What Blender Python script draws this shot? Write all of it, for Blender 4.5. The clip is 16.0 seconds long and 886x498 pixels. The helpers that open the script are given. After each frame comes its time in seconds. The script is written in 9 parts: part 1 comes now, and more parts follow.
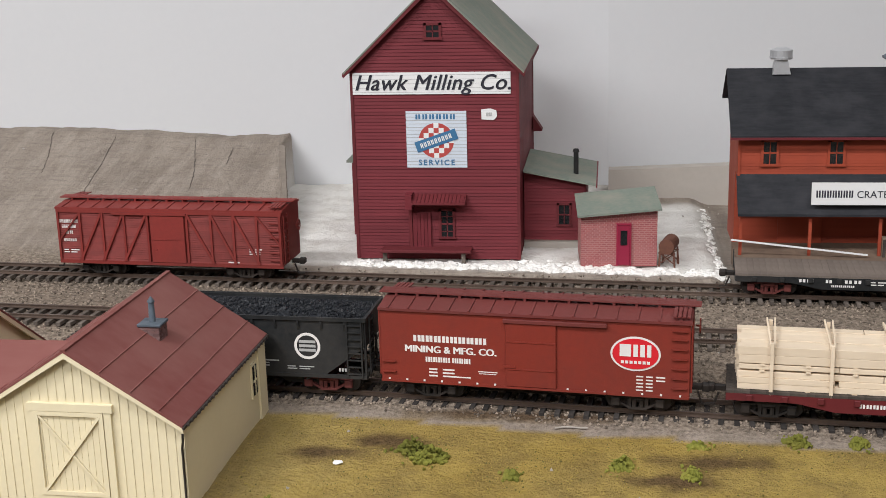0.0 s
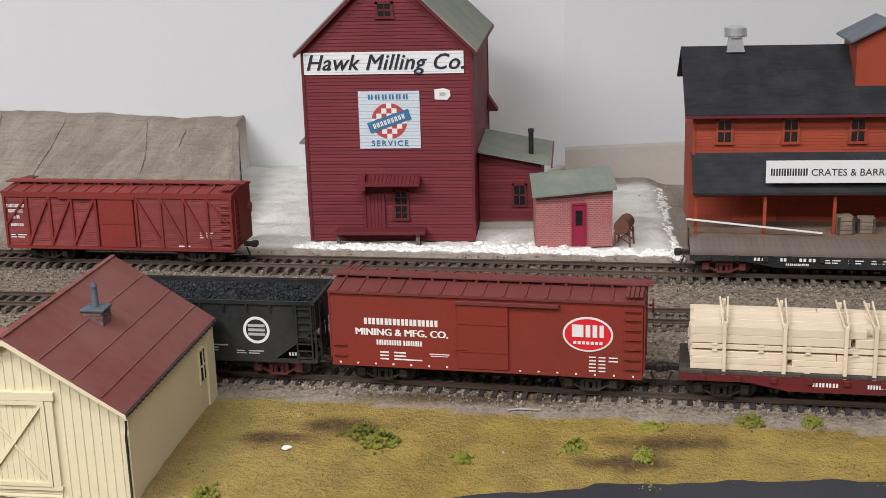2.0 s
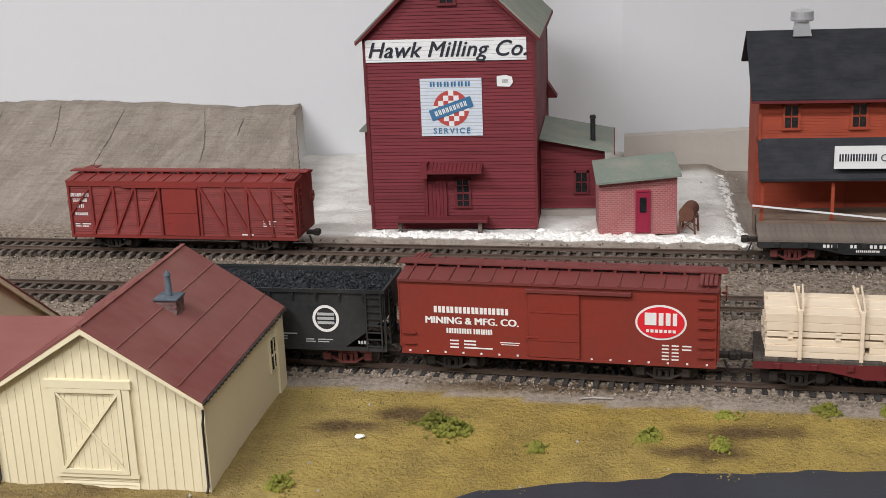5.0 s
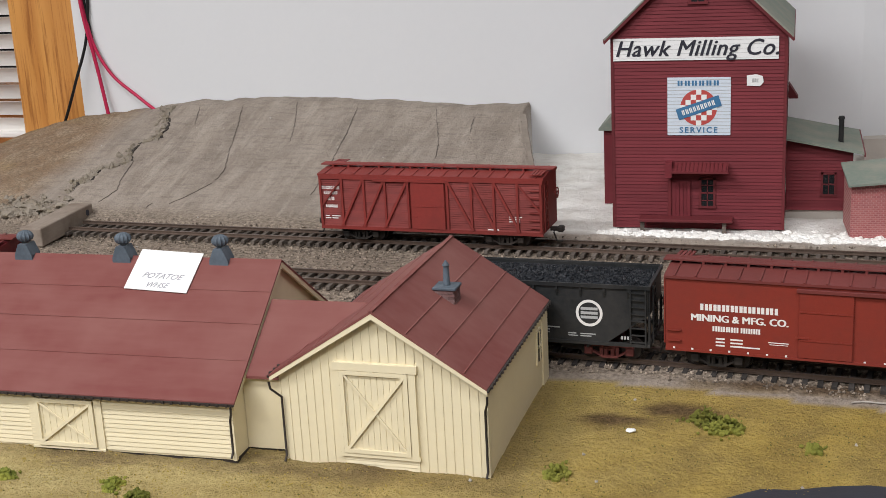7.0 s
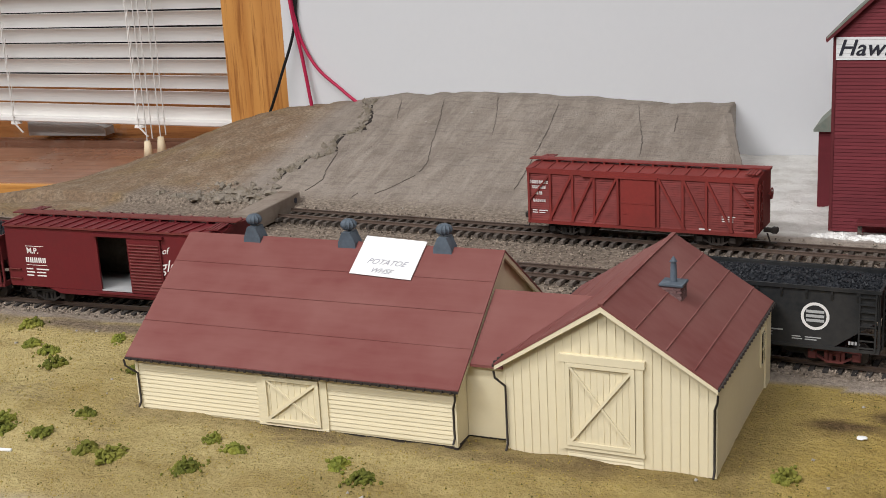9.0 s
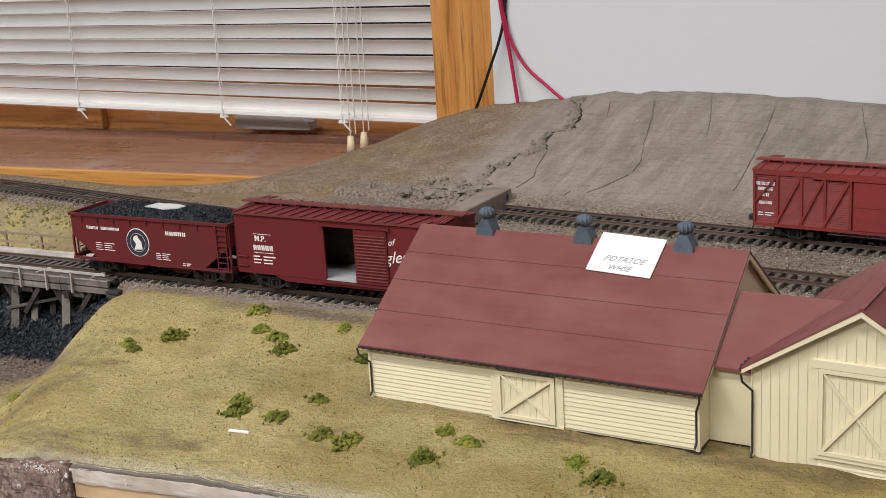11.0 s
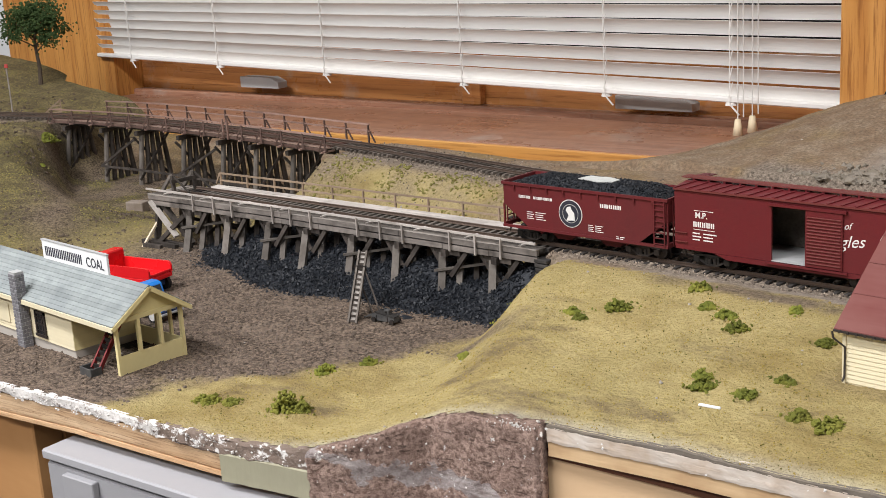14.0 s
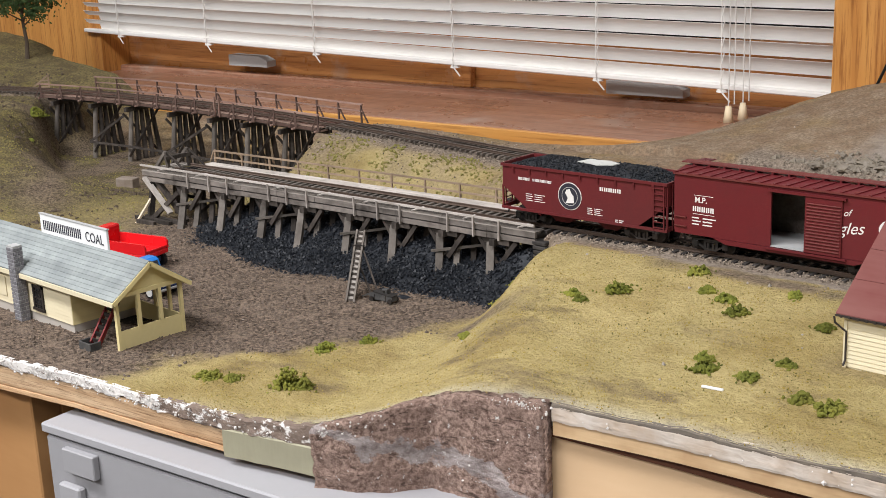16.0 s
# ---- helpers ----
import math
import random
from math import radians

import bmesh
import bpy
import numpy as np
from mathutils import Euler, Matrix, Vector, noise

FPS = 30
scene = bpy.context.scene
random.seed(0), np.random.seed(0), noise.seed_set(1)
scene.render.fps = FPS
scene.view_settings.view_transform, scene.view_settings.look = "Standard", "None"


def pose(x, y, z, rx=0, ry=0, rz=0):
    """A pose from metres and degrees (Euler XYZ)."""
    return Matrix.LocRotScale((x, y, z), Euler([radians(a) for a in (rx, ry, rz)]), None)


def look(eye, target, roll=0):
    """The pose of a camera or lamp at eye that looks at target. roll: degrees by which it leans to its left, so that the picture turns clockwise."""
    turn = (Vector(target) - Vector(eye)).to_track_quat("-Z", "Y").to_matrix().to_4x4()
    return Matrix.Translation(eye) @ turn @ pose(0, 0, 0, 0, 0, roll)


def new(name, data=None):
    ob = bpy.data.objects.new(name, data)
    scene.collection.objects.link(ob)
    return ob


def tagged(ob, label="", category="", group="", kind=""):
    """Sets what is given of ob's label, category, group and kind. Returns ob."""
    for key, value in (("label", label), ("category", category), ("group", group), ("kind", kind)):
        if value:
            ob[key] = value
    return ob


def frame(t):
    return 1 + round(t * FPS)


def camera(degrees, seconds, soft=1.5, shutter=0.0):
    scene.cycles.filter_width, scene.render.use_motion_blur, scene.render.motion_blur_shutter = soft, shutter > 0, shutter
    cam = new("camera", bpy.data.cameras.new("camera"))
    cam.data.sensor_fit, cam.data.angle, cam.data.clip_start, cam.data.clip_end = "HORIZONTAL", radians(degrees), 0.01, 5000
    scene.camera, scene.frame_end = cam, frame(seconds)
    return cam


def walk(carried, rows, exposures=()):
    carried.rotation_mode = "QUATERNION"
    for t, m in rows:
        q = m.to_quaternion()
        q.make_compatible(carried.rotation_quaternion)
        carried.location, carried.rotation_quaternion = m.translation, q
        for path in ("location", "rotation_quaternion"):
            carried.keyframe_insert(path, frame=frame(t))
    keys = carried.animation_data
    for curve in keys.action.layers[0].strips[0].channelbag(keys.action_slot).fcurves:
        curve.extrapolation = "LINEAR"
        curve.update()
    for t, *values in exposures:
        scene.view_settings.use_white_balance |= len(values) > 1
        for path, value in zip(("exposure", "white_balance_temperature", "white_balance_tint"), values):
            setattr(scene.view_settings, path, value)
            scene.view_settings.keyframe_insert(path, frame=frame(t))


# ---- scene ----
cam = camera(38.1, 16.0, soft=0.45)
PATH = [
    (0, (-0.012, -0.543, 0.212), (-0.269, 1.373, -0.301), -1.5),
    (0.5, (-0.013, -0.541, 0.211), (-0.257, 1.375, -0.307), -1.4),
    (1, (-0.012, -0.539, 0.209), (-0.239, 1.379, -0.313), -1.5),
    (1.5, (-0.009, -0.537, 0.209), (-0.224, 1.379, -0.323), -1.6),
    (2, (-0.006, -0.535, 0.209), (-0.21, 1.38, -0.331), -1.6),
    (2.5, (-0.002, -0.532, 0.208), (-0.2, 1.382, -0.339), -1.8),
    (3, (0.003, -0.53, 0.206), (-0.189, 1.382, -0.346), -2.0),
    (3.2, (0.003, -0.528, 0.205), (-0.183, 1.385, -0.348), -2.0),
    (5.3, (-0.028, -0.536, 0.209), (-0.327, 1.362, -0.347), -2.3),
    (5.5, (-0.034, -0.538, 0.208), (-0.359, 1.357, -0.344), -2.3),
    (6, (-0.046, -0.542, 0.209), (-0.443, 1.339, -0.341), -2.6),
    (6.5, (-0.055, -0.545, 0.208), (-0.512, 1.324, -0.336), -2.8),
    (7, (-0.062, -0.549, 0.209), (-0.585, 1.304, -0.332), -3.0),
    (7.5, (-0.066, -0.55, 0.208), (-0.659, 1.284, -0.326), -3.3),
    (8, (-0.075, -0.553, 0.208), (-0.722, 1.264, -0.322), -3.2),
    (8.2, (-0.078, -0.554, 0.209), (-0.747, 1.254, -0.324), -3.1),
    (10.3, (-0.105, -0.562, 0.202), (-1.025, 1.14, -0.305), -3.3),
    (10.5, (-0.109, -0.562, 0.203), (-1.052, 1.126, -0.307), -3.3),
    (11, (-0.119, -0.566, 0.203), (-1.113, 1.093, -0.306), -3.3),
    (11.5, (-0.128, -0.571, 0.203), (-1.183, 1.05, -0.306), -3.3),
    (12, (-0.139, -0.578, 0.204), (-1.259, 1.0, -0.305), -3.4),
    (12.5, (-0.152, -0.587, 0.205), (-1.346, 0.934, -0.304), -3.6),
    (13, (-0.167, -0.598, 0.204), (-1.424, 0.872, -0.303), -3.6),
    (13.5, (-0.178, -0.609, 0.203), (-1.503, 0.802, -0.3), -3.6),
    (14, (-0.183, -0.614, 0.201), (-1.544, 0.763, -0.302), -3.5),
    (14.5, (-0.186, -0.617, 0.2), (-1.54, 0.764, -0.308), -3.1),
    (15, (-0.188, -0.621, 0.201), (-1.534, 0.766, -0.316), -2.8),
    (15.5, (-0.189, -0.624, 0.202), (-1.526, 0.767, -0.323), -2.5),
    (16, (-0.191, -0.627, 0.201), (-1.52, 0.77, -0.329), -2.3),
]
walk(cam, [(t, look(eye, target, roll)) for t, eye, target, roll in PATH], [(0.0, -0.10), (3.2, -0.08), (6.0, -0.14), (8.2, -0.22), (11.0, -0.28), (12.5, -0.22), (13.5, -0.08), (14.5, 0.0), (16.0, -0.04)])

# ---- world and light ----
world = bpy.data.worlds.new("room_world")
scene.world = world
world.use_nodes = True
world.node_tree.nodes["Background"].inputs[0].default_value = (0.9, 0.92, 1.0, 1)
world.node_tree.nodes["Background"].inputs[1].default_value = 0.15
scene.view_settings.exposure = 0.0


def ceiling_lamp(x, y, sx, sy, watts):
    d = bpy.data.lights.new("fluorescent_lamp", "AREA")
    d.shape, d.size, d.size_y, d.energy = "RECTANGLE", sx, sy, watts
    d.color = (0.965, 0.965, 1.0)
    ob = new("fluorescent_lamp", d)
    ob.matrix_world = pose(x, y, 1.46)
    return ob


ceiling_lamp(-1.35, -0.95, 1.2, 0.3, 42)
ceiling_lamp(0.35, -0.95, 1.2, 0.3, 23)
ceiling_lamp(-0.8, -2.0, 1.2, 0.3, 54)

# ---- materials ----


def nodes_of(name, rough=0.7, metal=0.0, spec=0.35):
    m = bpy.data.materials.new(name)
    m.use_nodes = True
    nt = m.node_tree
    b = nt.nodes["Principled BSDF"]
    b.inputs["Roughness"].default_value = rough
    b.inputs["Metallic"].default_value = metal
    b.inputs["Specular IOR Level"].default_value = spec
    return m, nt, b


def mixc(nt, fac, a, b, mode="MIX"):
    n = nt.nodes.new("ShaderNodeMix")
    n.data_type, n.blend_type = "RGBA", mode
    for sock, v in ((n.inputs[0], fac), (n.inputs[6], a), (n.inputs[7], b)):
        if hasattr(v, "links") or hasattr(v, "is_output"):
            nt.links.new(v, sock)
        elif isinstance(v, (int, float)):
            sock.default_value = v
        else:
            sock.default_value = (*v, 1)
    return n.outputs[2]


def noise_of(nt, scale, detail=5, rough=0.6, stretch=(1, 1, 1), dist=0.0):
    tc = nt.nodes.new("ShaderNodeTexCoord")
    mp = nt.nodes.new("ShaderNodeMapping")
    mp.inputs["Scale"].default_value = stretch
    n = nt.nodes.new("ShaderNodeTexNoise")
    n.inputs["Scale"].default_value, n.inputs["Detail"].default_value = scale, detail
    n.inputs["Roughness"].default_value, n.inputs["Distortion"].default_value = rough, dist
    nt.links.new(tc.outputs["Object"], mp.inputs[0])
    nt.links.new(mp.outputs[0], n.inputs["Vector"])
    return n.outputs["Fac"]


def ramp(nt, fac, lo, hi, a=0.0, b=1.0):
    n = nt.nodes.new("ShaderNodeMapRange")
    nt.links.new(fac, n.inputs[0])
    n.inputs[1].default_value, n.inputs[2].default_value = lo, hi
    n.inputs[3].default_value, n.inputs[4].default_value = a, b
    return n.outputs[0]


def bump(nt, bsdf, height, strength, dist):
    n = nt.nodes.new("ShaderNodeBump")
    n.inputs["Strength"].default_value, n.inputs["Distance"].default_value = strength, dist
    nt.links.new(height, n.inputs["Height"])
    nt.links.new(n.outputs[0], bsdf.inputs["Normal"])


def worn(name, base, dirt, rough=0.6, amount=0.5, big=25, fine=400, metal=0.0, rel=0.3, spec=0.22, stretch=(1, 1, 1), vary=0.12):
    """Painted or raw surface: large stains, fine grain, slight difference from piece to piece."""
    m, nt, b = nodes_of(name, rough, metal, spec)
    n1, n2 = noise_of(nt, big, 4), noise_of(nt, fine, 3, 0.6, stretch)
    c = mixc(nt, ramp(nt, n1, 0.42, 0.75, 0, amount), base, dirt)
    c = mixc(nt, ramp(nt, n2, 0.35, 0.75, 0, 0.45 * amount), c, dirt)
    info = nt.nodes.new("ShaderNodeObjectInfo")
    hsv = nt.nodes.new("ShaderNodeHueSaturation")
    nt.links.new(ramp(nt, info.outputs["Random"], 0, 1, 1 - vary, 1 + vary), hsv.inputs["Value"])
    nt.links.new(c, hsv.inputs["Color"])
    nt.links.new(hsv.outputs[0], b.inputs["Base Color"])
    nt.links.new(ramp(nt, n1, 0.3, 0.8, rough - 0.08, rough + 0.12), b.inputs["Roughness"])
    bump(nt, b, n2, rel, 0.0004)
    return m


M_BOX = worn("oxide_red_plastic", (0.215, 0.032, 0.021), (0.10, 0.03, 0.025), 0.5, 0.35, vary=0.03)
M_BOXROOF = worn("oxide_red_roof", (0.155, 0.034, 0.030), (0.10, 0.035, 0.03), 0.6, 0.5, vary=0.03)
M_BRACED = worn("brown_red_wood_car", (0.225, 0.034, 0.028), (0.11, 0.026, 0.022), 0.6, 0.5, vary=0.08)
M_TUSCAN = worn("tuscan_red_plastic", (0.130, 0.017, 0.020), (0.08, 0.020, 0.02), 0.45, 0.35, vary=0.03)
M_HOPPER = worn("mineral_red_plastic", (0.13, 0.020, 0.022), (0.07, 0.02, 0.02), 0.5, 0.4, vary=0.03)
M_BLACKCAR = worn("weathered_black_steel", (0.014, 0.0155, 0.0165), (0.06, 0.055, 0.05), 0.55, 0.5, vary=0.03)
M_TRUCK = worn("black_plastic_truck", (0.014, 0.013, 0.012), (0.06, 0.046, 0.038), 0.55, 0.6)
M_TRUCKRED = worn("red_brown_truck", (0.13, 0.035, 0.03), (0.05, 0.02, 0.02), 0.6, 0.5)
M_WHEEL = worn("dark_steel_wheel", (0.03, 0.028, 0.027), (0.08, 0.06, 0.05), 0.4, 0.4, metal=0.4)
M_WHITE = worn("white_lettering", (0.75, 0.73, 0.70), (0.55, 0.50, 0.47), 0.6, 0.3, vary=0.0)
M_GREYLET = worn("grey_lettering", (0.42, 0.42, 0.41), (0.25, 0.25, 0.25), 0.6, 0.3, vary=0.0)
M_LOGORED = worn("logo_red", (0.62, 0.02, 0.03), (0.5, 0.02, 0.03), 0.5, 0.2, vary=0.0)
M_COAL = worn("coal", (0.006, 0.0070, 0.0092), (0.022, 0.0255, 0.032), 0.52, 0.6, 200, 900, rel=0.5, spec=0.30)
M_MILL = worn("dark_red_clapboard", (0.170, 0.026, 0.033), (0.10, 0.022, 0.026), 0.65, 0.45, 18, 300, stretch=(0.15, 1, 1), vary=0.10)
M_MILLTRIM = worn("dark_red_trim", (0.14, 0.024, 0.028), (0.08, 0.02, 0.022), 0.65, 0.4)
M_GREENROOF = worn("faded_green_roof", (0.165, 0.200, 0.165), (0.29, 0.27, 0.22), 0.75, 0.8, 45, 400)
M_FACTORY = worn("orange_red_clapboard", (0.34, 0.062, 0.030), (0.22, 0.045, 0.028), 0.65, 0.5, 30, 300, stretch=(0.15, 1, 1), vary=0.1)
M_BLACKROOF = worn("black_tar_paper", (0.016, 0.017, 0.020), (0.05, 0.05, 0.055), 0.75, 0.6, 60, 500, stretch=(0.2, 1, 1))
M_CREAM = worn("cream_paint", (0.72, 0.64, 0.44), (0.62, 0.54, 0.36), 0.55, 0.35, 20, 300, vary=0.03)
M_YELLOW = worn("pale_yellow_paint", (0.72, 0.62, 0.32), (0.6, 0.5, 0.25), 0.55, 0.35, vary=0.03)
M_REDROOF = worn("dusty_red_roof", (0.158, 0.045, 0.039), (0.225, 0.098, 0.084), 0.75, 0.9, 18, 160, stretch=(0.15, 1, 1), vary=0.04)
M_GUTTER = worn("dark_gutter", (0.030, 0.024, 0.021), (0.07, 0.06, 0.055), 0.5, 0.4)
M_GREYMETAL = worn("blue_grey_metal", (0.115, 0.135, 0.16), (0.07, 0.08, 0.09), 0.5, 0.5)
M_GALV = worn("galvanised_metal", (0.52, 0.53, 0.54), (0.38, 0.38, 0.38), 0.4, 0.5, metal=0.5)
M_PAPER = worn("white_paper", (0.78, 0.78, 0.76), (0.70, 0.70, 0.68), 0.8, 0.3, vary=0.0)
M_SCRAP = worn("dusty_torn_paper", (0.54, 0.54, 0.50), (0.36, 0.36, 0.34), 0.85, 0.6, 150, 500, vary=0.0)
M_SIGNPAPER = worn("bluish_white_sign", (0.62, 0.68, 0.74), (0.52, 0.58, 0.65), 0.8, 0.4, 40, 300, vary=0.0)
M_INK = worn("black_ink", (0.03, 0.03, 0.04), (0.08, 0.08, 0.1), 0.7, 0.3, vary=0.0)
M_PENCIL = worn("soft_pencil", (0.30, 0.30, 0.32), (0.45, 0.45, 0.46), 0.8, 0.4, vary=0.0)
M_BLUE = worn("sign_blue", (0.05, 0.16, 0.30), (0.08, 0.2, 0.33), 0.7, 0.3, vary=0.0)
M_SIGNRED = worn("sign_red", (0.45, 0.07, 0.06), (0.4, 0.1, 0.1), 0.7, 0.3, vary=0.0)
M_LUMBER = worn("pale_basswood", (0.72, 0.60, 0.45), (0.58, 0.46, 0.32), 0.7, 0.4, 60, 500, stretch=(0.08, 1, 1), vary=0.07)
M_TIE = worn("dark_tie_wood", (0.075, 0.061, 0.050), (0.235, 0.198, 0.168), 0.8, 0.7, 60, 600, stretch=(1, 0.2, 1), vary=0.35)
M_TIEDARK = worn("creosoted_tie", (0.022, 0.019, 0.018), (0.085, 0.074, 0.064), 0.8, 0.7, 60, 600, stretch=(1, 0.2, 1), vary=0.35)
M_RAIL = worn("rusty_rail", (0.17, 0.125, 0.10), (0.08, 0.055, 0.042), 0.4, 0.5, metal=0.5)
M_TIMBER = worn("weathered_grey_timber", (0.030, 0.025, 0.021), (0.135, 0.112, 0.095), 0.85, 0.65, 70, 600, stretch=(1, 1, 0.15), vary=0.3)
M_DECK = worn("grey_brown_deck", (0.19, 0.155, 0.13), (0.11, 0.09, 0.075), 0.85, 0.7, 50, 500, stretch=(1, 0.15, 1), vary=0.08)
M_TIMBERMID = worn("grey_post_timber", (0.155, 0.136, 0.117), (0.055, 0.045, 0.037), 0.85, 0.7, 70, 600, stretch=(1, 1, 0.15), vary=0.25)
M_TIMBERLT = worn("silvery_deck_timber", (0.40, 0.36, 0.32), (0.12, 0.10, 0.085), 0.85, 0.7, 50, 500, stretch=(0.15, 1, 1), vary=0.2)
M_REDTIMBER = worn("red_brown_timber", (0.25, 0.150, 0.118), (0.38, 0.285, 0.235), 0.85, 0.6, 50, 500, vary=0.25)
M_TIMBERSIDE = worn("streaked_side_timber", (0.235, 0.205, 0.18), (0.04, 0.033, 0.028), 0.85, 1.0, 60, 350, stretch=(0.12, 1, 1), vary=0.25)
M_RUSTTIE = worn("rusty_brown_tie", (0.115, 0.060, 0.046), (0.21, 0.135, 0.105), 0.85, 0.7, 60, 500, vary=0.3)
M_RAILPOST = worn("dark_rail_post", (0.085, 0.050, 0.040), (0.17, 0.115, 0.09), 0.85, 0.6, 60, 500, vary=0.25)
M_PLY = worn("plywood_edge", (0.62, 0.44, 0.25), (0.34, 0.19, 0.09), 0.75, 0.8, 30, 120, stretch=(0.08, 1, 4), vary=0.1)
M_LEGWOOD = worn("orange_brown_plywood", (0.50, 0.27, 0.11), (0.38, 0.18, 0.065), 0.6, 0.6, 6, 50, stretch=(0.4, 1, 3))
M_CHIMNEY = worn("dark_red_grey_brick", (0.15, 0.075, 0.07), (0.22, 0.16, 0.15), 0.8, 0.6, 300, 900, vary=0.3)
M_VENT = worn("slate_blue_metal", (0.10, 0.125, 0.15), (0.045, 0.055, 0.065), 0.55, 0.7, 120, 500)
M_PLYBOARD = worn("pale_plywood_board", (0.60, 0.42, 0.25), (0.50, 0.32, 0.17), 0.6, 0.5, 5, 60, stretch=(0.3, 1, 3))
M_WALL = worn("white_wall_paint", (0.65, 0.655, 0.655), (0.605, 0.61, 0.615), 0.6, 0.5, 2.5, 150, rel=0.05, vary=0.0)
M_BLIND = worn("white_vinyl_slat", (0.80, 0.78, 0.74), (0.70, 0.66, 0.62), 0.4, 0.3, 6, 80, rel=0.02, vary=0.03)
M_CORD = worn("white_cord", (0.72, 0.70, 0.66), (0.6, 0.57, 0.5), 0.8, 0.3)
M_EDGESHADE = worn("dark_brown_board", (0.13, 0.05, 0.025), (0.07, 0.03, 0.02), 0.6, 0.6)
M_CABINET = worn("grey_enamel_steel", (0.35, 0.345, 0.355), (0.29, 0.285, 0.29), 0.4, 0.4, 4, 200, rel=0.03)
M_TAPE = worn("olive_masking_tape", (0.36, 0.34, 0.235), (0.27, 0.25, 0.175), 0.6, 0.5, 40, 250, stretch=(4, 1, 0.3))
M_RED = worn("bright_red_plastic", (0.62, 0.012, 0.016), (0.45, 0.012, 0.015), 0.3, 0.2)
M_TRUCKBLUE = worn("bright_blue_plastic", (0.015, 0.16, 0.50), (0.01, 0.10, 0.35), 0.3, 0.2)
M_DKBLUE = worn("dark_navy_plastic", (0.01, 0.02, 0.06), (0.02, 0.03, 0.06), 0.4, 0.2)
M_TYRE = worn("white_and_black_tyre", (0.02, 0.02, 0.022), (0.05, 0.05, 0.05), 0.6, 0.3)
M_SLATEROOF = worn("grey_green_shingle", (0.29, 0.315, 0.305), (0.15, 0.165, 0.17), 0.75, 0.8, 35, 300, stretch=(0.5, 1, 1))
M_BRICKGREY = worn("grey_brick", (0.17, 0.165, 0.175), (0.26, 0.25, 0.25), 0.8, 0.5, 200, 600, vary=0.2)
M_DOORRED = worn("raspberry_door", (0.32, 0.025, 0.06), (0.22, 0.02, 0.04), 0.5, 0.3)
M_RUST = worn("rusty_tank", (0.16, 0.07, 0.045), (0.08, 0.035, 0.03), 0.8, 0.7, 80, 400)
M_WIRERED = worn("red_wire", (0.45, 0.02, 0.07), (0.3, 0.02, 0.05), 0.4, 0.2)
M_WIREBLK = worn("black_wire", (0.012, 0.012, 0.012), (0.03, 0.03, 0.03), 0.4, 0.2)
M_BARK = worn("tree_bark", (0.10, 0.075, 0.055), (0.05, 0.04, 0.03), 0.9, 0.6)
M_LEAF = worn("foliage", (0.030, 0.055, 0.018), (0.065, 0.10, 0.030), 0.85, 0.8, 60, 900, vary=0.3)
M_BUSH = worn("foam_foliage", (0.09, 0.105, 0.016), (0.27, 0.26, 0.045), 0.9, 0.8, 90, 1200, rel=0.8, vary=0.3)
M_BUSHY = worn("bright_foam_foliage", (0.13, 0.138, 0.022), (0.26, 0.235, 0.05), 0.9, 0.7, 90, 1200, rel=0.8, vary=0.3)
# Wall, ceiling and floor colours kept dark only to hold down bounced light.
M_WALLB = worn("beige_wall_paint", (0.22, 0.20, 0.18), (0.18, 0.165, 0.15), 0.7, 0.5, 2.5, 150, rel=0.05, vary=0.0)
M_CEIL = worn("white_ceiling", (0.40, 0.40, 0.39), (0.34, 0.34, 0.33), 0.8, 0.4, 3, 90)
M_FLOOR = worn("grey_vinyl_floor", (0.10, 0.095, 0.09), (0.07, 0.066, 0.06), 0.5, 0.5, 3, 60)
M_ROAD = worn("dark_painted_road", (0.028, 0.031, 0.040), (0.05, 0.053, 0.06), 0.5, 0.5, 30, 400)
M_BEIGE = worn("beige_plaster_board", (0.42, 0.385, 0.34), (0.34, 0.31, 0.27), 0.85, 0.6, 12, 160)

M_GLASS, _nt, _b = nodes_of("dark_window_glass", 0.12, 0.0, 0.5)
_b.inputs["Base Color"].default_value = (0.012, 0.013, 0.015, 1)


def brick_material():
    m, nt, b = nodes_of("pink_painted_brick", 0.75)
    tc = nt.nodes.new("ShaderNodeTexCoord")
    mp = nt.nodes.new("ShaderNodeMapping")
    mp.inputs["Rotation"].default_value = (radians(90), 0, 0)
    t = nt.nodes.new("ShaderNodeTexBrick")
    t.inputs["Scale"].default_value = 1.0
    t.inputs["Brick Width"].default_value, t.inputs["Row Height"].default_value = 0.0028, 0.0012
    t.inputs["Mortar Size"].default_value = 0.00018
    t.inputs["Color1"].default_value, t.inputs["Color2"].default_value = (0.36, 0.10, 0.10, 1), (0.28, 0.075, 0.08, 1)
    t.inputs["Mortar"].default_value = (0.40, 0.20, 0.18, 1)
    nt.links.new(tc.outputs["Object"], mp.inputs[0])
    nt.links.new(mp.outputs[0], t.inputs["Vector"])
    nt.links.new(mixc(nt, ramp(nt, noise_of(nt, 60), 0.4, 0.8, 0, 0.5), t.outputs[0], (0.40, 0.20, 0.19)), b.inputs["Base Color"])
    bump(nt, b, t.outputs[1], -0.4, 0.0003)
    return m


M_BRICK = brick_material()


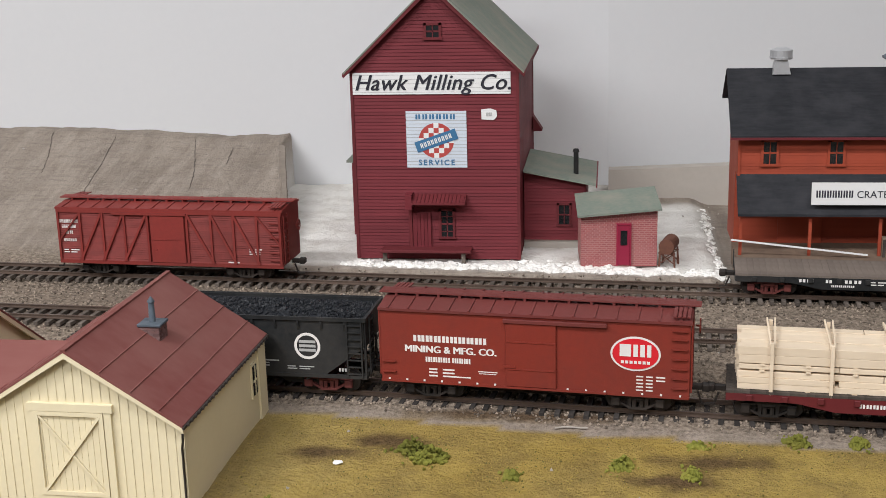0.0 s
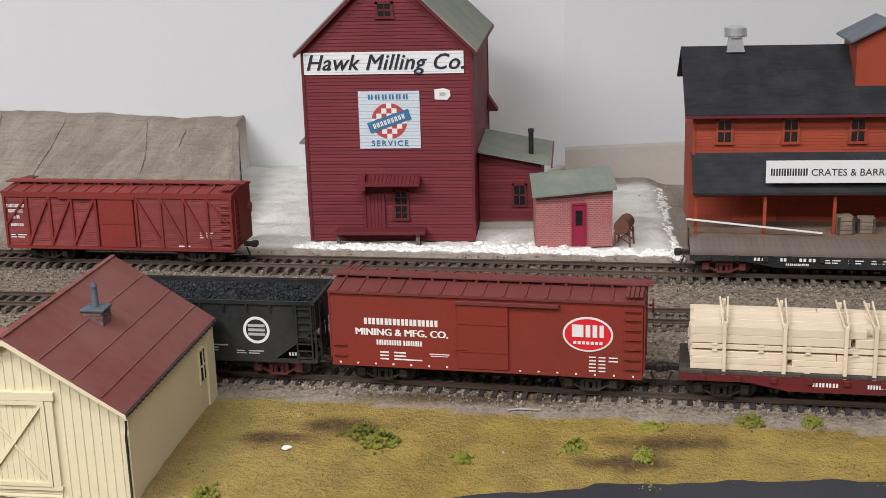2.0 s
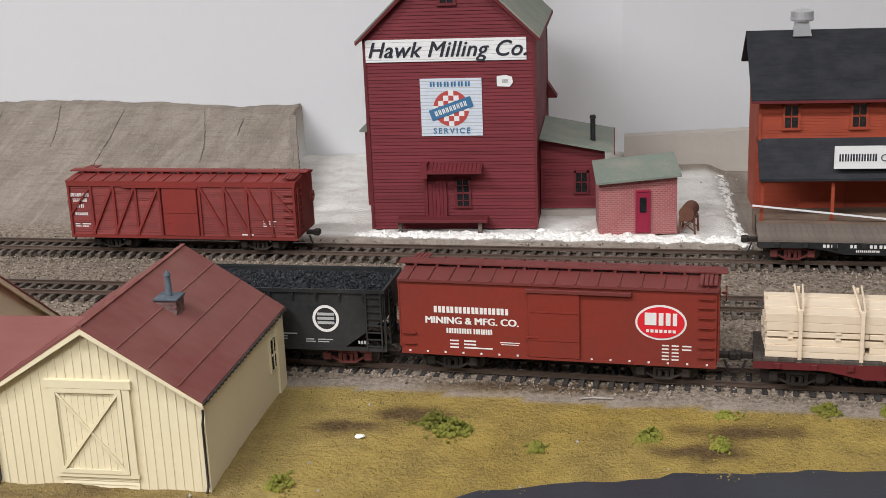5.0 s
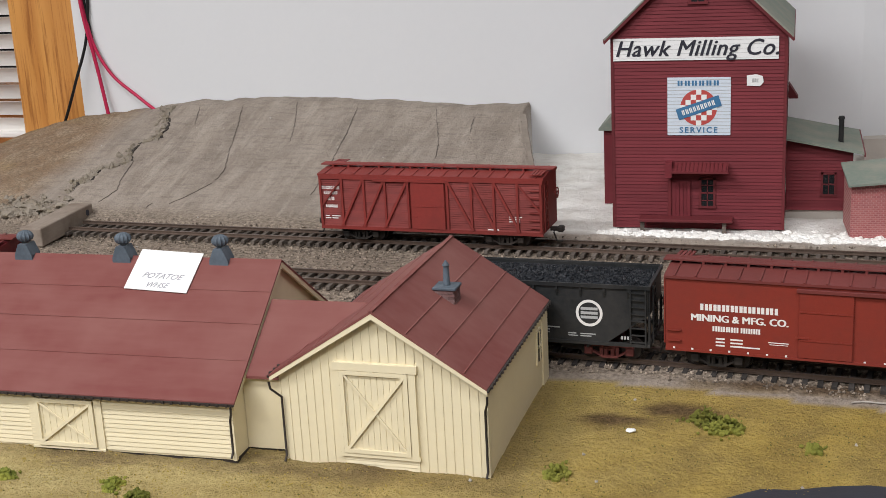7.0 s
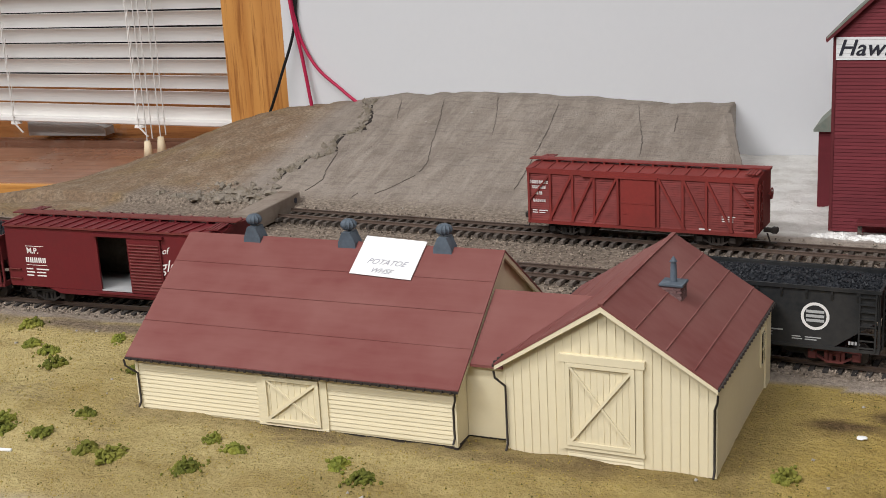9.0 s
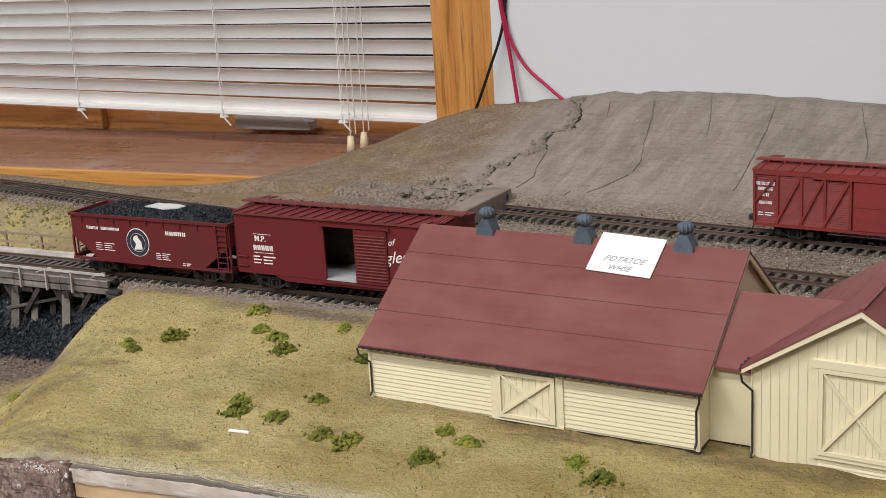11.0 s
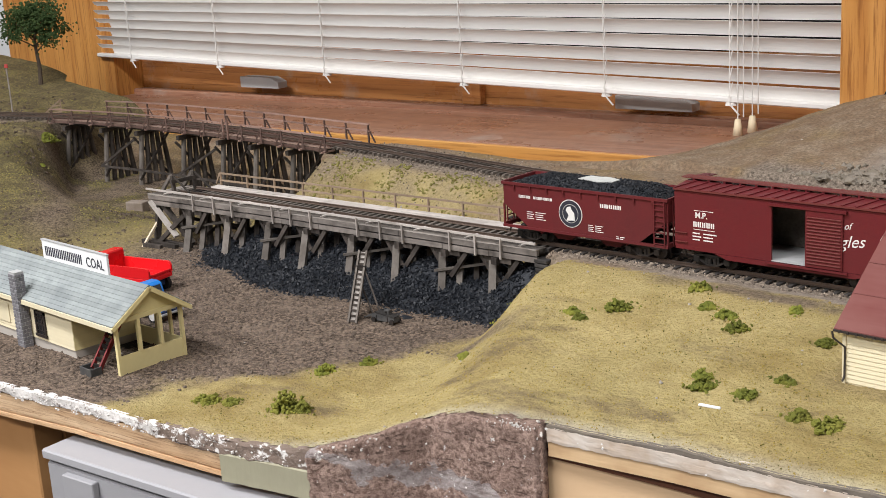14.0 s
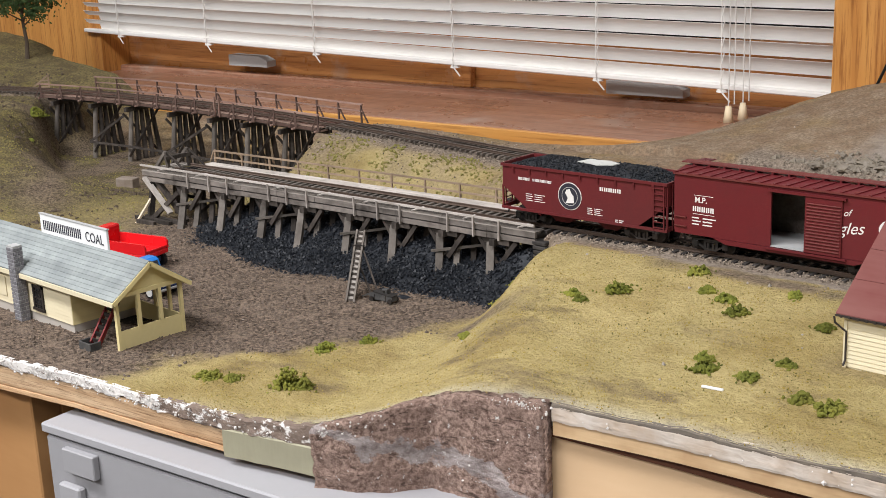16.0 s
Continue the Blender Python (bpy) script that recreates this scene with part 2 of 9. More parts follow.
def grained(name, pale, mid, dark, stretch, rough, dull=0.0):
    """Varnished board with long dark grain, wider bands and a few paler patches."""
    m, nt, b = nodes_of(name, rough, 0.0, 0.45)
    bands = noise_of(nt, 7, 3, 0.5, stretch, 0.4)
    grain = noise_of(nt, 34, 5, 0.7, stretch, 0.2)
    c = mixc(nt, ramp(nt, bands, 0.38, 0.64), pale, mid)
    c = mixc(nt, ramp(nt, grain, 0.50, 0.66, 0, 0.9), c, dark)
    c = mixc(nt, ramp(nt, noise_of(nt, 11, 5, 0.7), 0.55, 0.75, 0, dull), c, (0.42, 0.33, 0.27))
    nt.links.new(c, b.inputs["Base Color"])
    nt.links.new(ramp(nt, noise_of(nt, 16, 4), 0.35, 0.7, rough - 0.1, rough + 0.15), b.inputs["Roughness"])
    bump(nt, b, grain, 0.15, 0.0004)
    return m


M_FIR = grained("varnished_fir", (0.58, 0.275, 0.072), (0.48, 0.205, 0.050), (0.27, 0.095, 0.022), (9, 9, 0.35), 0.38)
# Sash varnish is darker than the casing's: the blind's shade is in its colour.
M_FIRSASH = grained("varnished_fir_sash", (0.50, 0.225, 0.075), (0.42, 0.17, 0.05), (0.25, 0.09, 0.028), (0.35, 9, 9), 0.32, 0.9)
M_FIRH = grained("varnished_fir_sill", (0.37, 0.195, 0.125), (0.30, 0.148, 0.090), (0.185, 0.082, 0.048), (0.35, 9, 9), 0.32, 0.9)

# ---- mesh helpers ----
# Dark sheets added inside; they stand in for the shade of the car's interior.


def part(name, bm, material, parent=None, label="", smooth=False):
    me = bpy.data.meshes.new(name)
    bm.to_mesh(me)
    bm.free()
    for p in me.polygons:
        p.use_smooth = smooth
    if material is not None:
        me.materials.append(material)
    ob = new(name, me)
    ob.parent = parent
    if label:
        ob["label"] = label
    return ob


def thing(name, m, label, category, group="", kind=""):
    ob = new(name)
    ob.empty_display_size = 0.01
    ob.matrix_world = m
    return tagged(ob, label, category, group, kind)


def clone(ob, parent, m):
    """A piece that shares another piece's mesh."""
    o = new(ob.name.split(".")[0], ob.data)
    o.parent = parent
    o.matrix_local = m
    return o


def B():
    return bmesh.new()


def box(bm, x0, x1, y0, y1, z0, z1, bevel=0.0):
    r = bmesh.ops.create_cube(bm, size=1.0)
    for v in r["verts"]:
        v.co = Vector((x0 + (v.co.x + 0.5) * (x1 - x0), y0 + (v.co.y + 0.5) * (y1 - y0), z0 + (v.co.z + 0.5) * (z1 - z0)))
    if bevel:
        es = list({e for v in r["verts"] for e in v.link_edges})
        bmesh.ops.bevel(bm, geom=es, offset=bevel, segments=1, affect="EDGES", profile=0.5)
    return bm


def beam(bm, p, q, w, h):
    """A square bar from p to q."""
    p, q = Vector(p), Vector(q)
    d = q - p
    r = bmesh.ops.create_cube(bm, size=1.0)
    turn = d.to_track_quat("X", "Z").to_matrix().to_4x4()
    m = Matrix.Translation((p + q) / 2) @ turn @ Matrix.Diagonal((d.length, w, h, 1))
    bmesh.ops.transform(bm, matrix=m, verts=r["verts"])
    return bm


def rod(bm, p, q, r0, r1=None, seg=8):
    p, q = Vector(p), Vector(q)
    d = q - p
    r = bmesh.ops.create_cone(bm, cap_ends=True, segments=seg, radius1=r0, radius2=r0 if r1 is None else r1, depth=d.length)
    m = Matrix.Translation((p + q) / 2) @ d.to_track_quat("Z", "Y").to_matrix().to_4x4()
    bmesh.ops.transform(bm, matrix=m, verts=r["verts"])
    return bm


def prism(bm, outline, axis, a, b):
    """An outline of (u, v) drawn out along an axis from a to b. axis x: u=y; y: u=x; z: u=x, v=y."""
    def put(u, v, w):
        return {"x": (w, u, v), "y": (u, w, v), "z": (u, v, w)}[axis]
    lo = [bm.verts.new(put(u, v, a)) for u, v in outline]
    hi = [bm.verts.new(put(u, v, b)) for u, v in outline]
    n = len(outline)
    fs = [bm.faces.new(lo), bm.faces.new(hi[::-1])]
    for i in range(n):
        fs.append(bm.faces.new((lo[i], hi[i], hi[(i + 1) % n], lo[(i + 1) % n])))
    bmesh.ops.recalc_face_normals(bm, faces=fs)
    return bm


def ellipse(bm, cx, cz, y, rx, rz, thick=0.0001, seg=40, inner=0.0):
    """A flat disc or ring in the x-z plane at y, facing -y."""
    a = [(cx + rx * math.cos(2 * math.pi * i / seg), cz + rz * math.sin(2 * math.pi * i / seg)) for i in range(seg)]
    if not inner:
        return prism(bm, a, "y", y - thick, y)
    k = inner
    b = [(cx + rx * k * math.cos(2 * math.pi * i / seg), cz + rz * k * math.sin(2 * math.pi * i / seg)) for i in range(seg)]
    for i in range(seg):
        j = (i + 1) % seg
        prism(bm, [a[i], a[j], b[j], b[i]], "y", y - thick, y)
    return bm


def text_mesh(name, body, size, parent, m, material, shear=0.0, align="LEFT", squeeze=1.0, bold=0.0, spacing=1.0):
    cu = bpy.data.curves.new(name, "FONT")
    cu.body, cu.size, cu.align_x, cu.shear, cu.offset, cu.extrude, cu.resolution_u = body, size, align, shear, bold, 0.00006, 3
    cu.space_character = spacing
    tmp = bpy.data.objects.new(name, cu)
    scene.collection.objects.link(tmp)
    dg = bpy.context.evaluated_depsgraph_get()
    me = bpy.data.meshes.new_from_object(tmp.evaluated_get(dg))
    bpy.data.objects.remove(tmp)
    me.materials.clear()
    me.materials.append(material)
    ob = new(name, me)
    ob.parent = parent
    ob.matrix_local = m @ pose(0, 0, 0, 90) @ Matrix.Diagonal((squeeze, 1, 1, 1))
    return ob


def letter_bars(bm, x, z, y, width, height, count, gap=0.5):
    """A word as a row of plain upright bars, two to a letter."""
    w = width / (count + (count - 1) * gap * 0.6)
    for i in range(count):
        a = x + i * w * (1 + gap * 0.6)
        box(bm, a, a + w * 0.40, y - 0.0001, y, z, z + height)
        box(bm, a + w * 0.60, a + w, y - 0.0001, y, z, z + height)
    return bm


def blob(bm, c, r, seed, flat=1.0, rough=0.35, sub=1):
    res = bmesh.ops.create_icosphere(bm, subdivisions=sub, radius=r)
    rnd = random.Random(seed)
    for v in res["verts"]:
        k = 1 + rnd.uniform(-rough, rough)
        v.co = Vector(c) + Vector((v.co.x * k, v.co.y * k, v.co.z * k * flat))
    return bm


def lerp_table(table, x):
    if x <= table[0][0]:
        return table[0][1]
    for (a, p), (b, q) in zip(table, table[1:]):
        if x <= b:
            k = (x - a) / (b - a)
            return p + (q - p) * k
    return table[-1][1]


def smooth(a, b, x):
    k = min(1.0, max(0.0, (x - a) / (b - a)))
    return k * k * (3 - 2 * k)


def catmull(table, x):
    n = len(table)
    if x <= table[0][0] or x >= table[-1][0]:
        return lerp_table(table, x)
    i = max(k for k in range(n - 1) if table[k][0] <= x)
    p1, p2 = table[i], table[i + 1]
    p0, p3 = table[max(0, i - 1)], table[min(n - 1, i + 2)]
    h = p2[0] - p1[0]
    m1 = (p2[1] - p0[1]) / max(1e-9, p2[0] - p0[0]) * h
    m2 = (p3[1] - p1[1]) / max(1e-9, p3[0] - p1[0]) * h
    k = (x - p1[0]) / h
    return (2 * k**3 - 3 * k**2 + 1) * p1[1] + (k**3 - 2 * k**2 + k) * m1 + (-2 * k**3 + 3 * k**2) * p2[1] + (k**3 - k**2) * m2

# ---- lines of the plan ----
FRONT = [(-1.16, -0.029), (-1.1, -0.023), (-0.915, -0.009), (-0.81, -0.002), (-0.66, 0.006), (-0.5, 0.012), (-0.46, 0.0130), (-0.40, 0.0190), (-0.33, 0.0285), (-0.25, 0.0330), (-0.155, 0.0295), (-0.01, 0.0135), (0.12, 0.0015), (0.5, -0.035)]
FRONT_Z = -0.004
MIDDLE = [(-2.0, 0.045), (-1.8, 0.090), (-1.65, 0.128), (-1.547, 0.157), (-1.449, 0.174), (-1.349, 0.181), (-1.246, 0.182), (-1.153, 0.178), (-1.03, 0.173), (-0.95, 0.166), (-0.87, 0.157), (-0.62, 0.131), (-0.3, 0.109), (0.04, 0.087), (0.5, 0.058)]
EDGE = [(-2.4, -0.38), (-0.866, -0.297), (-0.803, -0.285), (-0.746, -0.2775), (-0.686, -0.2690), (-0.654, -0.2610), (-0.629, -0.2560), (-0.611, -0.2485), (-0.597, -0.236), (-0.586, -0.222), (-0.526, -0.211), (-0.465, -0.2015), (-0.379, -0.193), (-0.2, -0.19), (0.6, -0.19)]
TURF_EDGE = [(-0.30, -0.790), (-0.238, -0.777), (-0.206, -0.754), (-0.176, -0.729), (-0.136, -0.702), (-0.100, -0.680), (-0.084, -0.669), (-0.03, -0.676), (0.1, -0.69)]
BANK = [(-2.1, 0.055), (-1.89, 0.033), (-1.80, 0.011), (-1.72, 0.002), (-1.66, -0.008), (-1.62, -0.031), (-1.58, -0.044)]

BARE = [(-0.130, -0.042, 0.018, 0.008), (-0.112, -0.029, 0.020, 0.008), (0.012, -0.060, 0.018, 0.006), (0.032, -0.042, 0.020, 0.007), (-0.05, 0.001, 0.045, 0.005), (-0.53, -0.026, 0.05, 0.008), (-0.66, -0.115, 0.03, 0.012)]


def front_y(x):
    return catmull(FRONT, x)


def front_z(x):
    """Rail height of the front track, which falls a little behind the warehouse."""
    return FRONT_Z - 0.0042 * smooth(-0.46, -0.28, x)


def middle_y(x):
    return catmull(MIDDLE, x)


def back_y(x):
    return 0.1715 - 0.068 * x


def edge_y(x):
    return lerp_table(EDGE, x)


def fbm(x, y, s, seed=0.0):
    return noise.fractal(Vector((x * s, y * s, seed)), 1.0, 2.0, 4)


HILL = [(-0.95, -0.045), (-0.89, -0.030), (-0.80, -0.006), (-0.73, 0.016), (-0.66, 0.033), (-0.565, 0.0435), (-0.495, 0.048), (-0.376, 0.0445), (-0.26, 0.040)]


def ground(x, y):
    """Height and zones (grass, gravel, mud, plaster) of the layout's surface."""
    ye = edge_y(x)
    fy, my, by = front_y(x), middle_y(x), back_y(x)
    n = fbm(x, y, 14)
    g = r = m = p = 0.0
    # field in front of the tracks
    low = smooth(-0.44, -0.28, x)
    z = -0.0065 - 0.0065 * low - (0.0075 - 0.005 * low) * smooth(-0.03, -0.12, y) - (0.004 - 0.002 * low) * smooth(-0.12, -0.2, y) + 0.0012 * n
    z += 0.0012 * fbm(x, y, 75, 3.0) * smooth(-0.02, -0.05, y)
    g = 1.0
    # fall towards the coal yard
    k = smooth(-0.24, -0.03, y)
    x1 = -0.54 + (-0.660 + 0.54) * k
    x0 = -0.67 + (-0.690 + 0.67) * k
    yard = smooth(x1, x0, x)
    zy = -0.046 + 0.002 * n
    # the yard's far end, gully and bank
    zy += 0.012 * smooth(-1.05, -1.45, x) * smooth(0.08, -0.1, y) - 0.022 * smooth(-1.0, -1.2, x) * smooth(-0.02, 0.1, y)
    gully = smooth(-1.08, -1.32, x) * smooth(-0.03, 0.10, y) * (1 - smooth(0.25, 0.32, y))
    zy = zy * (1 - gully) + (-0.071 + 0.003 * n) * gully
    xl = -1.552 + 1.15 * max(0.0, 0.15 - y)
    rough_n = fbm(x, y, 45, 1.5)
    left = smooth(xl + 0.012 + 0.16 * smooth(0.13, -0.05, y), xl - 0.02 - 0.05 * smooth(0.13, 0.0, y), x + 0.012 * n)
    bank_z = -0.006 - 0.045 * smooth(0.06, -0.25, y) + 0.005 * n + 0.004 * rough_n
    behind = smooth(middle_y(x) + 0.03, 0.265, y)
    bank_z = bank_z * (1 - behind) + (lerp_table(BANK, x) + 0.003 * n) * behind
    zy = zy * (1 - left) + bank_z * left
    z = z * (1 - yard) + zy * yard
    edge_grass = smooth(-0.013, 0.013, x - lerp_table(TURF_EDGE, y) + 0.012 * n + 0.010 * fbm(x, y, 70, 6.0))
    mud = yard * (1 - edge_grass) * smooth(-1.12, -1.03, x + 0.03 * n)
    mud *= 1 - smooth(-0.02, 0.06, y)
    # darker mud-coloured band at the foot of the far bank
    foot = (x + 1.305 + 1.35 * y + 0.03 * n) / 0.045
    mud = max(mud, 0.85 * math.exp(-foot * foot) * smooth(-0.14, -0.06, y) * smooth(0.16, 0.08, y))
    floor = smooth(-1.58, -1.50, x) * smooth(-1.08, -1.16, x) * smooth(0.055, 0.10, y) * smooth(0.25, 0.20, y)
    mud = max(mud, 0.85 * floor * smooth(-0.22, 0.12, fbm(x, y, 26, 7.0) + 0.12))
    # grey dust along the front edge
    dust = 0.65 * smooth(ye + 0.016, ye + 0.001, y + 0.006 * n) * smooth(-0.76, -0.62, x)
    # bare soil round the buildings and in patches
    bx, by_ = max(-0.44 - x, x + 0.171, 0.0), max(-0.105 - y, y + 0.012, 0.0)
    soil = 0.4 * smooth(0.014, 0.002, math.hypot(bx, by_) + 0.006 * fbm(x, y, 50, 2.0)) if abs(x + 0.3) < 0.2 else 0.0
    for cx, cy, rx, ry in BARE:
        soil = max(soil, 0.9 * smooth(1.6, 0.35, math.hypot((x - cx) / rx, (y - cy) / ry) + 0.7 * fbm(x, y, 45, 4.0)))
    m = max(mud, soil)
    p = 0.42 * dust
    g = 1 - m
    if y > fy - 0.03:
        # roadbeds between and under the tracks
        bed = -0.0074 + 0.0019 * smooth(fy + 0.03, my - 0.03, y) + 0.0012 * n + (front_z(x) - FRONT_Z) * (1 - smooth(fy + 0.02, my - 0.025, y))
        roadbed = smooth(fy - 0.034, fy - 0.017, y)
        keep = smooth(-0.70, -0.685, x)
        kk = roadbed * keep
        z = z * (1 - kk) + bed * kk
        # bank up to the middle track
        up = smooth(my - 0.105, my - 0.03, y) * smooth(-1.13, -1.06, x + 0.02 * n)
        z = max(z, z * (1 - up) + bed * up)
        bank = up * (1 - smooth(my - 0.045, my - 0.02, y)) * (0.32 + 0.7 * fbm(x, y, 30, 8.0))
        r = max(kk * 0.95, min(0.8, max(0.0, bank)) if x < -0.7 else 0.0, smooth(my - 0.05, my - 0.02, y) * (1 - smooth(my + 0.02, my + 0.04, y)) * smooth(-1.12, -1.06, x))
        if x < -1.50:
            far = smooth(-1.50, -1.58, x)
            z = z * (1 - far) + (z * 0.3 + bed * 0.7) * far * (1 - abs(smooth(my - 0.08, my, y) + smooth(my, my + 0.08, y) - 1)) + z * far * abs(smooth(my - 0.08, my, y) + smooth(my, my + 0.08, y) - 1)
            r = max(r, 0.8 * smooth(my - 0.03, my - 0.016, y) * (1 - smooth(my + 0.016, my + 0.03, y))) * smooth(-0.035, -0.016, z)
        if x > -0.66:
            r = max(r, smooth(fy - 0.028, fy - 0.017, y + 0.004 * n) * (1 - smooth(by + 0.012, by + 0.018, y + 0.004 * n)))
        g = (1 - r) * (1 - m) * (max(smooth(my + 0.03, my + 0.01, y), 0.85 * smooth(-1.50, -1.60, x + 0.03 * n)) if x < -0.68 else 0.0)
    if y > my + 0.025 and x < -0.5:
        # dirt behind the middle track, falling to the window
        kk = smooth(my + 0.03, 0.365 - 0.105 * max(0.0, -0.8 - x), y) * smooth(-0.72, -0.85, x) * smooth(-1.64, -1.58, x)
        z = z * (1 - kk) - 0.046 * kk
    if y > by + 0.012:
        # long hill against the wall
        top = lerp_table(HILL, x)
        y0 = by + 0.019 + 0.03 * smooth(-0.55, -0.8, x)
        s = min(1.0, max(0.0, (y - y0) / (0.425 - y0)))
        xs = -0.2640 + 0.254 * max(0.0, 0.414 - y)
        side = smooth(xs + 0.0005, xs - 0.0005, x)
        lump = 0.0022 * n + 0.0016 * fbm(x * 2.2, y * 0.4, 22, 3.0)
        h = top * (0.86 * s + 0.14 * s * s) + lump * min(1, 3 * s)
        if x > -0.96:
            w = smooth(-0.96, -0.70, x)
            z = z * (1 - side) + (h * w + z * (1 - w)) * side
            r *= 1 - side * smooth(0.0, 0.12, s)
        pl = smooth(xs - 0.0005, xs + 0.0005, x) * (1 - smooth(0.047, 0.062, x + 0.004 * n))
        if pl > 0:
            z = z * (1 - pl) + (0.0003 + 0.0014 * fbm(x, y, 60, 5.0)) * pl
            p = pl * smooth(by + 0.018, by + 0.026, y) * (1 - smooth(0.36, 0.39, y) * smooth(-0.03, -0.005, x))
            r *= 1 - pl
        if x > 0.045:
            r *= 1 - smooth(by + 0.02, by + 0.03, y)
        g *= 0.0 if x > -0.75 else 1.0
    return z, g, r, m, p


def build_ground():
    xs = np.concatenate([np.arange(-2.4, -0.95, 0.009), np.arange(-0.95, -0.266, 0.0045), [-0.2654, -0.2644, -0.2636, -0.2626], np.arange(-0.260, 0.12, 0.0045), np.arange(0.12, 0.62, 0.008)])
    nv = 150
    verts, cols, faces = [], [], []
    for x_ in xs:
        x = float(x_)
        yb = 0.446 if x > -0.76 else (0.446 - 0.042 * smooth(-0.76, -0.80, x) - 0.105 * (-0.76 - x))
        if x < -1.79:
            yb += 0.02 * smooth(-1.79, -1.82, x)
        ye = edge_y(x)
        for j in range(nv):
            v = j / (nv - 1)
            y = ye + (yb - ye) * v
            xw = x + 0.254 * max(0.0, 0.414 - y) * math.exp(-((x + 0.264) / 0.05) ** 2) * smooth(0.205, 0.23, y)
            z, g, r, m, p = ground(xw, y)
            verts.append((xw, y, z))
            cols.append((g, r, m, p))
    for i in range(len(xs) - 1):
        for j in range(nv - 1):
            a = i * nv + j
            faces.append((a, a + nv, a + nv + 1, a + 1))
    me = bpy.data.meshes.new("ground")
    me.from_pydata(verts, [], faces)
    at = me.color_attributes.new("zone", "FLOAT_COLOR", "POINT")
    at.data.foreach_set("color", np.array(cols, dtype=np.float32).ravel())
    for pl in me.polygons:
        pl.use_smooth = True
    ob = new("ground", me)
    me.materials.append(ground_material())
    return tagged(ob, "modelled ground of yellow turf, grey gravel, mud and a bare grey hill", "ground", kind="structure")


def ground_material():
    m, nt, b = nodes_of("layout_scenery", 0.92, 0.0, 0.15)
    at = nt.nodes.new("ShaderNodeAttribute")
    at.attribute_name = "zone"
    sep = nt.nodes.new("ShaderNodeSeparateColor")
    nt.links.new(at.outputs["Color"], sep.inputs[0])
    big, mid, fine = noise_of(nt, 9, 5), noise_of(nt, 45, 5, 0.65), noise_of(nt, 420, 4, 0.7)
    finer = noise_of(nt, 1100, 3, 0.7)
    # bare hill: plaster-grey brown with streaks
    streak = noise_of(nt, 28, 4, 0.6, (3.0, 0.5, 0.5))
    hill = mixc(nt, ramp(nt, streak, 0.42, 0.62), (0.325, 0.275, 0.226), (0.245, 0.204, 0.166))
    hill = mixc(nt, ramp(nt, mid, 0.45, 0.75, 0, 0.5), hill, (0.33, 0.287, 0.246))
    comb = noise_of(nt, 150, 4, 0.7, (0.35, 1.0, 3.5))
    drag = noise_of(nt, 40, 5, 0.65, (3.2, 0.45, 0.45))
    hill = mixc(nt, ramp(nt, comb, 0.36, 0.50, 0.4, 0), hill, (0.15, 0.124, 0.102))
    hill = mixc(nt, ramp(nt, drag, 0.52, 0.68, 0, 0.55), hill, (0.40, 0.345, 0.288))
    hill = mixc(nt, ramp(nt, fine, 0.34, 0.50, 0.3, 0), hill, (0.17, 0.142, 0.118))
    hill = mixc(nt, ramp(nt, finer, 0.62, 0.74, 0, 0.6), hill, (0.46, 0.42, 0.375))
    pos = nt.nodes.new("ShaderNodeNewGeometry")
    px = nt.nodes.new("ShaderNodeSeparateXYZ")
    nt.links.new(pos.outputs["Position"], px.inputs[0])
    # the older, browner scenery past the crack, with a little turf
    old = ramp(nt, px.outputs[0], -0.592, -0.622)
    brown = mixc(nt, ramp(nt, mid, 0.42, 0.62), (0.26, 0.175, 0.110), (0.34, 0.26, 0.18))
    brown = mixc(nt, ramp(nt, big, 0.48, 0.66, 0, 0.75), brown, (0.31, 0.21, 0.075))
    brown = mixc(nt, ramp(nt, fine, 0.38, 0.60, 0.6, 0), brown, (0.085, 0.065, 0.045))
    c = mixc(nt, old, hill, brown)
    # turf
    turf = mixc(nt, ramp(nt, big, 0.32, 0.68), (0.515, 0.405, 0.180), (0.42, 0.340, 0.156))
    turf = mixc(nt, ramp(nt, mid, 0.42, 0.68, 0, 0.65), turf, (0.36, 0.285, 0.112))
    turf = mixc(nt, ramp(nt, fine, 0.34, 0.56, 0.34, 0), turf, (0.17, 0.125, 0.036))
    turf = mixc(nt, ramp(nt, finer, 0.60, 0.78, 0, 0.35), turf, (0.54, 0.44, 0.20))
    patch = noise_of(nt, 10, 7, 0.72, (1, 1.5, 1))
    turf = mixc(nt, ramp(nt, patch, 0.48, 0.66, 0, 0.72), turf, (0.235, 0.165, 0.055))
    bare = noise_of(nt, 15, 6, 0.68, (0.8, 1.6, 1))
    turf = mixc(nt, ramp(nt, bare, 0.56, 0.68, 0, 0.7), turf, (0.13, 0.092, 0.058))
    # Browner turf to the right; the weaker light there is painted in as darkness.
    right_dim = ramp(nt, px.outputs[0], -0.30, -0.10, 0, 0.72)
    turf = mixc(nt, right_dim, turf, mixc(nt, ramp(nt, mid, 0.40, 0.62), (0.36, 0.245, 0.048), (0.22, 0.145, 0.034)))
    leftg = ramp(nt, px.outputs[0], -0.98, -1.2)
    turf = mixc(nt, leftg, turf, mixc(nt, ramp(nt, fine, 0.42, 0.60, 0.8, 0), mixc(nt, ramp(nt, mid, 0.42, 0.60), (0.14, 0.115, 0.05), (0.25, 0.205, 0.075)), (0.07, 0.058, 0.035)))
    cover = nt.nodes.new("ShaderNodeMath")
    cover.operation, cover.use_clamp = "ADD", True
    nt.links.new(sep.outputs[0], cover.inputs[0])
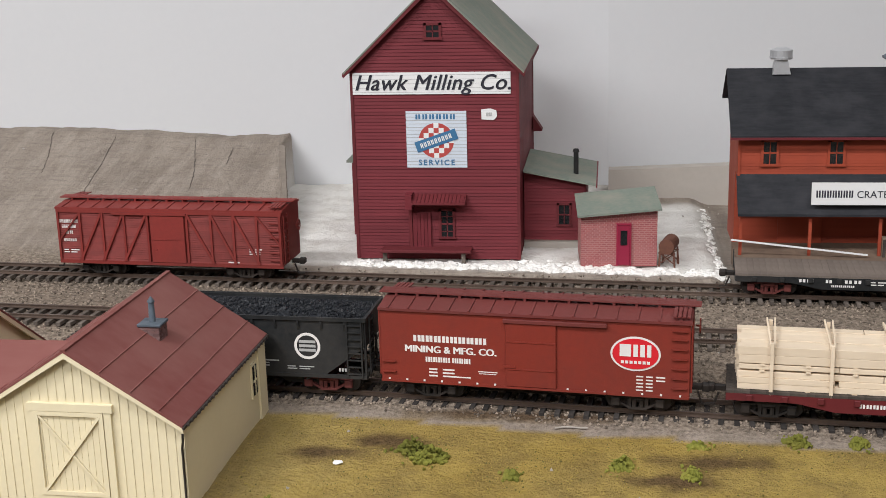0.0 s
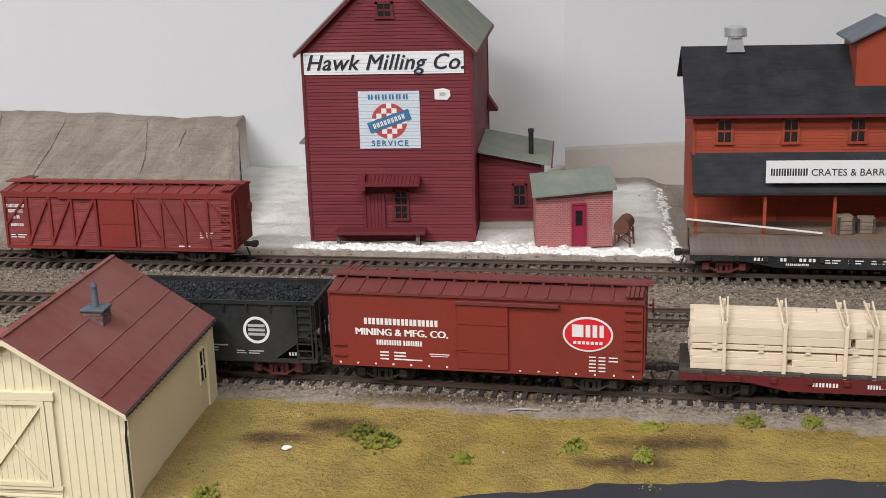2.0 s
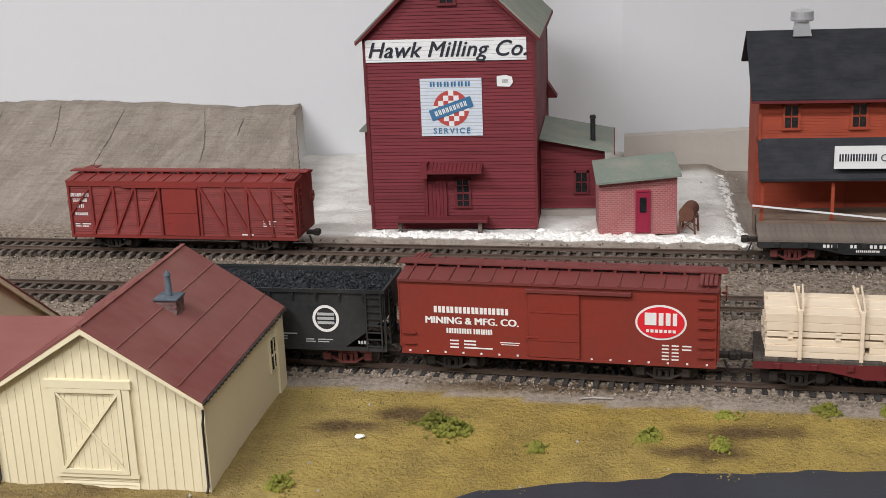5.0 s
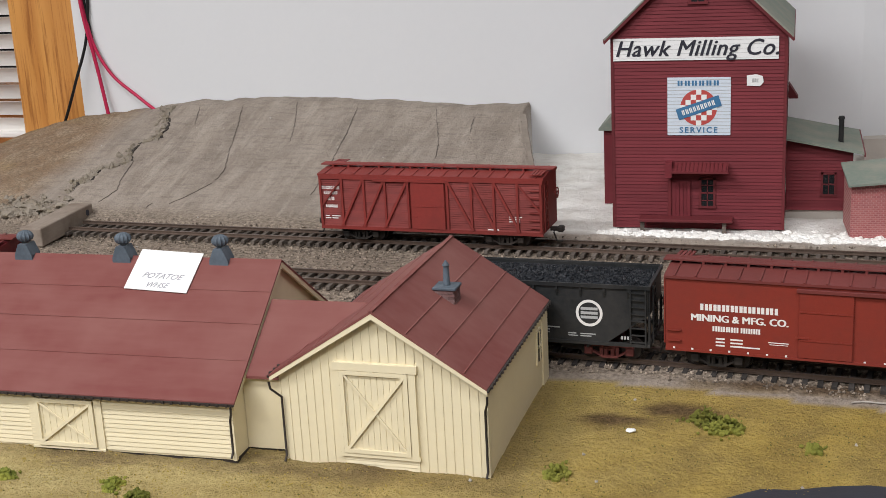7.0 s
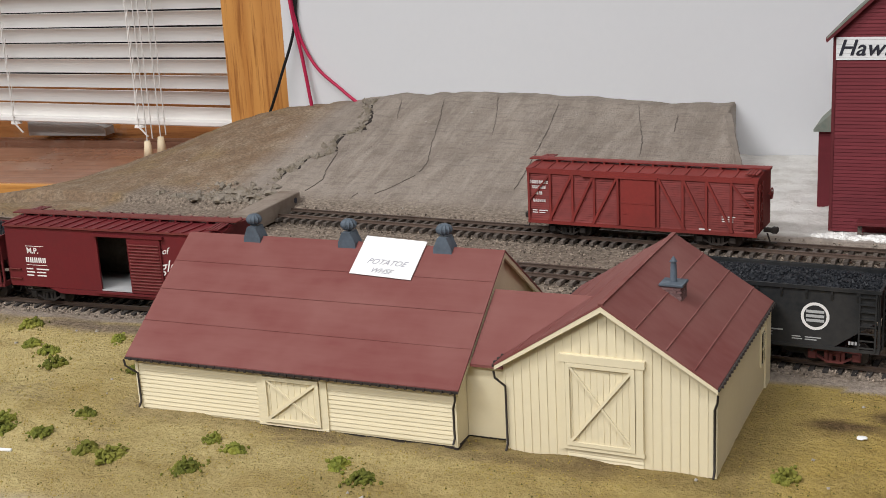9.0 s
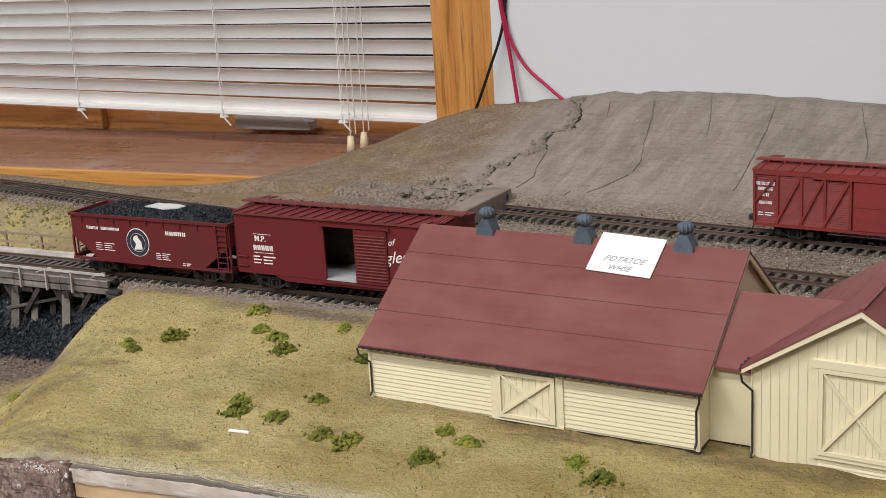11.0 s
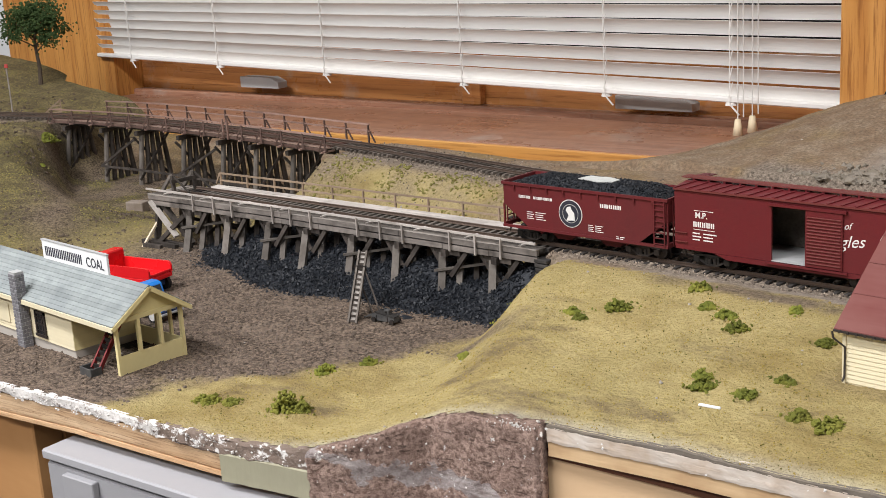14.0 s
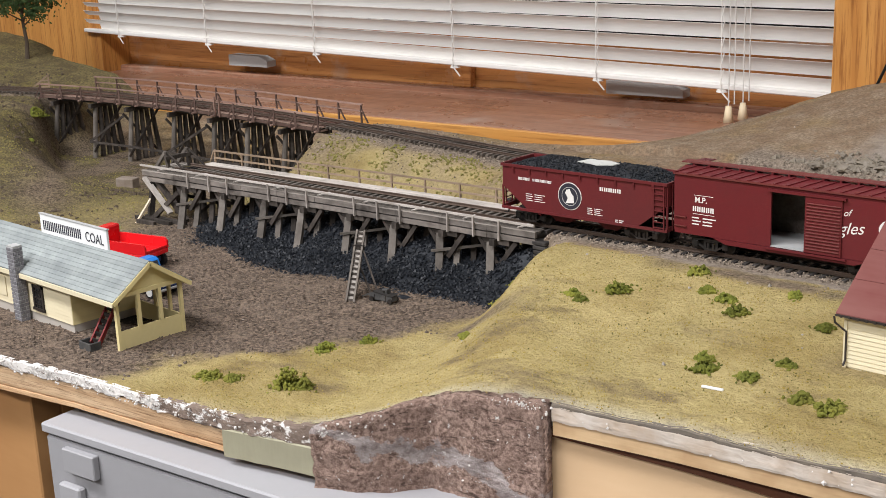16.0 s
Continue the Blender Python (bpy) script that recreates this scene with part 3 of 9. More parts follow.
    nt.links.new(sep.outputs[2], cover.inputs[1])
    c = mixc(nt, cover.outputs[0], c, turf)
    gravel = mixc(nt, ramp(nt, fine, 0.35, 0.65), (0.085, 0.067, 0.052), (0.37, 0.300, 0.232))
    gravel = mixc(nt, ramp(nt, mid, 0.4, 0.7, 0, 0.5), gravel, (0.17, 0.134, 0.103))
    c = mixc(nt, sep.outputs[1], c, gravel)
    mud = mixc(nt, ramp(nt, fine, 0.38, 0.65), (0.035, 0.025, 0.019), (0.275, 0.205, 0.152))
    mud = mixc(nt, ramp(nt, mid, 0.45, 0.7, 0, 0.6), mud, (0.25, 0.188, 0.142))
    mud = mixc(nt, ramp(nt, finer, 0.62, 0.74, 0, 0.6), mud, (0.34, 0.29, 0.25))
    mud = mixc(nt, ramp(nt, px.outputs[0], -0.48, -0.40), mud, mixc(nt, ramp(nt, fine, 0.35, 0.65), (0.040, 0.022, 0.011), (0.13, 0.080, 0.043)))
    c = mixc(nt, sep.outputs[2], c, mud)
    plas = mixc(nt, ramp(nt, mid, 0.45, 0.7, 0, 0.7), (0.78, 0.76, 0.71), (0.50, 0.46, 0.40))
    c = mixc(nt, at.outputs["Alpha"], c, plas)
    nt.links.new(c, b.inputs["Base Color"])
    add = nt.nodes.new("ShaderNodeMath")
    add.operation = "MULTIPLY_ADD"
    nt.links.new(fine, add.inputs[0])
    add.inputs[1].default_value = 0.8
    nt.links.new(mid, add.inputs[2])
    bump(nt, b, add.outputs[0], 1.0, 0.0032)
    bn = b.inputs["Normal"].links[0].from_node
    nt.links.new(ramp(nt, cover.outputs[0], 0.0, 1.0, 0.6, 1.0), bn.inputs["Strength"])
    return m


build_ground()

# ---- front of the benchwork ----


def ribbon(name, x0, x1, top, bottom, out, thick, material, label, category, rough=0.0, step=0.006, waves=0.0, nz=6, soft=False):
    """A strip that follows the front edge. top and bottom: heights as functions of x."""
    bm = B()
    rows = []
    n = max(2, int((x1 - x0) / step))
    for i in range(n + 1):
        x = x0 + (x1 - x0) * i / n
        y = edge_y(x) - out
        dt = rough * fbm(x, 1.0, 170, 1.0)
        db = rough * fbm(x, 2.0, 170, 2.0)
        zt, zb = top(x) + dt, bottom(x) + db
        ring = [(x, y + thick, zt), (x, y, zt - 0.0006)]
        for k in range(1, nz):
            zz = zt + (zb - zt) * k / nz
            ring.append((x, y - waves * (fbm(x, zz, 120, 7.0) + 0.4), zz))
        ring += [(x, y, zb), (x, y + thick, zb)]
        rows.append([bm.verts.new(p) for p in ring])
    for a, b in zip(rows, rows[1:]):
        for k in range(len(a)):
            bm.faces.new((a[k], b[k], b[(k + 1) % len(a)], a[(k + 1) % len(a)]))
    bm.faces.new(rows[0][::-1])
    bm.faces.new(rows[-1])
    bmesh.ops.recalc_face_normals(bm, faces=bm.faces)
    return tagged(part(name, bm, material, smooth=soft), label, category, kind="structure")


def plaster_edge_material(lo, hi):
    m, nt, b = nodes_of("torn_plaster_edge", 0.9, 0.0, 0.15)
    n1, n2 = noise_of(nt, 110, 6, 0.75, (1, 1, 1.6)), noise_of(nt, 420, 4, 0.7)
    c = mixc(nt, ramp(nt, n1, lo, hi), (0.20, 0.15, 0.12), (0.72, 0.69, 0.65))
    c = mixc(nt, ramp(nt, n2, 0.5, 0.7, 0, 0.5), c, (0.30, 0.25, 0.21))
    nt.links.new(c, b.inputs["Base Color"])
    bump(nt, b, n2, 0.8, 0.0012)
    return m


def foam_material():
    m, nt, b = nodes_of("painted_brown_foam", 0.9, 0.0, 0.15)
    n1, n2, n3 = noise_of(nt, 60, 4, 0.6), noise_of(nt, 420, 5, 0.7), noise_of(nt, 330, 3, 0.7)
    c = mixc(nt, ramp(nt, n2, 0.38, 0.60), (0.17, 0.108, 0.085), (0.44, 0.31, 0.25))
    c = mixc(nt, ramp(nt, n1, 0.50, 0.62, 0, 0.35), c, (0.26, 0.168, 0.132))
    # fine level knife cuts, a slanting grey smear and white specks
    cut = noise_of(nt, 260, 3, 0.6, (0.10, 1, 1.4))
    c = mixc(nt, ramp(nt, cut, 0.34, 0.41, 0.7, 0), c, (0.07, 0.044, 0.034))
    pos = nt.nodes.new("ShaderNodeNewGeometry")
    off = nt.nodes.new("ShaderNodeVectorMath")
    off.operation = "DOT_PRODUCT"
    off.inputs[1].default_value = (0.22, 0.0, 1.0)
    nt.links.new(pos.outputs["Position"], off.inputs[0])
    wob = noise_of(nt, 55, 5, 0.65, (0.7, 1, 1))
    wav = nt.nodes.new("ShaderNodeMath")
    wav.operation, wav.inputs[1].default_value = "MULTIPLY_ADD", 0.040
    nt.links.new(wob, wav.inputs[0])
    nt.links.new(off.outputs["Value"], wav.inputs[2])
    dist = nt.nodes.new("ShaderNodeMath")
    dist.operation, dist.inputs[1].default_value = "ADD", 0.1817 - 0.020
    nt.links.new(wav.outputs[0], dist.inputs[0])
    away = nt.nodes.new("ShaderNodeMath")
    away.operation = "ABSOLUTE"
    nt.links.new(dist.outputs[0], away.inputs[0])
    comb = noise_of(nt, 300, 3, 0.6, (0.15, 1, 1.0))
    smear = mixc(nt, ramp(nt, comb, 0.38, 0.60), (0.25, 0.205, 0.19), (0.45, 0.395, 0.375))
    c = mixc(nt, ramp(nt, away.outputs[0], 0.0040, 0.0052, 0.9, 0), c, smear)
    c = mixc(nt, ramp(nt, n3, 0.66, 0.68), c, (0.66, 0.62, 0.58))
    nt.links.new(c, b.inputs["Base Color"])
    bump(nt, b, n2, 1.0, 0.0030)
    return m


M_DUSTEDGE = worn("grey_dust_edge", (0.14, 0.12, 0.10), (0.24, 0.20, 0.15), 0.9, 0.8, 60, 500)
M_PLYEDGE = grained("plywood_layers", (0.58, 0.41, 0.25), (0.46, 0.29, 0.155), (0.22, 0.115, 0.055), (1.2, 6, 45), 0.75)
M_PLYPALE = grained("pale_ply_layer", (0.66, 0.46, 0.27), (0.58, 0.36, 0.19), (0.38, 0.2, 0.09), (1.2, 6, 45), 0.7)
M_CRUMB = worn("torn_plaster_bits", (0.64, 0.61, 0.57), (0.45, 0.41, 0.37), 0.9, 0.6, 200, 600)
M_SMEAR = worn("whitewashed_wood", (0.70, 0.63, 0.55), (0.47, 0.34, 0.23), 0.85, 0.9, 45, 300, stretch=(0.12, 1, 2), rel=0.6)
M_TORN, M_TORNB, M_FOAM = plaster_edge_material(0.37, 0.46), plaster_edge_material(0.53, 0.58), foam_material()


def edge_z(x):
    return ground(x, edge_y(x))[0]


ribbon("trim", -0.5235, 0.6, lambda x: edge_z(x) + 0.0002, lambda x: -0.0195, 0.0012, 0.0026, M_DUSTEDGE, "thin grey painted lip of the layout's front edge", "trim", 0.0006, 0.003, 0.0006)
ribbon("trim", -0.5235, 0.6, lambda x: -0.0185, lambda x: -0.0262, 0.0012, 0.006, M_SMEAR, "white plaster smeared over the layout's front edge", "trim", 0.0008, 0.002, 0.0005)
ribbon("trim", -0.5235, 0.6, lambda x: -0.0255, lambda x: -0.033, 0.0005, 0.012, M_PLY, "bare layered plywood edge below the plaster", "trim", 0.0)
# Brown-coloured wedge stands in for the shadow between the plywood and the panel.
ribbon("trim", -0.53, 0.6, lambda x: -0.033, lambda x: -0.0355 - 0.035 * (x + 0.53), -0.003, 0.008, M_EDGESHADE, "dark brown wedge standing in for the shadow under the plywood edge", "trim")
ribbon("trim", -0.53, 0.6, lambda x: -0.034, lambda x: -0.30, -0.005, 0.01, M_PLYBOARD, "pale plywood panel set back below the layout", "panel")
ribbon("trim", -1.6, -0.735, lambda x: edge_z(x) + 0.0002, lambda x: -0.0520 + 0.002 * fbm(x, 0, 60), 0.0012, 0.0026, M_TORN, "torn white plaster along the layout's front edge", "trim", 0.0009, 0.002, 0.0007)
ribbon("trim", -0.735, -0.622, lambda x: edge_z(x) + 0.0002, lambda x: -0.0540 + 0.002 * fbm(x, 0, 60), 0.0016, 0.003, M_TORNB, "brown broken edge with scraps of white plaster", "trim", 0.0012, 0.002, 0.0016)
ribbon("trim", -1.6, -0.622, lambda x: -0.0515, lambda x: -0.0628, 0.0004, 0.012, M_PLYEDGE, "rough layered plywood edge of the layout", "trim", 0.0003, 0.003, 0.0004)
ribbon("trim", -1.6, -0.622, lambda x: -0.0630, lambda x: -0.0662, 0.0010, 0.012, M_PLYPALE, "pale bottom layer of the plywood edge", "trim", 0.0002, 0.003, 0.0002)
ribbon("trim", -0.631, -0.5255, lambda x: edge_z(x) + 0.0002, lambda x: -0.135, 0.004, 0.0055, M_FOAM, "brown painted foam block with scraped and white patches", "foam block", 0.0010, 0.0025, 0.0022, 40, True)
ribbon("tape", -0.687, -0.6300, lambda x: -0.0525, lambda x: -0.0675, 0.0030, 0.0010, M_TAPE, "strip of olive masking tape on the plywood edge", "tape", 0.0003)


def torn_crumbs():
    """Broken bits of white plaster clinging to the front edge."""
    rn = random.Random(61)
    verts, faces = [], []
    for _ in range(300):
        x = rn.uniform(-0.90, -0.60) if rn.random() < 0.88 else rn.uniform(-0.56, -0.36)
        keep = smooth(-0.60, -0.78, x) if x < -0.58 else 0.55
        if rn.random() > 0.25 + 0.75 * keep or fbm(x, 0, 80, 3.0) < -0.25:
            continue
        z = rn.uniform(-0.0525, -0.0445) if x < -0.58 else rn.uniform(-0.0245, -0.0175)
        if x > -0.56 and rn.random() < 0.3:
            x, z = rn.gauss(-0.5265, 0.001), rn.uniform(-0.06, -0.016)
        add_stone(verts, faces, Vector((x, edge_y(x) - 0.0028 - rn.uniform(0, 0.0008), z)), rn.uniform(0.0003, 0.0011), rn)
    for _ in range(110):
        x, z = rn.gauss(-0.534, 0.007), rn.gauss(-0.0195, 0.0012)
        if x < -0.5265:
            add_stone(verts, faces, Vector((x, edge_y(x) - 0.0048, z)), rn.uniform(0.0002, 0.0006), rn)
    for _ in range(28):
        x = rn.uniform(-0.63, -0.600)
        z = edge_z(x) - abs(rn.gauss(0, 0.004)) - 0.001
        add_stone(verts, faces, Vector((x, edge_y(x) - 0.0048, z)), rn.uniform(0.0003, 0.0010), rn)
    for _ in range(50):
        x, z = rn.uniform(-0.635, -0.53), rn.uniform(-0.12, -0.02)
        if fbm(x, z, 40, 1.0) > 0.0:
            add_stone(verts, faces, Vector((x, edge_y(x) - 0.0060, z)), rn.uniform(0.0004, 0.0010), rn)
    stuff_mesh("torn_plaster", verts, faces, M_CRUMB, None, "crumbs of torn white plaster along the broken edge", "plaster")


# lower furniture under the layout
cab = thing("steel_cabinet", pose(-0.83, -0.3045, 0, 0, 0, 7.4), "grey enamelled steel cabinet standing under the layout", "cabinet")
part("body", box(B(), 0.016, 0.36, 0.004, 0.40, -0.60, -0.0725, 0.001), M_CABINET, cab)
part("top_lip", box(B(), 0.016, 0.36, 0.0, 0.40, -0.0780, -0.0722, 0.001), M_CABINET, cab)
d = part("door", box(B(), 0.018, 0.35, 0.0015, 0.0038, -0.50, -0.0800, 0.0008), M_CABINET, cab)
part("catch", box(B(), 0.036, 0.062, -0.0030, 0.0014, -0.0960, -0.0820, 0.0006), M_CABINET, d)
part("latch_plate", box(B(), 0.030, 0.048, -0.0035, 0.0014, -0.19, -0.104, 0.0010), M_CABINET, d)
# Raised black strip; the shade inside the slot is only its colour.
part("slot", box(B(), 0.0375, 0.0392, -0.0042, -0.0036, -0.140, -0.116), M_INK, d)
leg = thing("wooden_leg", pose(-0.858, -0.284, 0), "orange-brown plywood leg holding up the layout", "table leg")
part("leg_board", box(B(), -0.10, 0.0, 0.0, 0.019, -1.0, -0.0675, 0.001), M_LEGWOOD, leg)
part("side_board", box(B(), -0.019, 0.0, 0.0192, 0.12, -1.0, -0.0675, 0.001), M_LEGWOOD, leg)

# ---- room ----


def slab(name, x0, x1, y0, y1, z0, z1, mat, label, category):
    return tagged(part(name, box(B(), x0, x1, y0, y1, z0, z1), mat), label, category, kind="structure")


M_FIRSTRIP = grained("new_fir_strip", (0.62, 0.32, 0.09), (0.52, 0.24, 0.06), (0.34, 0.14, 0.035), (0.35, 9, 9), 0.4)
M_TASSEL = worn("cream_tassel", (0.74, 0.62, 0.42), (0.62, 0.5, 0.32), 0.5, 0.3)
TURN = Matrix.Translation((-0.72, 0.44, 0)) @ pose(0, 0, 0, 0, 0, 6) @ Matrix.Translation((0.72, -0.44, 0))
# the sash and the blind sit deep in the wall and are a little larger for it
DEEP = Matrix.Translation((-0.15, -0.585, 0.203)) @ Matrix.Scale(1.0355, 4) @ Matrix.Translation((0.15, 0.585, -0.203))
INSET = TURN.inverted() @ DEEP @ TURN
slab("wall_north", -0.704, -0.0135, 0.4465, 0.66, -1.0, 1.5, M_WALL, "plain white painted wall behind the layout", "wall")
slab("wall_north_left", -3.2, -1.873, 0.5415, 0.66, -1.0, 1.5, M_WALL, "plain white painted wall beside the window", "wall").matrix_world = TURN
slab("wall_north_low", -1.873, -0.722, 0.4465, 0.66, -1.0, -0.06, M_WALL, "white wall below the window", "wall").matrix_world = TURN
slab("wall_north_high", -1.873, -0.722, 0.4465, 0.66, 0.9, 1.5, M_WALL, "white wall above the window", "wall").matrix_world = TURN
w = slab("wall_north_right", 0.0, 1.6, 0.0, 0.15, -1.0, 1.5, M_WALL, "plain white wall past a shallow corner", "wall")
w.matrix_world = pose(-0.0135, 0.4465, 0, 0, 0, 8)
tagged(part("backdrop_board", prism(B(), [(-0.0130, -0.02), (0.45, -0.02), (0.45, 0.0400), (-0.0130, 0.0212)], "y", 0.400, 0.412), M_BEIGE), "grey-beige board standing at the foot of the wall", "board", kind="structure")
# Unseen sides of the room, added with dark finishes to limit bounced light.
slab("wall_west", -3.35, -3.2, -2.6, 0.6, -1.0, 1.5, M_WALLB, "unseen side wall of the room, toned dark to bounce little light", "wall")
slab("wall_east", 1.55, 1.7, -2.6, 0.6, -1.0, 1.5, M_WALLB, "unseen side wall of the room, toned dark to bounce little light", "wall")
slab("wall_south", -3.2, 1.55, -2.75, -2.6, -1.0, 1.5, M_WALLB, "unseen wall behind the viewer, toned dark to bounce little light", "wall")
slab("floor", -3.35, 1.7, -2.75, 0.6, -1.1, -1.0, M_FLOOR, "unseen floor of the room, toned dark to bounce little light", "floor")
slab("ceiling", -3.35, 1.7, -2.75, 0.6, 1.5, 1.6, M_CEIL, "unseen ceiling of the room, toned down to bounce less light", "ceiling")

# window: fir casing, jambs, sill, sash and a blind
win = thing("window_1", TURN, "wide window with varnished fir casing and a lowered white blind", "window", kind="structure")
part("casing", box(B(), -0.7210, -0.6535, 0.4405, 0.4440, -0.05, 0.95, 0.001), M_FIR, win, "varnished orange fir board with dark grain")
part("casing", box(B(), -2.110, -1.873, 0.5300, 0.5410, -0.06, 0.95, 0.002), M_FIR, win, "varnished orange fir board with dark grain")
part("jamb", box(B(), -0.7205, -0.7040, 0.4445, 0.640, -0.05, 0.9), M_FIR, win)
part("jamb", box(B(), -1.8728, -1.850, 0.5310, 0.640, -0.05, 0.9), M_FIR, win)
part("sill", box(B(), -1.85, -0.7205, 0.392, 0.64, -0.046, -0.030, 0.003), M_FIRH, win, "worn brown varnished wooden sill")
part("sill_apron", box(B(), -1.85, -0.70, 0.386, 0.3918, -0.085, -0.030, 0.001), M_FIRSTRIP, win, "orange fir strip below the sill")
inner = [
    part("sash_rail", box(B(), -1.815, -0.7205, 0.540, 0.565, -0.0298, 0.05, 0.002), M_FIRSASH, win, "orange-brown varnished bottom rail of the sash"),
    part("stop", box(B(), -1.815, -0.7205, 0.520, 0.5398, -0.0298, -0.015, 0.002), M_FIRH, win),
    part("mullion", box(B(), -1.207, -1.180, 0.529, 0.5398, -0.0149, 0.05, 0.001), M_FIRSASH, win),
    part("pane", box(B(), -1.815, -0.7205, 0.548, 0.552, 0.05, 0.9), M_GLASS, win),
]
for x, w, z in ((-1.562, 0.070, 0.004), (-0.99, 0.090, 0.0)):
    inner.append(part("sash_lift", prism(B(), [(x, z - 0.008), (x + w, z - 0.008), (x + w, z), (x + w - 0.015, z + 0.006), (x, z + 0.006)], "y", 0.512, 0.5285), M_GREYLET, win, "grey metal sash lift"))
for piece in inner:
    piece.matrix_local = INSET

blind = thing("window_blind", DEEP @ TURN, "white vinyl slat blind lowered almost to the sill", "blind")


BX0, BX1, BY = -1.8225, -0.7240, 0.490
RISE = 0.030
bm = B()
rows = []
for i in range(7):
    a = -math.radians(62)
    u = (i / 6 - 0.5)
    yy = u * 0.0158 * math.cos(a) + 0.0012 * (1 - 4 * u * u) * 0.9
    zz = -u * 0.0158 * math.sin(a) * -1 + 0.0006 * (1 - 4 * u * u)
    rows.append((yy, zz))
top = [(y, z + 0.00035) for y, z in rows]
prism(bm, rows + top[::-1], "x", BX0, BX1)
slat = part("slat", bm, M_BLIND, blind, "", False)
tilt = math.degrees(math.atan2(RISE, BX1 - BX0))


def hung(z, lean, roll=0.0):
    """A slat whose right end is at height z, leaning up to the left."""
    return pose(BX1, BY, z, 0, lean) @ pose(-BX1, 0, 0, roll)


for k in range(60):
    m = pose(0, BY, 0.012 + 0.0136 * k)
    if k == 0:
        slat.matrix_local = hung(0.0160, tilt)
        continue
    lean = tilt * max(0.0, 1 - k / 8)
    clone(slat, blind, hung(0.0160 + 0.0155 * k, lean, random.uniform(-3, 3)))
part("bottom_rail", box(B(), BX0, BX1, -0.007, 0.007, -0.0026, 0.0026, 0.001), M_BLIND, blind).matrix_local = hung(0.0075, tilt)
for x in (-1.745, -1.57, -1.38, -1.17, -0.985, -0.845):
    bm = B()
    for k in range(60):
        z = 0.0105 + 0.0155 * k + RISE * (BX1 - x) / (BX1 - BX0)
        if z > 0.84:
            break
        beam(bm, (x, BY - 0.0085, z), (x + 0.004, BY - 0.0085, z + 0.0145), 0.0008, 0.0008)
    zc = 0.004 + RISE * (BX1 - x) / (BX1 - BX0)
    beam(bm, (x + 0.001, BY - 0.0086, zc), (x + 0.001, BY - 0.0086, 0.85), 0.0007, 0.0007)
    rod(bm, (x, BY - 0.003, zc - 0.002), (x, BY - 0.003, zc + 0.001), 0.006, 0.005, 10)
    beam(bm, (x + 0.002, BY - 0.009, zc - 0.001), (x + 0.012, BY - 0.011, zc - 0.010), 0.0012, 0.0012)
    part("ladder_cord", bm, M_CORD, blind)
for x, z in ((-0.833, -0.006), (-0.818, -0.002)):
    bm = B()
    rod(bm, (x, BY - 0.014, z), (x, BY - 0.012, 0.85), 0.0006, None, 6)
    rod(bm, (x + 0.006, BY - 0.014, z + 0.002), (x + 0.003, BY - 0.012, 0.85), 0.0006, None, 6)
    part("pull_cord", bm, M_CORD, blind)
    bm = B()
    rod(bm, (x, BY - 0.014, z - 0.016), (x, BY - 0.014, z), 0.0052, 0.0028, 12)
    part("tassel", bm, M_TASSEL, blind, "cream plastic cord tassel", True)

# wires down the wall
bm = B()


def wire(name, pts, r, mat, label):
    cu = bpy.data.curves.new(name, "CURVE")
    cu.dimensions, cu.bevel_depth, cu.bevel_resolution = "3D", r, 3
    sp = cu.splines.new("BEZIER")
    sp.bezier_points.add(len(pts) - 1)
    for b, p in zip(sp.bezier_points, pts):
        b.co, b.handle_left_type, b.handle_right_type = p, "AUTO", "AUTO"
    cu.materials.append(mat)
    return tagged(new(name, cu), label, "wire")


bm.free()
wire("wire", [(-0.6515, 0.441, 0.5), (-0.6505, 0.441, 0.13), (-0.6420, 0.441, 0.075), (-0.6340, 0.438, 0.028)], 0.0016, M_WIRERED, "dark red wire hanging down the wall")
wire("wire", [(-0.6560, 0.4425, 0.5), (-0.6490, 0.4425, 0.12), (-0.6340, 0.4425, 0.075), (-0.6040, 0.441, 0.048), (-0.5840, 0.437, 0.035)], 0.0014, M_WIRERED, "bright red wire curving down to the hill")
wire("wire", [(-0.6460, 0.443, 0.5), (-0.6480, 0.443, 0.11), (-0.6620, 0.434, 0.06), (-0.6760, 0.431, 0.025)], 0.0013, M_WIREBLK, "black wire crossing the window casing")
wire("wire", [(-0.6580, 0.4445, 0.5), (-0.6550, 0.4445, 0.2), (-0.6460, 0.4445, 0.10)], 0.0013, M_WIREBLK, "black wire along the wall")

# ceiling lamps' fixtures
for x, y in ((-1.35, -0.95), (0.35, -0.95), (-0.8, -2.0)):
    f = thing("ceiling_light", pose(x, y, 1.5), "white fluorescent ceiling light fixture", "ceiling light", "ceiling lights")
    part("frame", box(B(), -0.64, 0.64, -0.29, 0.29, -0.03, -0.001, 0.004), M_BLIND, f)

# ---- tracks ----


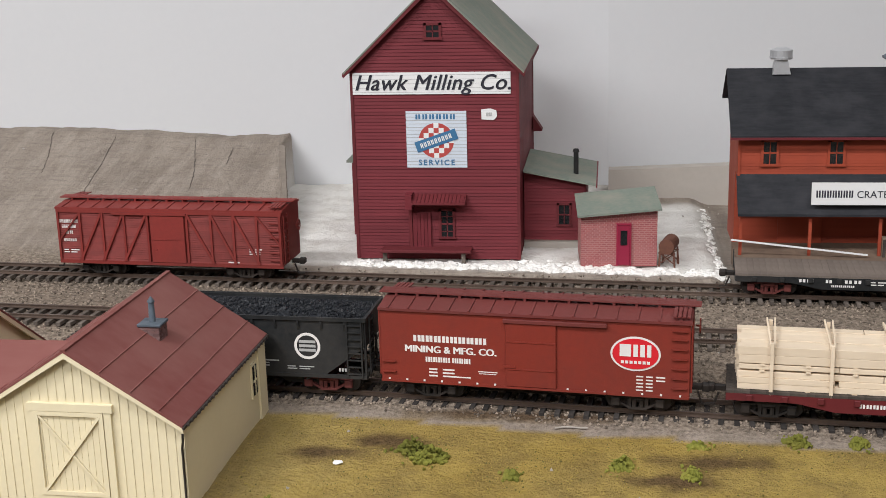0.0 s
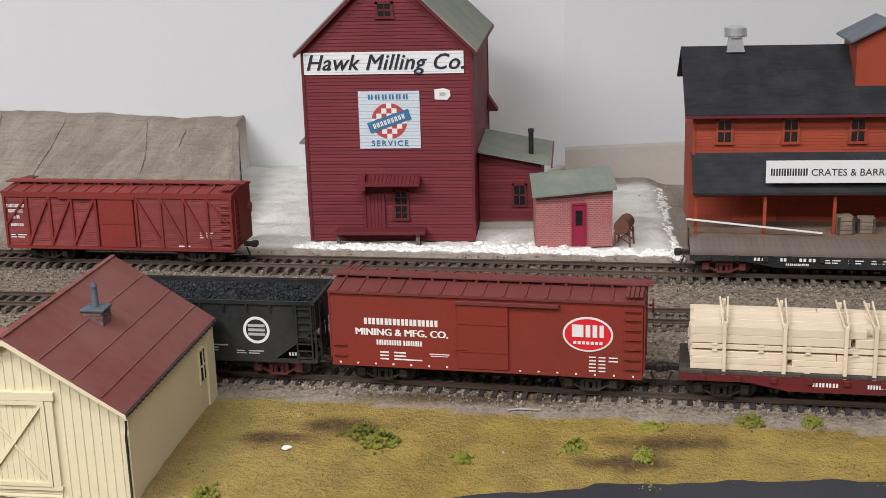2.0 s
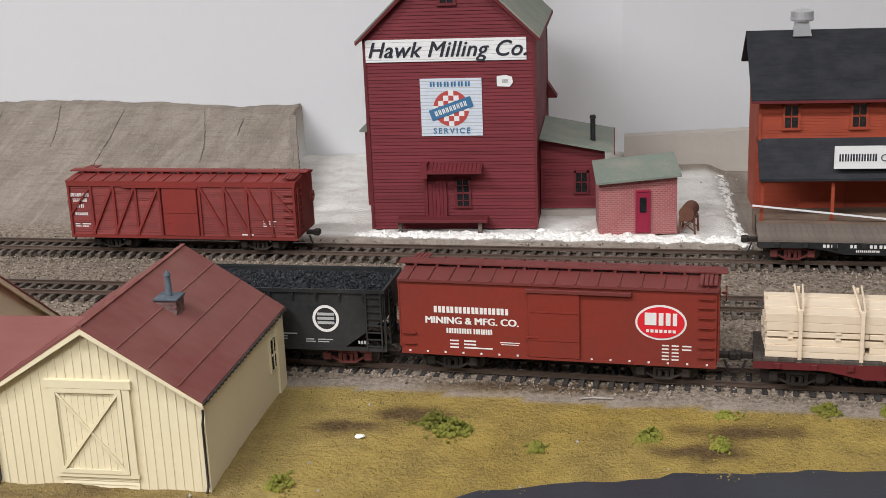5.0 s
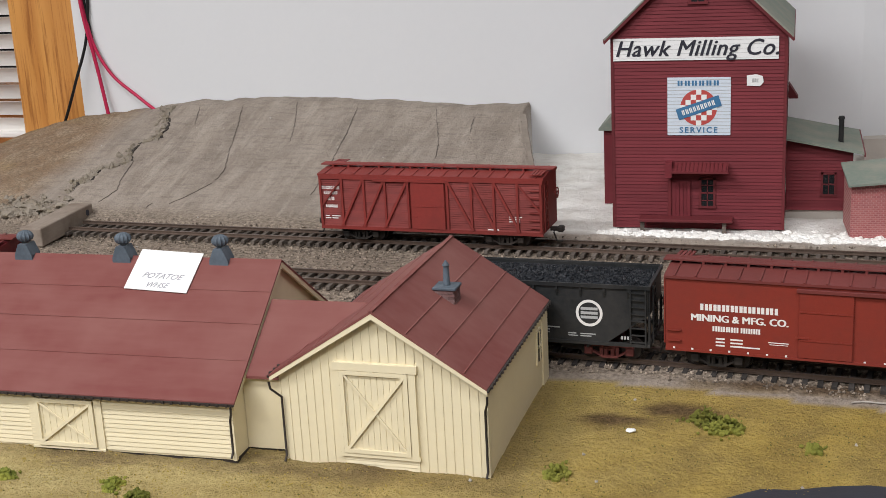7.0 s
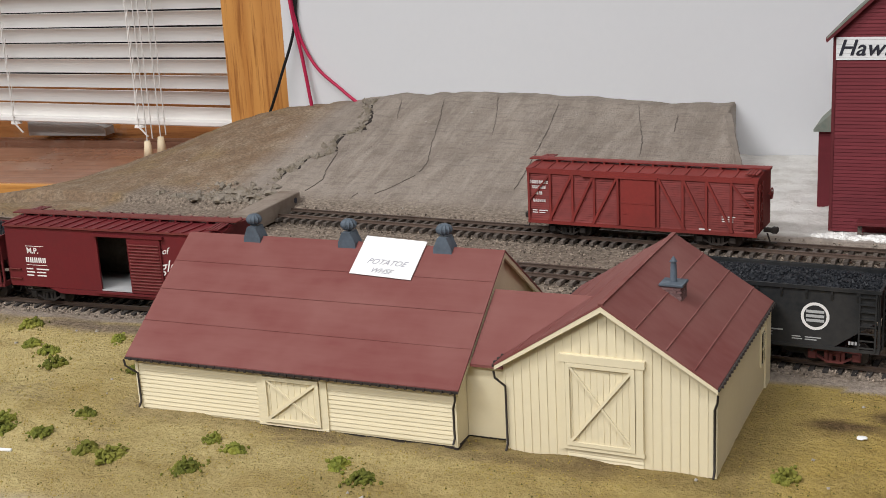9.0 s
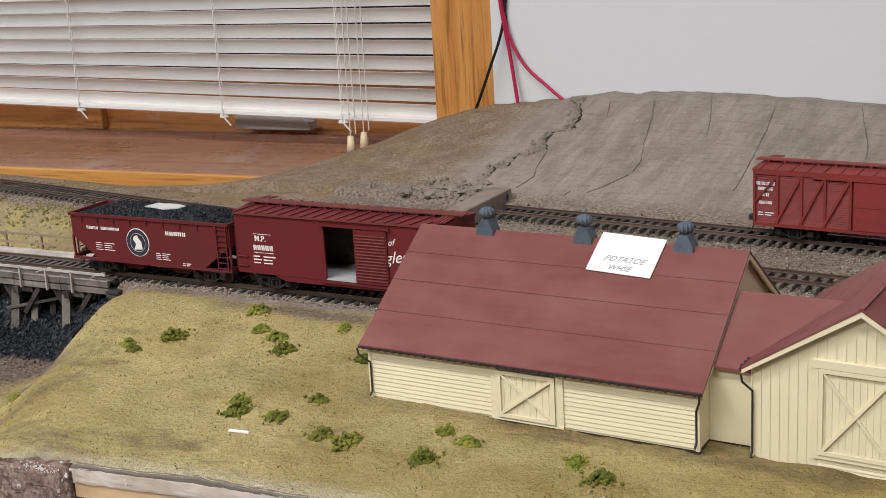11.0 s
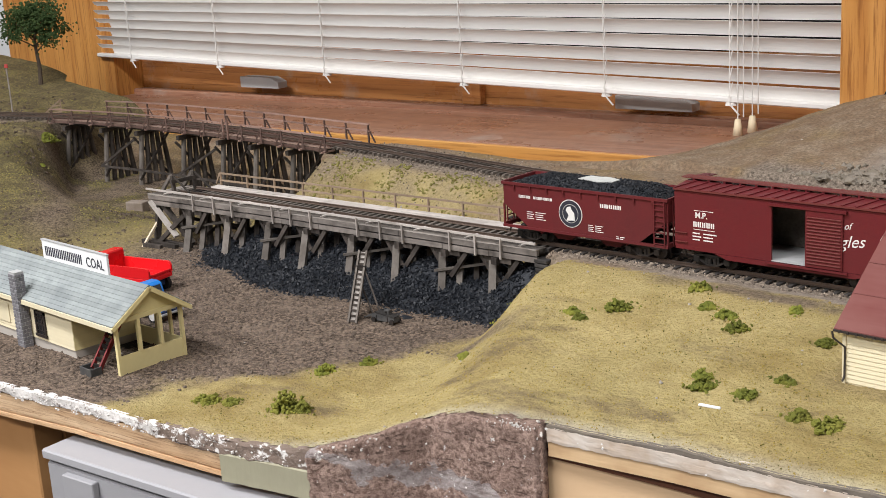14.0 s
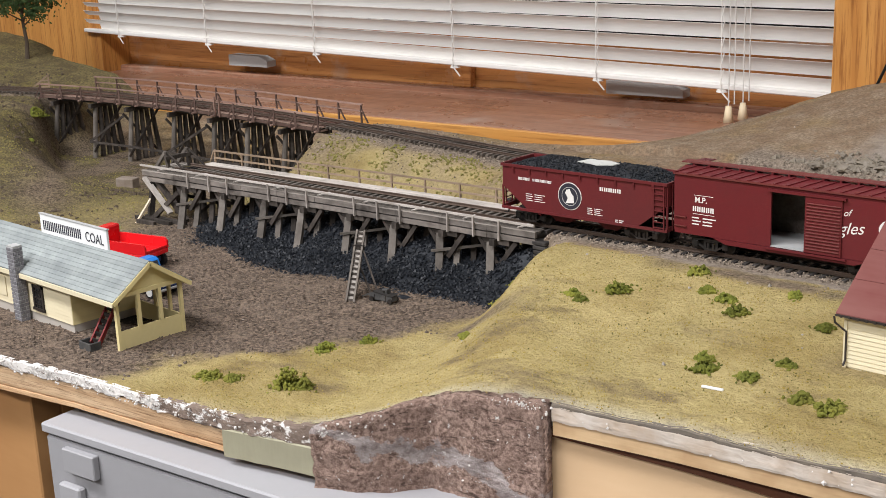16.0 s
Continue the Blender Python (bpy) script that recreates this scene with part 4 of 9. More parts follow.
def lay_track(name, line, x0, x1, label, pitch=0.0066, ties=True, rise=None, tie_mat=None, special=None, special_mat=None):
    t = thing(name, Matrix(), label, "track")
    rise = rise or (lambda x: 0.0)
    n = int((x1 - x0) / 0.012)
    for s in (-1, 1):
        bm = B()
        rings = []
        for i in range(n + 1):
            x = x0 + (x1 - x0) * i / n
            d = 0.002
            tx, ty = 2 * d, line(x + d) - line(x - d)
            k = math.hypot(tx, ty)
            nx, ny = -ty / k, tx / k
            prof = [(-0.0009, -0.0022), (0.0009, -0.0022), (0.0009, -0.0018), (0.0003, -0.0015), (0.0003, -0.0006), (0.00055, -0.0005), (0.00055, 0.0), (-0.00055, 0.0), (-0.00055, -0.0005), (-0.0003, -0.0006), (-0.0003, -0.0015), (-0.0009, -0.0018)]
            rings.append([bm.verts.new((x + nx * (s * 0.0085 + u), line(x) + ny * (s * 0.0085 + u), v + rise(x))) for u, v in prof])
        for a, b in zip(rings, rings[1:]):
            for k in range(12):
                bm.faces.new((a[k], b[k], b[(k + 1) % 12], a[(k + 1) % 12]))
        bm.faces.new(rings[0])
        bm.faces.new(rings[-1][::-1])
        bmesh.ops.recalc_face_normals(bm, faces=bm.faces)
        part("rail", bm, M_RAIL, t)
    base = rusty = None
    rnd = random.Random(int(abs(x0) * 1000))
    x = x0 + 0.002
    while ties and x < x1:
        a = math.degrees(math.atan2(line(x + 0.004) - line(x - 0.004), 0.008))
        m = pose(x, line(x), rise(x) - 0.0023, 0, 0, a + rnd.uniform(-1.2, 1.2))
        if base is None:
            base = part("tie", box(B(), -0.00125, 0.00125, -0.0150, 0.0150, -0.0022, 0.0, 0.0002), tie_mat or M_TIE, t)
            base.matrix_local = m
        else:
            tie = clone(base, t, m)
            if special and special[0] < x < special[1]:
                if rusty is None:
                    rusty = base.data.copy()
                    rusty.materials[0] = special_mat or M_RUSTTIE
                tie.data = rusty
        x += pitch + rnd.uniform(-0.0003, 0.0003)
    return t


lay_track("track", front_y, -1.060, 0.34, "rails on dark wooden ties carrying the standing train", rise=front_z, tie_mat=M_TIEDARK, special=(-1.05, -0.69), special_mat=M_TIMBERMID)
lay_track("track", middle_y, -1.95, 0.34, "rusty rails on dark ties, empty, curving away", special=(-1.56, -1.09))
lay_track("track", back_y, -0.5365, 0.34, "rails on dark ties ending at a wooden bumper")


def scatter_ballast():
    rnd = random.Random(21)
    verts, faces = [], []
    lines = ((front_y, -0.685, 0.2, 0.024, 9000), (middle_y, -1.08, 0.2, 0.024, 7500), (back_y, -0.55, 0.2, 0.022, 6000))
    for line, a, b, w, n in lines:
        for _ in range(n):
            x = rnd.uniform(a, b)
            y = line(x) + rnd.gauss(0, w * 0.75)
            if abs(y - line(x)) < 0.0085 and rnd.random() < 0.5:
                continue
            if line is front_y and y < line(x) - 0.022 - 0.004 * fbm(x, y, 40, 2.0):
                continue
            if line is back_y and y > line(x) + 0.0135:
                continue
            z = ground(x, y)[0]
            add_stone(verts, faces, Vector((x, y, z + 0.0004)), rnd.uniform(0.0004, 0.0010), rnd)
    for _ in range(4500):
        x = rnd.uniform(-0.6, 0.16)
        y = rnd.uniform(0.03, 0.17)
        add_stone(verts, faces, Vector((x, y, ground(x, y)[0] + 0.0003)), rnd.uniform(0.0004, 0.0010), rnd)
    stuff_mesh("ballast", verts, faces, M_BALLAST, None, "loose grey-brown gravel ballast along the tracks", "gravel")


def ballast_material():
    m, nt, b = nodes_of("ballast_stones", 0.9, 0.0, 0.2)
    geo = nt.nodes.new("ShaderNodeNewGeometry")
    rampn = nt.nodes.new("ShaderNodeValToRGB")
    nt.links.new(geo.outputs["Random Per Island"], rampn.inputs[0])
    e = rampn.color_ramp.elements
    e[0].color, e[1].color = (0.075, 0.060, 0.048, 1), (0.41, 0.335, 0.262, 1)
    mid = e.new(0.55)
    mid.color = (0.24, 0.193, 0.150, 1)
    nt.links.new(rampn.outputs[0], b.inputs["Base Color"])
    return m


M_BALLAST = ballast_material()
M_BLOCK = worn("dusty_tan_wood", (0.27, 0.225, 0.185), (0.14, 0.10, 0.07), 0.8, 0.7, 60, 400, stretch=(0.2, 1, 1))
# bumper block at the end of the back track
bum = thing("track_bumper", pose(-0.545, 0.200, 0, 0, 0, 92), "grey weathered wooden block laid across the track's end", "bumper")
bm = box(B(), -0.036, 0.034, -0.008, 0.008, -0.0045, 0.0080, 0.0006)
part("block", bm, M_BLOCK, bum)
# Black disc laid on the block, coloured as the shade down a bolt hole.
part("bolt_hole", rod(B(), (0.026, -0.0078, 0.003), (0.026, -0.0083, 0.003), 0.0022, None, 12), M_INK, bum)

# ---- rolling stock ----


def make_truck(parent, x, mat, wheel_mat=None, arch=False):
    """A four-wheel truck under a car."""
    bm = box(B(), x - 0.0035, x + 0.0035, -0.0125, 0.0125, 0.0045, 0.0075, 0.0005)
    t = part("truck", bm, mat, parent)
    for s in (-1, 1):
        yc, yo = s * 0.0128, s * 0.0136
        bm = B()
        beam(bm, (x - 0.0118, yc, 0.0068), (x - 0.0040, yc, 0.0078), 0.0016, 0.0010)
        beam(bm, (x - 0.0042, yc, 0.0078), (x + 0.0042, yc, 0.0078), 0.0016, 0.0011)
        beam(bm, (x + 0.0040, yc, 0.0078), (x + 0.0118, yc, 0.0068), 0.0016, 0.0010)
        beam(bm, (x - 0.0092, yc, 0.0052), (x - 0.0036, yc, 0.0023), 0.0016, 0.0010)
        beam(bm, (x - 0.0040, yc, 0.0021), (x + 0.0040, yc, 0.0021), 0.0018, 0.0011)
        beam(bm, (x + 0.0036, yc, 0.0023), (x + 0.0092, yc, 0.0052), 0.0016, 0.0010)
        for dx in (-0.0038, 0.0038):
            beam(bm, (x + dx, yc, 0.0022), (x + dx, yc, 0.0078), 0.0010, 0.0016)
        part("side_frame", bm, mat, t)
        for dx in (-0.0098, 0.0098):
            part("journal_box", box(B(), x + dx - 0.0020, x + dx + 0.0020, min(yc, yo + s * 0.0008), max(yc, yo + s * 0.0008), 0.0030, 0.0070, 0.0005), mat, t)
        for dx in (-0.0016, 0.0016):
            part("spring", rod(B(), (x + dx, yc, 0.0026), (x + dx, yc, 0.0060), 0.0011, None, 8), mat, t)
        part("bolster_end", box(B(), x - 0.0030, x + 0.0030, min(yc - s * 0.0006, yo), max(yc - s * 0.0006, yo), 0.0060, 0.0073, 0.0003), mat, t)
    for dx in (-0.0098, 0.0098):
        bm = B()
        rod(bm, (x + dx, -0.0105, 0.0048), (x + dx, 0.0105, 0.0048), 0.0009, None, 8)
        for s in (-1, 1):
            rod(bm, (x + dx, s * 0.0070, 0.0048), (x + dx, s * 0.0098, 0.0048), 0.0050, 0.0047, 20)
            rod(bm, (x + dx, s * 0.0064, 0.0049), (x + dx, s * 0.0071, 0.0049), 0.0056, 0.0056, 20)
        part("wheelset", bm, wheel_mat or M_WHEEL, t)
    return t


def make_coupler(parent, x, s):
    bm = B()
    box(bm, min(x, x + s * 0.006), max(x, x + s * 0.006), -0.0014, 0.0014, 0.0080, 0.0105, 0.0003)
    box(bm, min(x + s * 0.0045, x + s * 0.0085), max(x + s * 0.0045, x + s * 0.0085), -0.0026, 0.0020, 0.0076, 0.0112, 0.0007)
    part("coupler", bm, M_TRUCK, parent, "black knuckle coupler")
    bm = B()
    beam(bm, (x + s * 0.003, -0.0045, 0.0085), (x + s * 0.005, -0.0048, 0.0030), 0.0008, 0.0008)
    beam(bm, (x + s * 0.005, -0.0048, 0.0030), (x + s * 0.0085, -0.0040, 0.0026), 0.0008, 0.0008)
    part("air_hose", bm, M_TRUCK, parent)


def make_ladder(parent, x, y, z0, z1, w, mat, n=7, name="ladder", along="x"):
    bm = B()
    for i in range(n):
        z = z0 + (z1 - z0) * (i + 0.5) / n
        if along == "x":
            beam(bm, (x - w / 2, y, z), (x + w / 2, y, z), 0.0006, 0.0006)
        else:
            beam(bm, (x, y - w / 2, z), (x, y + w / 2, z), 0.0006, 0.0006)
    for s in (-1, 1):
        if along == "x":
            beam(bm, (x + s * w / 2, y, z0), (x + s * w / 2, y, z1), 0.0007, 0.0007)
        else:
            beam(bm, (x, y + s * w / 2, z0), (x, y + s * w / 2, z1), 0.0007, 0.0007)
    return part(name, bm, mat, parent)


def grab_irons(parent, x, y, zs, w, mat):
    bm = B()
    for z in zs:
        beam(bm, (x - w / 2, y - 0.0008, z), (x + w / 2, y - 0.0008, z), 0.0005, 0.0005)
        for s in (-1, 1):
            beam(bm, (x + s * w / 2, y, z), (x + s * w / 2, y - 0.0008, z), 0.0005, 0.0005)
    return part("grab_iron", bm, mat, parent)


def roof_and_board(car, L, W, ze, zr, mat, ribs, matboard=None, smallribs=False):
    h = L / 2 + 0.0006
    w = W / 2 + 0.0010
    bm = prism(B(), [(-w, ze), (-w, ze + 0.0012), (-0.004, zr), (0.004, zr), (w, ze + 0.0012), (w, ze)], "x", -h, h)
    roof = part("roof", bm, mat, car)
    for i in range(ribs):
        x = -h + 2 * h * (i + 0.5) / ribs
        bm = B()
        for s in (-1, 1):
            if smallribs:
                beam(bm, (x - 0.003, s * w, ze + 0.0014), (x + 0.003, s * 0.004, zr + 0.0003), 0.0016, 0.0007)
            else:
                beam(bm, (x, s * w, ze + 0.0013), (x, s * 0.004, zr + 0.0001), 0.0009, 0.0008)
        part("roof_rib", bm, mat, roof)
    for y in (-0.0026, 0.0, 0.0026):
        part("running_board", box(B(), -h - 0.003, h + 0.003, y - 0.0012, y + 0.0012, zr + 0.0014, zr + 0.0020), matboard or mat, roof)
    saddle = None
    for i in range(14):
        m = pose(-h + 2 * h * (i + 0.5) / 14, 0, 0)
        if saddle is None:
            saddle = part("board_saddle", box(B(), -0.0006, 0.0006, -0.0036, 0.0036, zr, zr + 0.0014), mat, roof)
            saddle.matrix_local = m
        else:
            clone(saddle, roof, m)
    for s in (-1, 1):
        bm = B()
        for k in range(4):
            a = s * (h - 0.0016 - 0.0020 * k)
            beam(bm, (a, -s * 0.005, zr + 0.0012), (a, -s * (w - 0.001), ze + 0.0032), 0.0015, 0.0005)
        part("roof_walk", bm, mat, car)
    return roof


def brake_wheel(car, x, s, z, mat):
    bm = B()
    n = 14
    for i in range(n):
        a, b = 2 * math.pi * i / n, 2 * math.pi * (i + 1) / n
        beam(bm, (x, 0.006 + 0.0032 * math.cos(a), z + 0.0032 * math.sin(a)), (x, 0.006 + 0.0032 * math.cos(b), z + 0.0032 * math.sin(b)), 0.0006, 0.0006)
    for a in (0.3, 2.4, 4.5):
        beam(bm, (x, 0.006, z), (x, 0.006 + 0.003 * math.cos(a), z + 0.003 * math.sin(a)), 0.0005, 0.0005)
    beam(bm, (x - s * 0.002, 0.006, z), (x, 0.006, z), 0.0008, 0.0008)
    part("brake_wheel", bm, mat, car)


def data_lines(bm, x, z, y, rows, width, h=0.0006, pitch=0.0014):
    for i in range(rows):
        box(bm, x, x + width * (0.36 if i % 2 else 0.30), y - 0.0001, y, z - i * pitch, z - i * pitch + h)
        box(bm, x + width * 0.45, x + width * (0.85 if i % 3 else 1.0), y - 0.0001, y, z - i * pitch, z - i * pitch + h)


def car_thing(name, xc, track, label, category="freight car"):
    dx = 0.05
    a = math.degrees(math.atan2(track(xc + dx) - track(xc - dx), 2 * dx))
    y = (track(xc + dx) + track(xc - dx)) / 2
    return thing(name, pose(xc, y, front_z(xc) if track is front_y else 0, 0, 0, a), label, category, "freight cars")


def emblem_boxcar(xc):
    L, W, z0, z1 = 0.1405, 0.0335, 0.0098, 0.0435
    h, y = L / 2, -W / 2
    car = car_thing("boxcar", xc, front_y, "red-brown boxcar with white lettering and a red oval emblem")
    part("body", box(B(), -h, h, y, -y, z0, z1, 0.0003), M_BOX, car)
    part("underframe", box(B(), -h + 0.006, h - 0.006, -0.007, 0.007, 0.0062, 0.0097), M_TRUCK, car)
    part("side_sill", box(B(), -h, h, y - 0.0003, y - 0.00002, z0 - 0.0008, z0 + 0.0004), M_BOX, car)
    part("door", box(B(), -0.0115, 0.0115, y - 0.0011, y - 0.00005, z0 + 0.0006, z1 - 0.0030, 0.0003), M_BOX, car)
    bm = B()
    for z in (0.0185, 0.0315):
        box(bm, -0.0112, 0.0112, y - 0.0014, y - 0.0011, z, z + 0.0006)
    box(bm, -0.0126, -0.0070, y - 0.0016, y - 0.0011, 0.0195, 0.0203)
    part("door_hardware", bm, M_BOX, car)
    part("door_track", box(B(), -0.0125, 0.034, y - 0.0018, y - 0.00005, z1 - 0.0030, z1 - 0.0012, 0.0002), M_BOXROOF, car)
    part("door_rail", box(B(), -0.0125, 0.034, y - 0.0012, y - 0.00005, z0 - 0.0004, z0 + 0.0005), M_BOX, car)
    roof_and_board(car, L, W, z1, 0.0464, M_BOXROOF, 15)
    bm = B()
    for i in range(17):
        x = -h + 0.004 + (L - 0.008) * i / 16
        box(bm, x - 0.00045, x + 0.00045, y - 0.0005, y - 0.0002, z0 + 0.0003, z0 + 0.0011)
    part("rivet_row", bm, M_WHITE, car, "row of small white rivet heads")
    for s in (-1, 1):
        make_truck(car, s * 0.0475, M_TRUCK)
        make_coupler(car, s * h, s)
        make_ladder(car, s * (h + 0.0006), -0.012, 0.012, 0.043, 0.007, M_BOX, 8, along="y")
    grab_irons(car, h - 0.0045, y, [0.0140, 0.0185, 0.0230, 0.0275, 0.0320, 0.0365, 0.0405], 0.0065, M_BOX)
    grab_irons(car, -h + 0.004, y, [0.014, 0.019], 0.006, M_BOX)
    brake_wheel(car, h + 0.003, 1, 0.036, M_BOX)
    bm = B()
    letter_bars(bm, -0.0545, 0.0292, y, 0.0340, 0.0030, 9, 0.2)
    letter_bars(bm, -0.0490, 0.0196, y, 0.0115, 0.0024, 5, 0.2)
    letter_bars(bm, -0.0365, 0.0196, y, 0.0085, 0.0024, 4, 0.2)
    for k, w in enumerate((0.0055, 0.0055, 0.0065)):
        box(bm, -0.0475, -0.0435, y - 0.0001, y, 0.0158 - 0.0016 * k, 0.0165 - 0.0016 * k)
        box(bm, -0.0410, -0.0410 + w, y - 0.0001, y, 0.0158 - 0.0016 * k, 0.0165 - 0.0016 * k)
    box(bm, -0.0345, -0.0280, y - 0.0001, y, 0.0126, 0.0132)
    box(bm, -0.0245, -0.0155, y - 0.0001, y, 0.0160, 0.0164)
    box(bm, -0.0240, -0.0160, y - 0.0001, y, 0.0151, 0.0154)
    for k in range(5):
        box(bm, 0.0470, 0.0500, y - 0.0001, y, 0.0182 - 0.0016 * k, 0.0188 - 0.0016 * k)
        box(bm, 0.0512, 0.0542, y - 0.0001, y, 0.0182 - 0.0016 * k, 0.0188 - 0.0016 * k)
        if k < 2:
            box(bm, 0.0556, 0.0596, y - 0.0001, y, 0.0182 - 0.0016 * k, 0.0188 - 0.0016 * k)
    for dx in (0, 0.00022, 0.00044):
        text_mesh("lettering", "MINING & MFG. CO.", 0.0046, car, pose(-0.0590 + dx, y - 0.0001 - dx * 0.1, 0.0241), M_WHITE, 0, "LEFT", 1.04, 0.0)
    part("lettering", bm, M_WHITE, car, "white bars of painted lettering")
    bm = ellipse(B(), 0.0465, 0.0290, y - 0.0001, 0.0110, 0.0080, 0.0001, 44)
    emblem = part("emblem", bm, M_WHITE, car, "white-ringed red oval emblem")
    part("emblem_field", ellipse(B(), 0.0465, 0.0290, y - 0.0003, 0.0101, 0.0071, 0.0001, 44), M_LOGORED, emblem)
    bm = B()
    for a, b in ((0.0396, 0.0446), (0.0456, 0.0476), (0.0486, 0.0506), (0.0516, 0.0534)):
        box(bm, a, b, y - 0.0006, y - 0.0004, 0.0278, 0.0334)
    for k in range(7):
        box(bm, 0.0402 + 0.0019 * k, 0.0415 + 0.0019 * k, y - 0.0006, y - 0.0004, 0.0245, 0.0258)
    part("emblem_mark", bm, M_WHITE, emblem)
    return car


def braced_boxcar(xc):
    L, W, z0, z1 = 0.1425, 0.0325, 0.0098, 0.0422
    h, y = L / 2, -W / 2
    car = car_thing("boxcar", xc, back_y, "weathered red outside-braced wooden boxcar with white lettering")
    part("body", box(B(), -h, h, y, -y, z0, z1), M_BRACED, car)
    part("underframe", box(B(), -h + 0.006, h - 0.006, -0.007, 0.007, 0.0062, 0.0097), M_TRUCK, car)
    n = 21
    for side in (0, 1):
        for i in range(n):
            z = z0 + 0.0010 + (z1 - z0 - 0.003) * i / n
            bm = B()
            a, b = (-h + 0.0005, -0.0122) if side == 0 else (0.0122, h - 0.0005)
            prism(bm, [(y - 0.00075, z), (y - 0.0001, z + 0.00130), (y + 0.0002, z + 0.0013), (y + 0.0002, z)], "x", a, b)
            part("board", bm, M_BRACED, car)
    part("side_sill", box(B(), -h, h, y - 0.0012, y - 0.0005, z0 - 0.0012, z0 + 0.0010), M_BRACED, car)
    part("top_sill", box(B(), -h, h, y - 0.0012, y - 0.0005, z1 - 0.0020, z1), M_BRACED, car)
    lo, hi = z0 + 0.001, z1 - 0.002
    xs = [-h + 0.001, -0.0560, -0.0415, -0.0275, -0.0125]
    for sgn in (-1, 1):
        p = [x if sgn < 0 else -x for x in xs]
        for i, x in enumerate(p):
            bm = B()
            box(bm, x - 0.0007, x + 0.0007, y - 0.0016, y - 0.0005, lo, hi)
            part("post", bm, M_BRACED, car)
        for i in range(4):
            bm = B()
            a, b = p[i], p[i + 1]
            if i:
                beam(bm, (a + sgn * 0.001, y - 0.0012, lo), (b + sgn * 0.0004, y - 0.0012, hi), 0.0011, 0.0014)
            else:
                beam(bm, (a, y - 0.0012, lo + 0.012), (b, y - 0.0012, hi), 0.0006, 0.0010)
            part("brace", bm, M_BRACED, car)
    part("door", box(B(), -0.0108, 0.0108, y - 0.0016, y - 0.0003, z0 + 0.0006, z1 - 0.0028, 0.0003), M_BRACED, car)
    bm = B()
    box(bm, -0.0106, 0.0106, y - 0.0019, y - 0.0016, 0.0245, 0.0251)
    box(bm, -0.0100, -0.0070, y - 0.0019, y - 0.0016, 0.0180, 0.0188)
    part("door_hardware", bm, M_BRACED, car)
    part("door_track", box(B(), -0.035, 0.0125, y - 0.0022, y - 0.0012, z1 - 0.0026, z1 - 0.0012), M_BRACED, car)
    roof_and_board(car, L, W, z1, 0.0447, M_BRACED, 15)
    for s in (-1, 1):
        make_truck(car, s * 0.0465, M_TRUCK)
        make_coupler(car, s * h, s)
        make_ladder(car, s * (h + 0.0006), -0.011, 0.011, 0.040, 0.007, M_BRACED, 8, along="y")
    grab_irons(car, h - 0.0042, y - 0.0006, [0.0135, 0.0180, 0.0225, 0.0270, 0.0315, 0.0360], 0.0065, M_BRACED)
    brake_wheel(car, h + 0.003, 1, 0.030, M_BRACED)
    bm = B()
    yl = y - 0.0006
    letter_bars(bm, -h + 0.0015, 0.0337, yl, 0.0120, 0.0020, 8)
    letter_bars(bm, -h + 0.0030, 0.0305, yl, 0.0090, 0.0020, 7)
    letter_bars(bm, -h + 0.0052, 0.0268, yl, 0.0045, 0.0020, 2, 0.8)
    letter_bars(bm, -h + 0.0037, 0.0220, yl, 0.0080, 0.0019, 6)
    data_lines(bm, -h + 0.003, 0.0165, yl, 2, 0.010)
    data_lines(bm, 0.0505, 0.0195, yl, 3, 0.008)
    box(bm, 0.0370, 0.0440, yl - 0.0001, yl, 0.0112, 0.0120)
    part("lettering", bm, M_WHITE, car, "worn white bars of painted lettering")
    return car


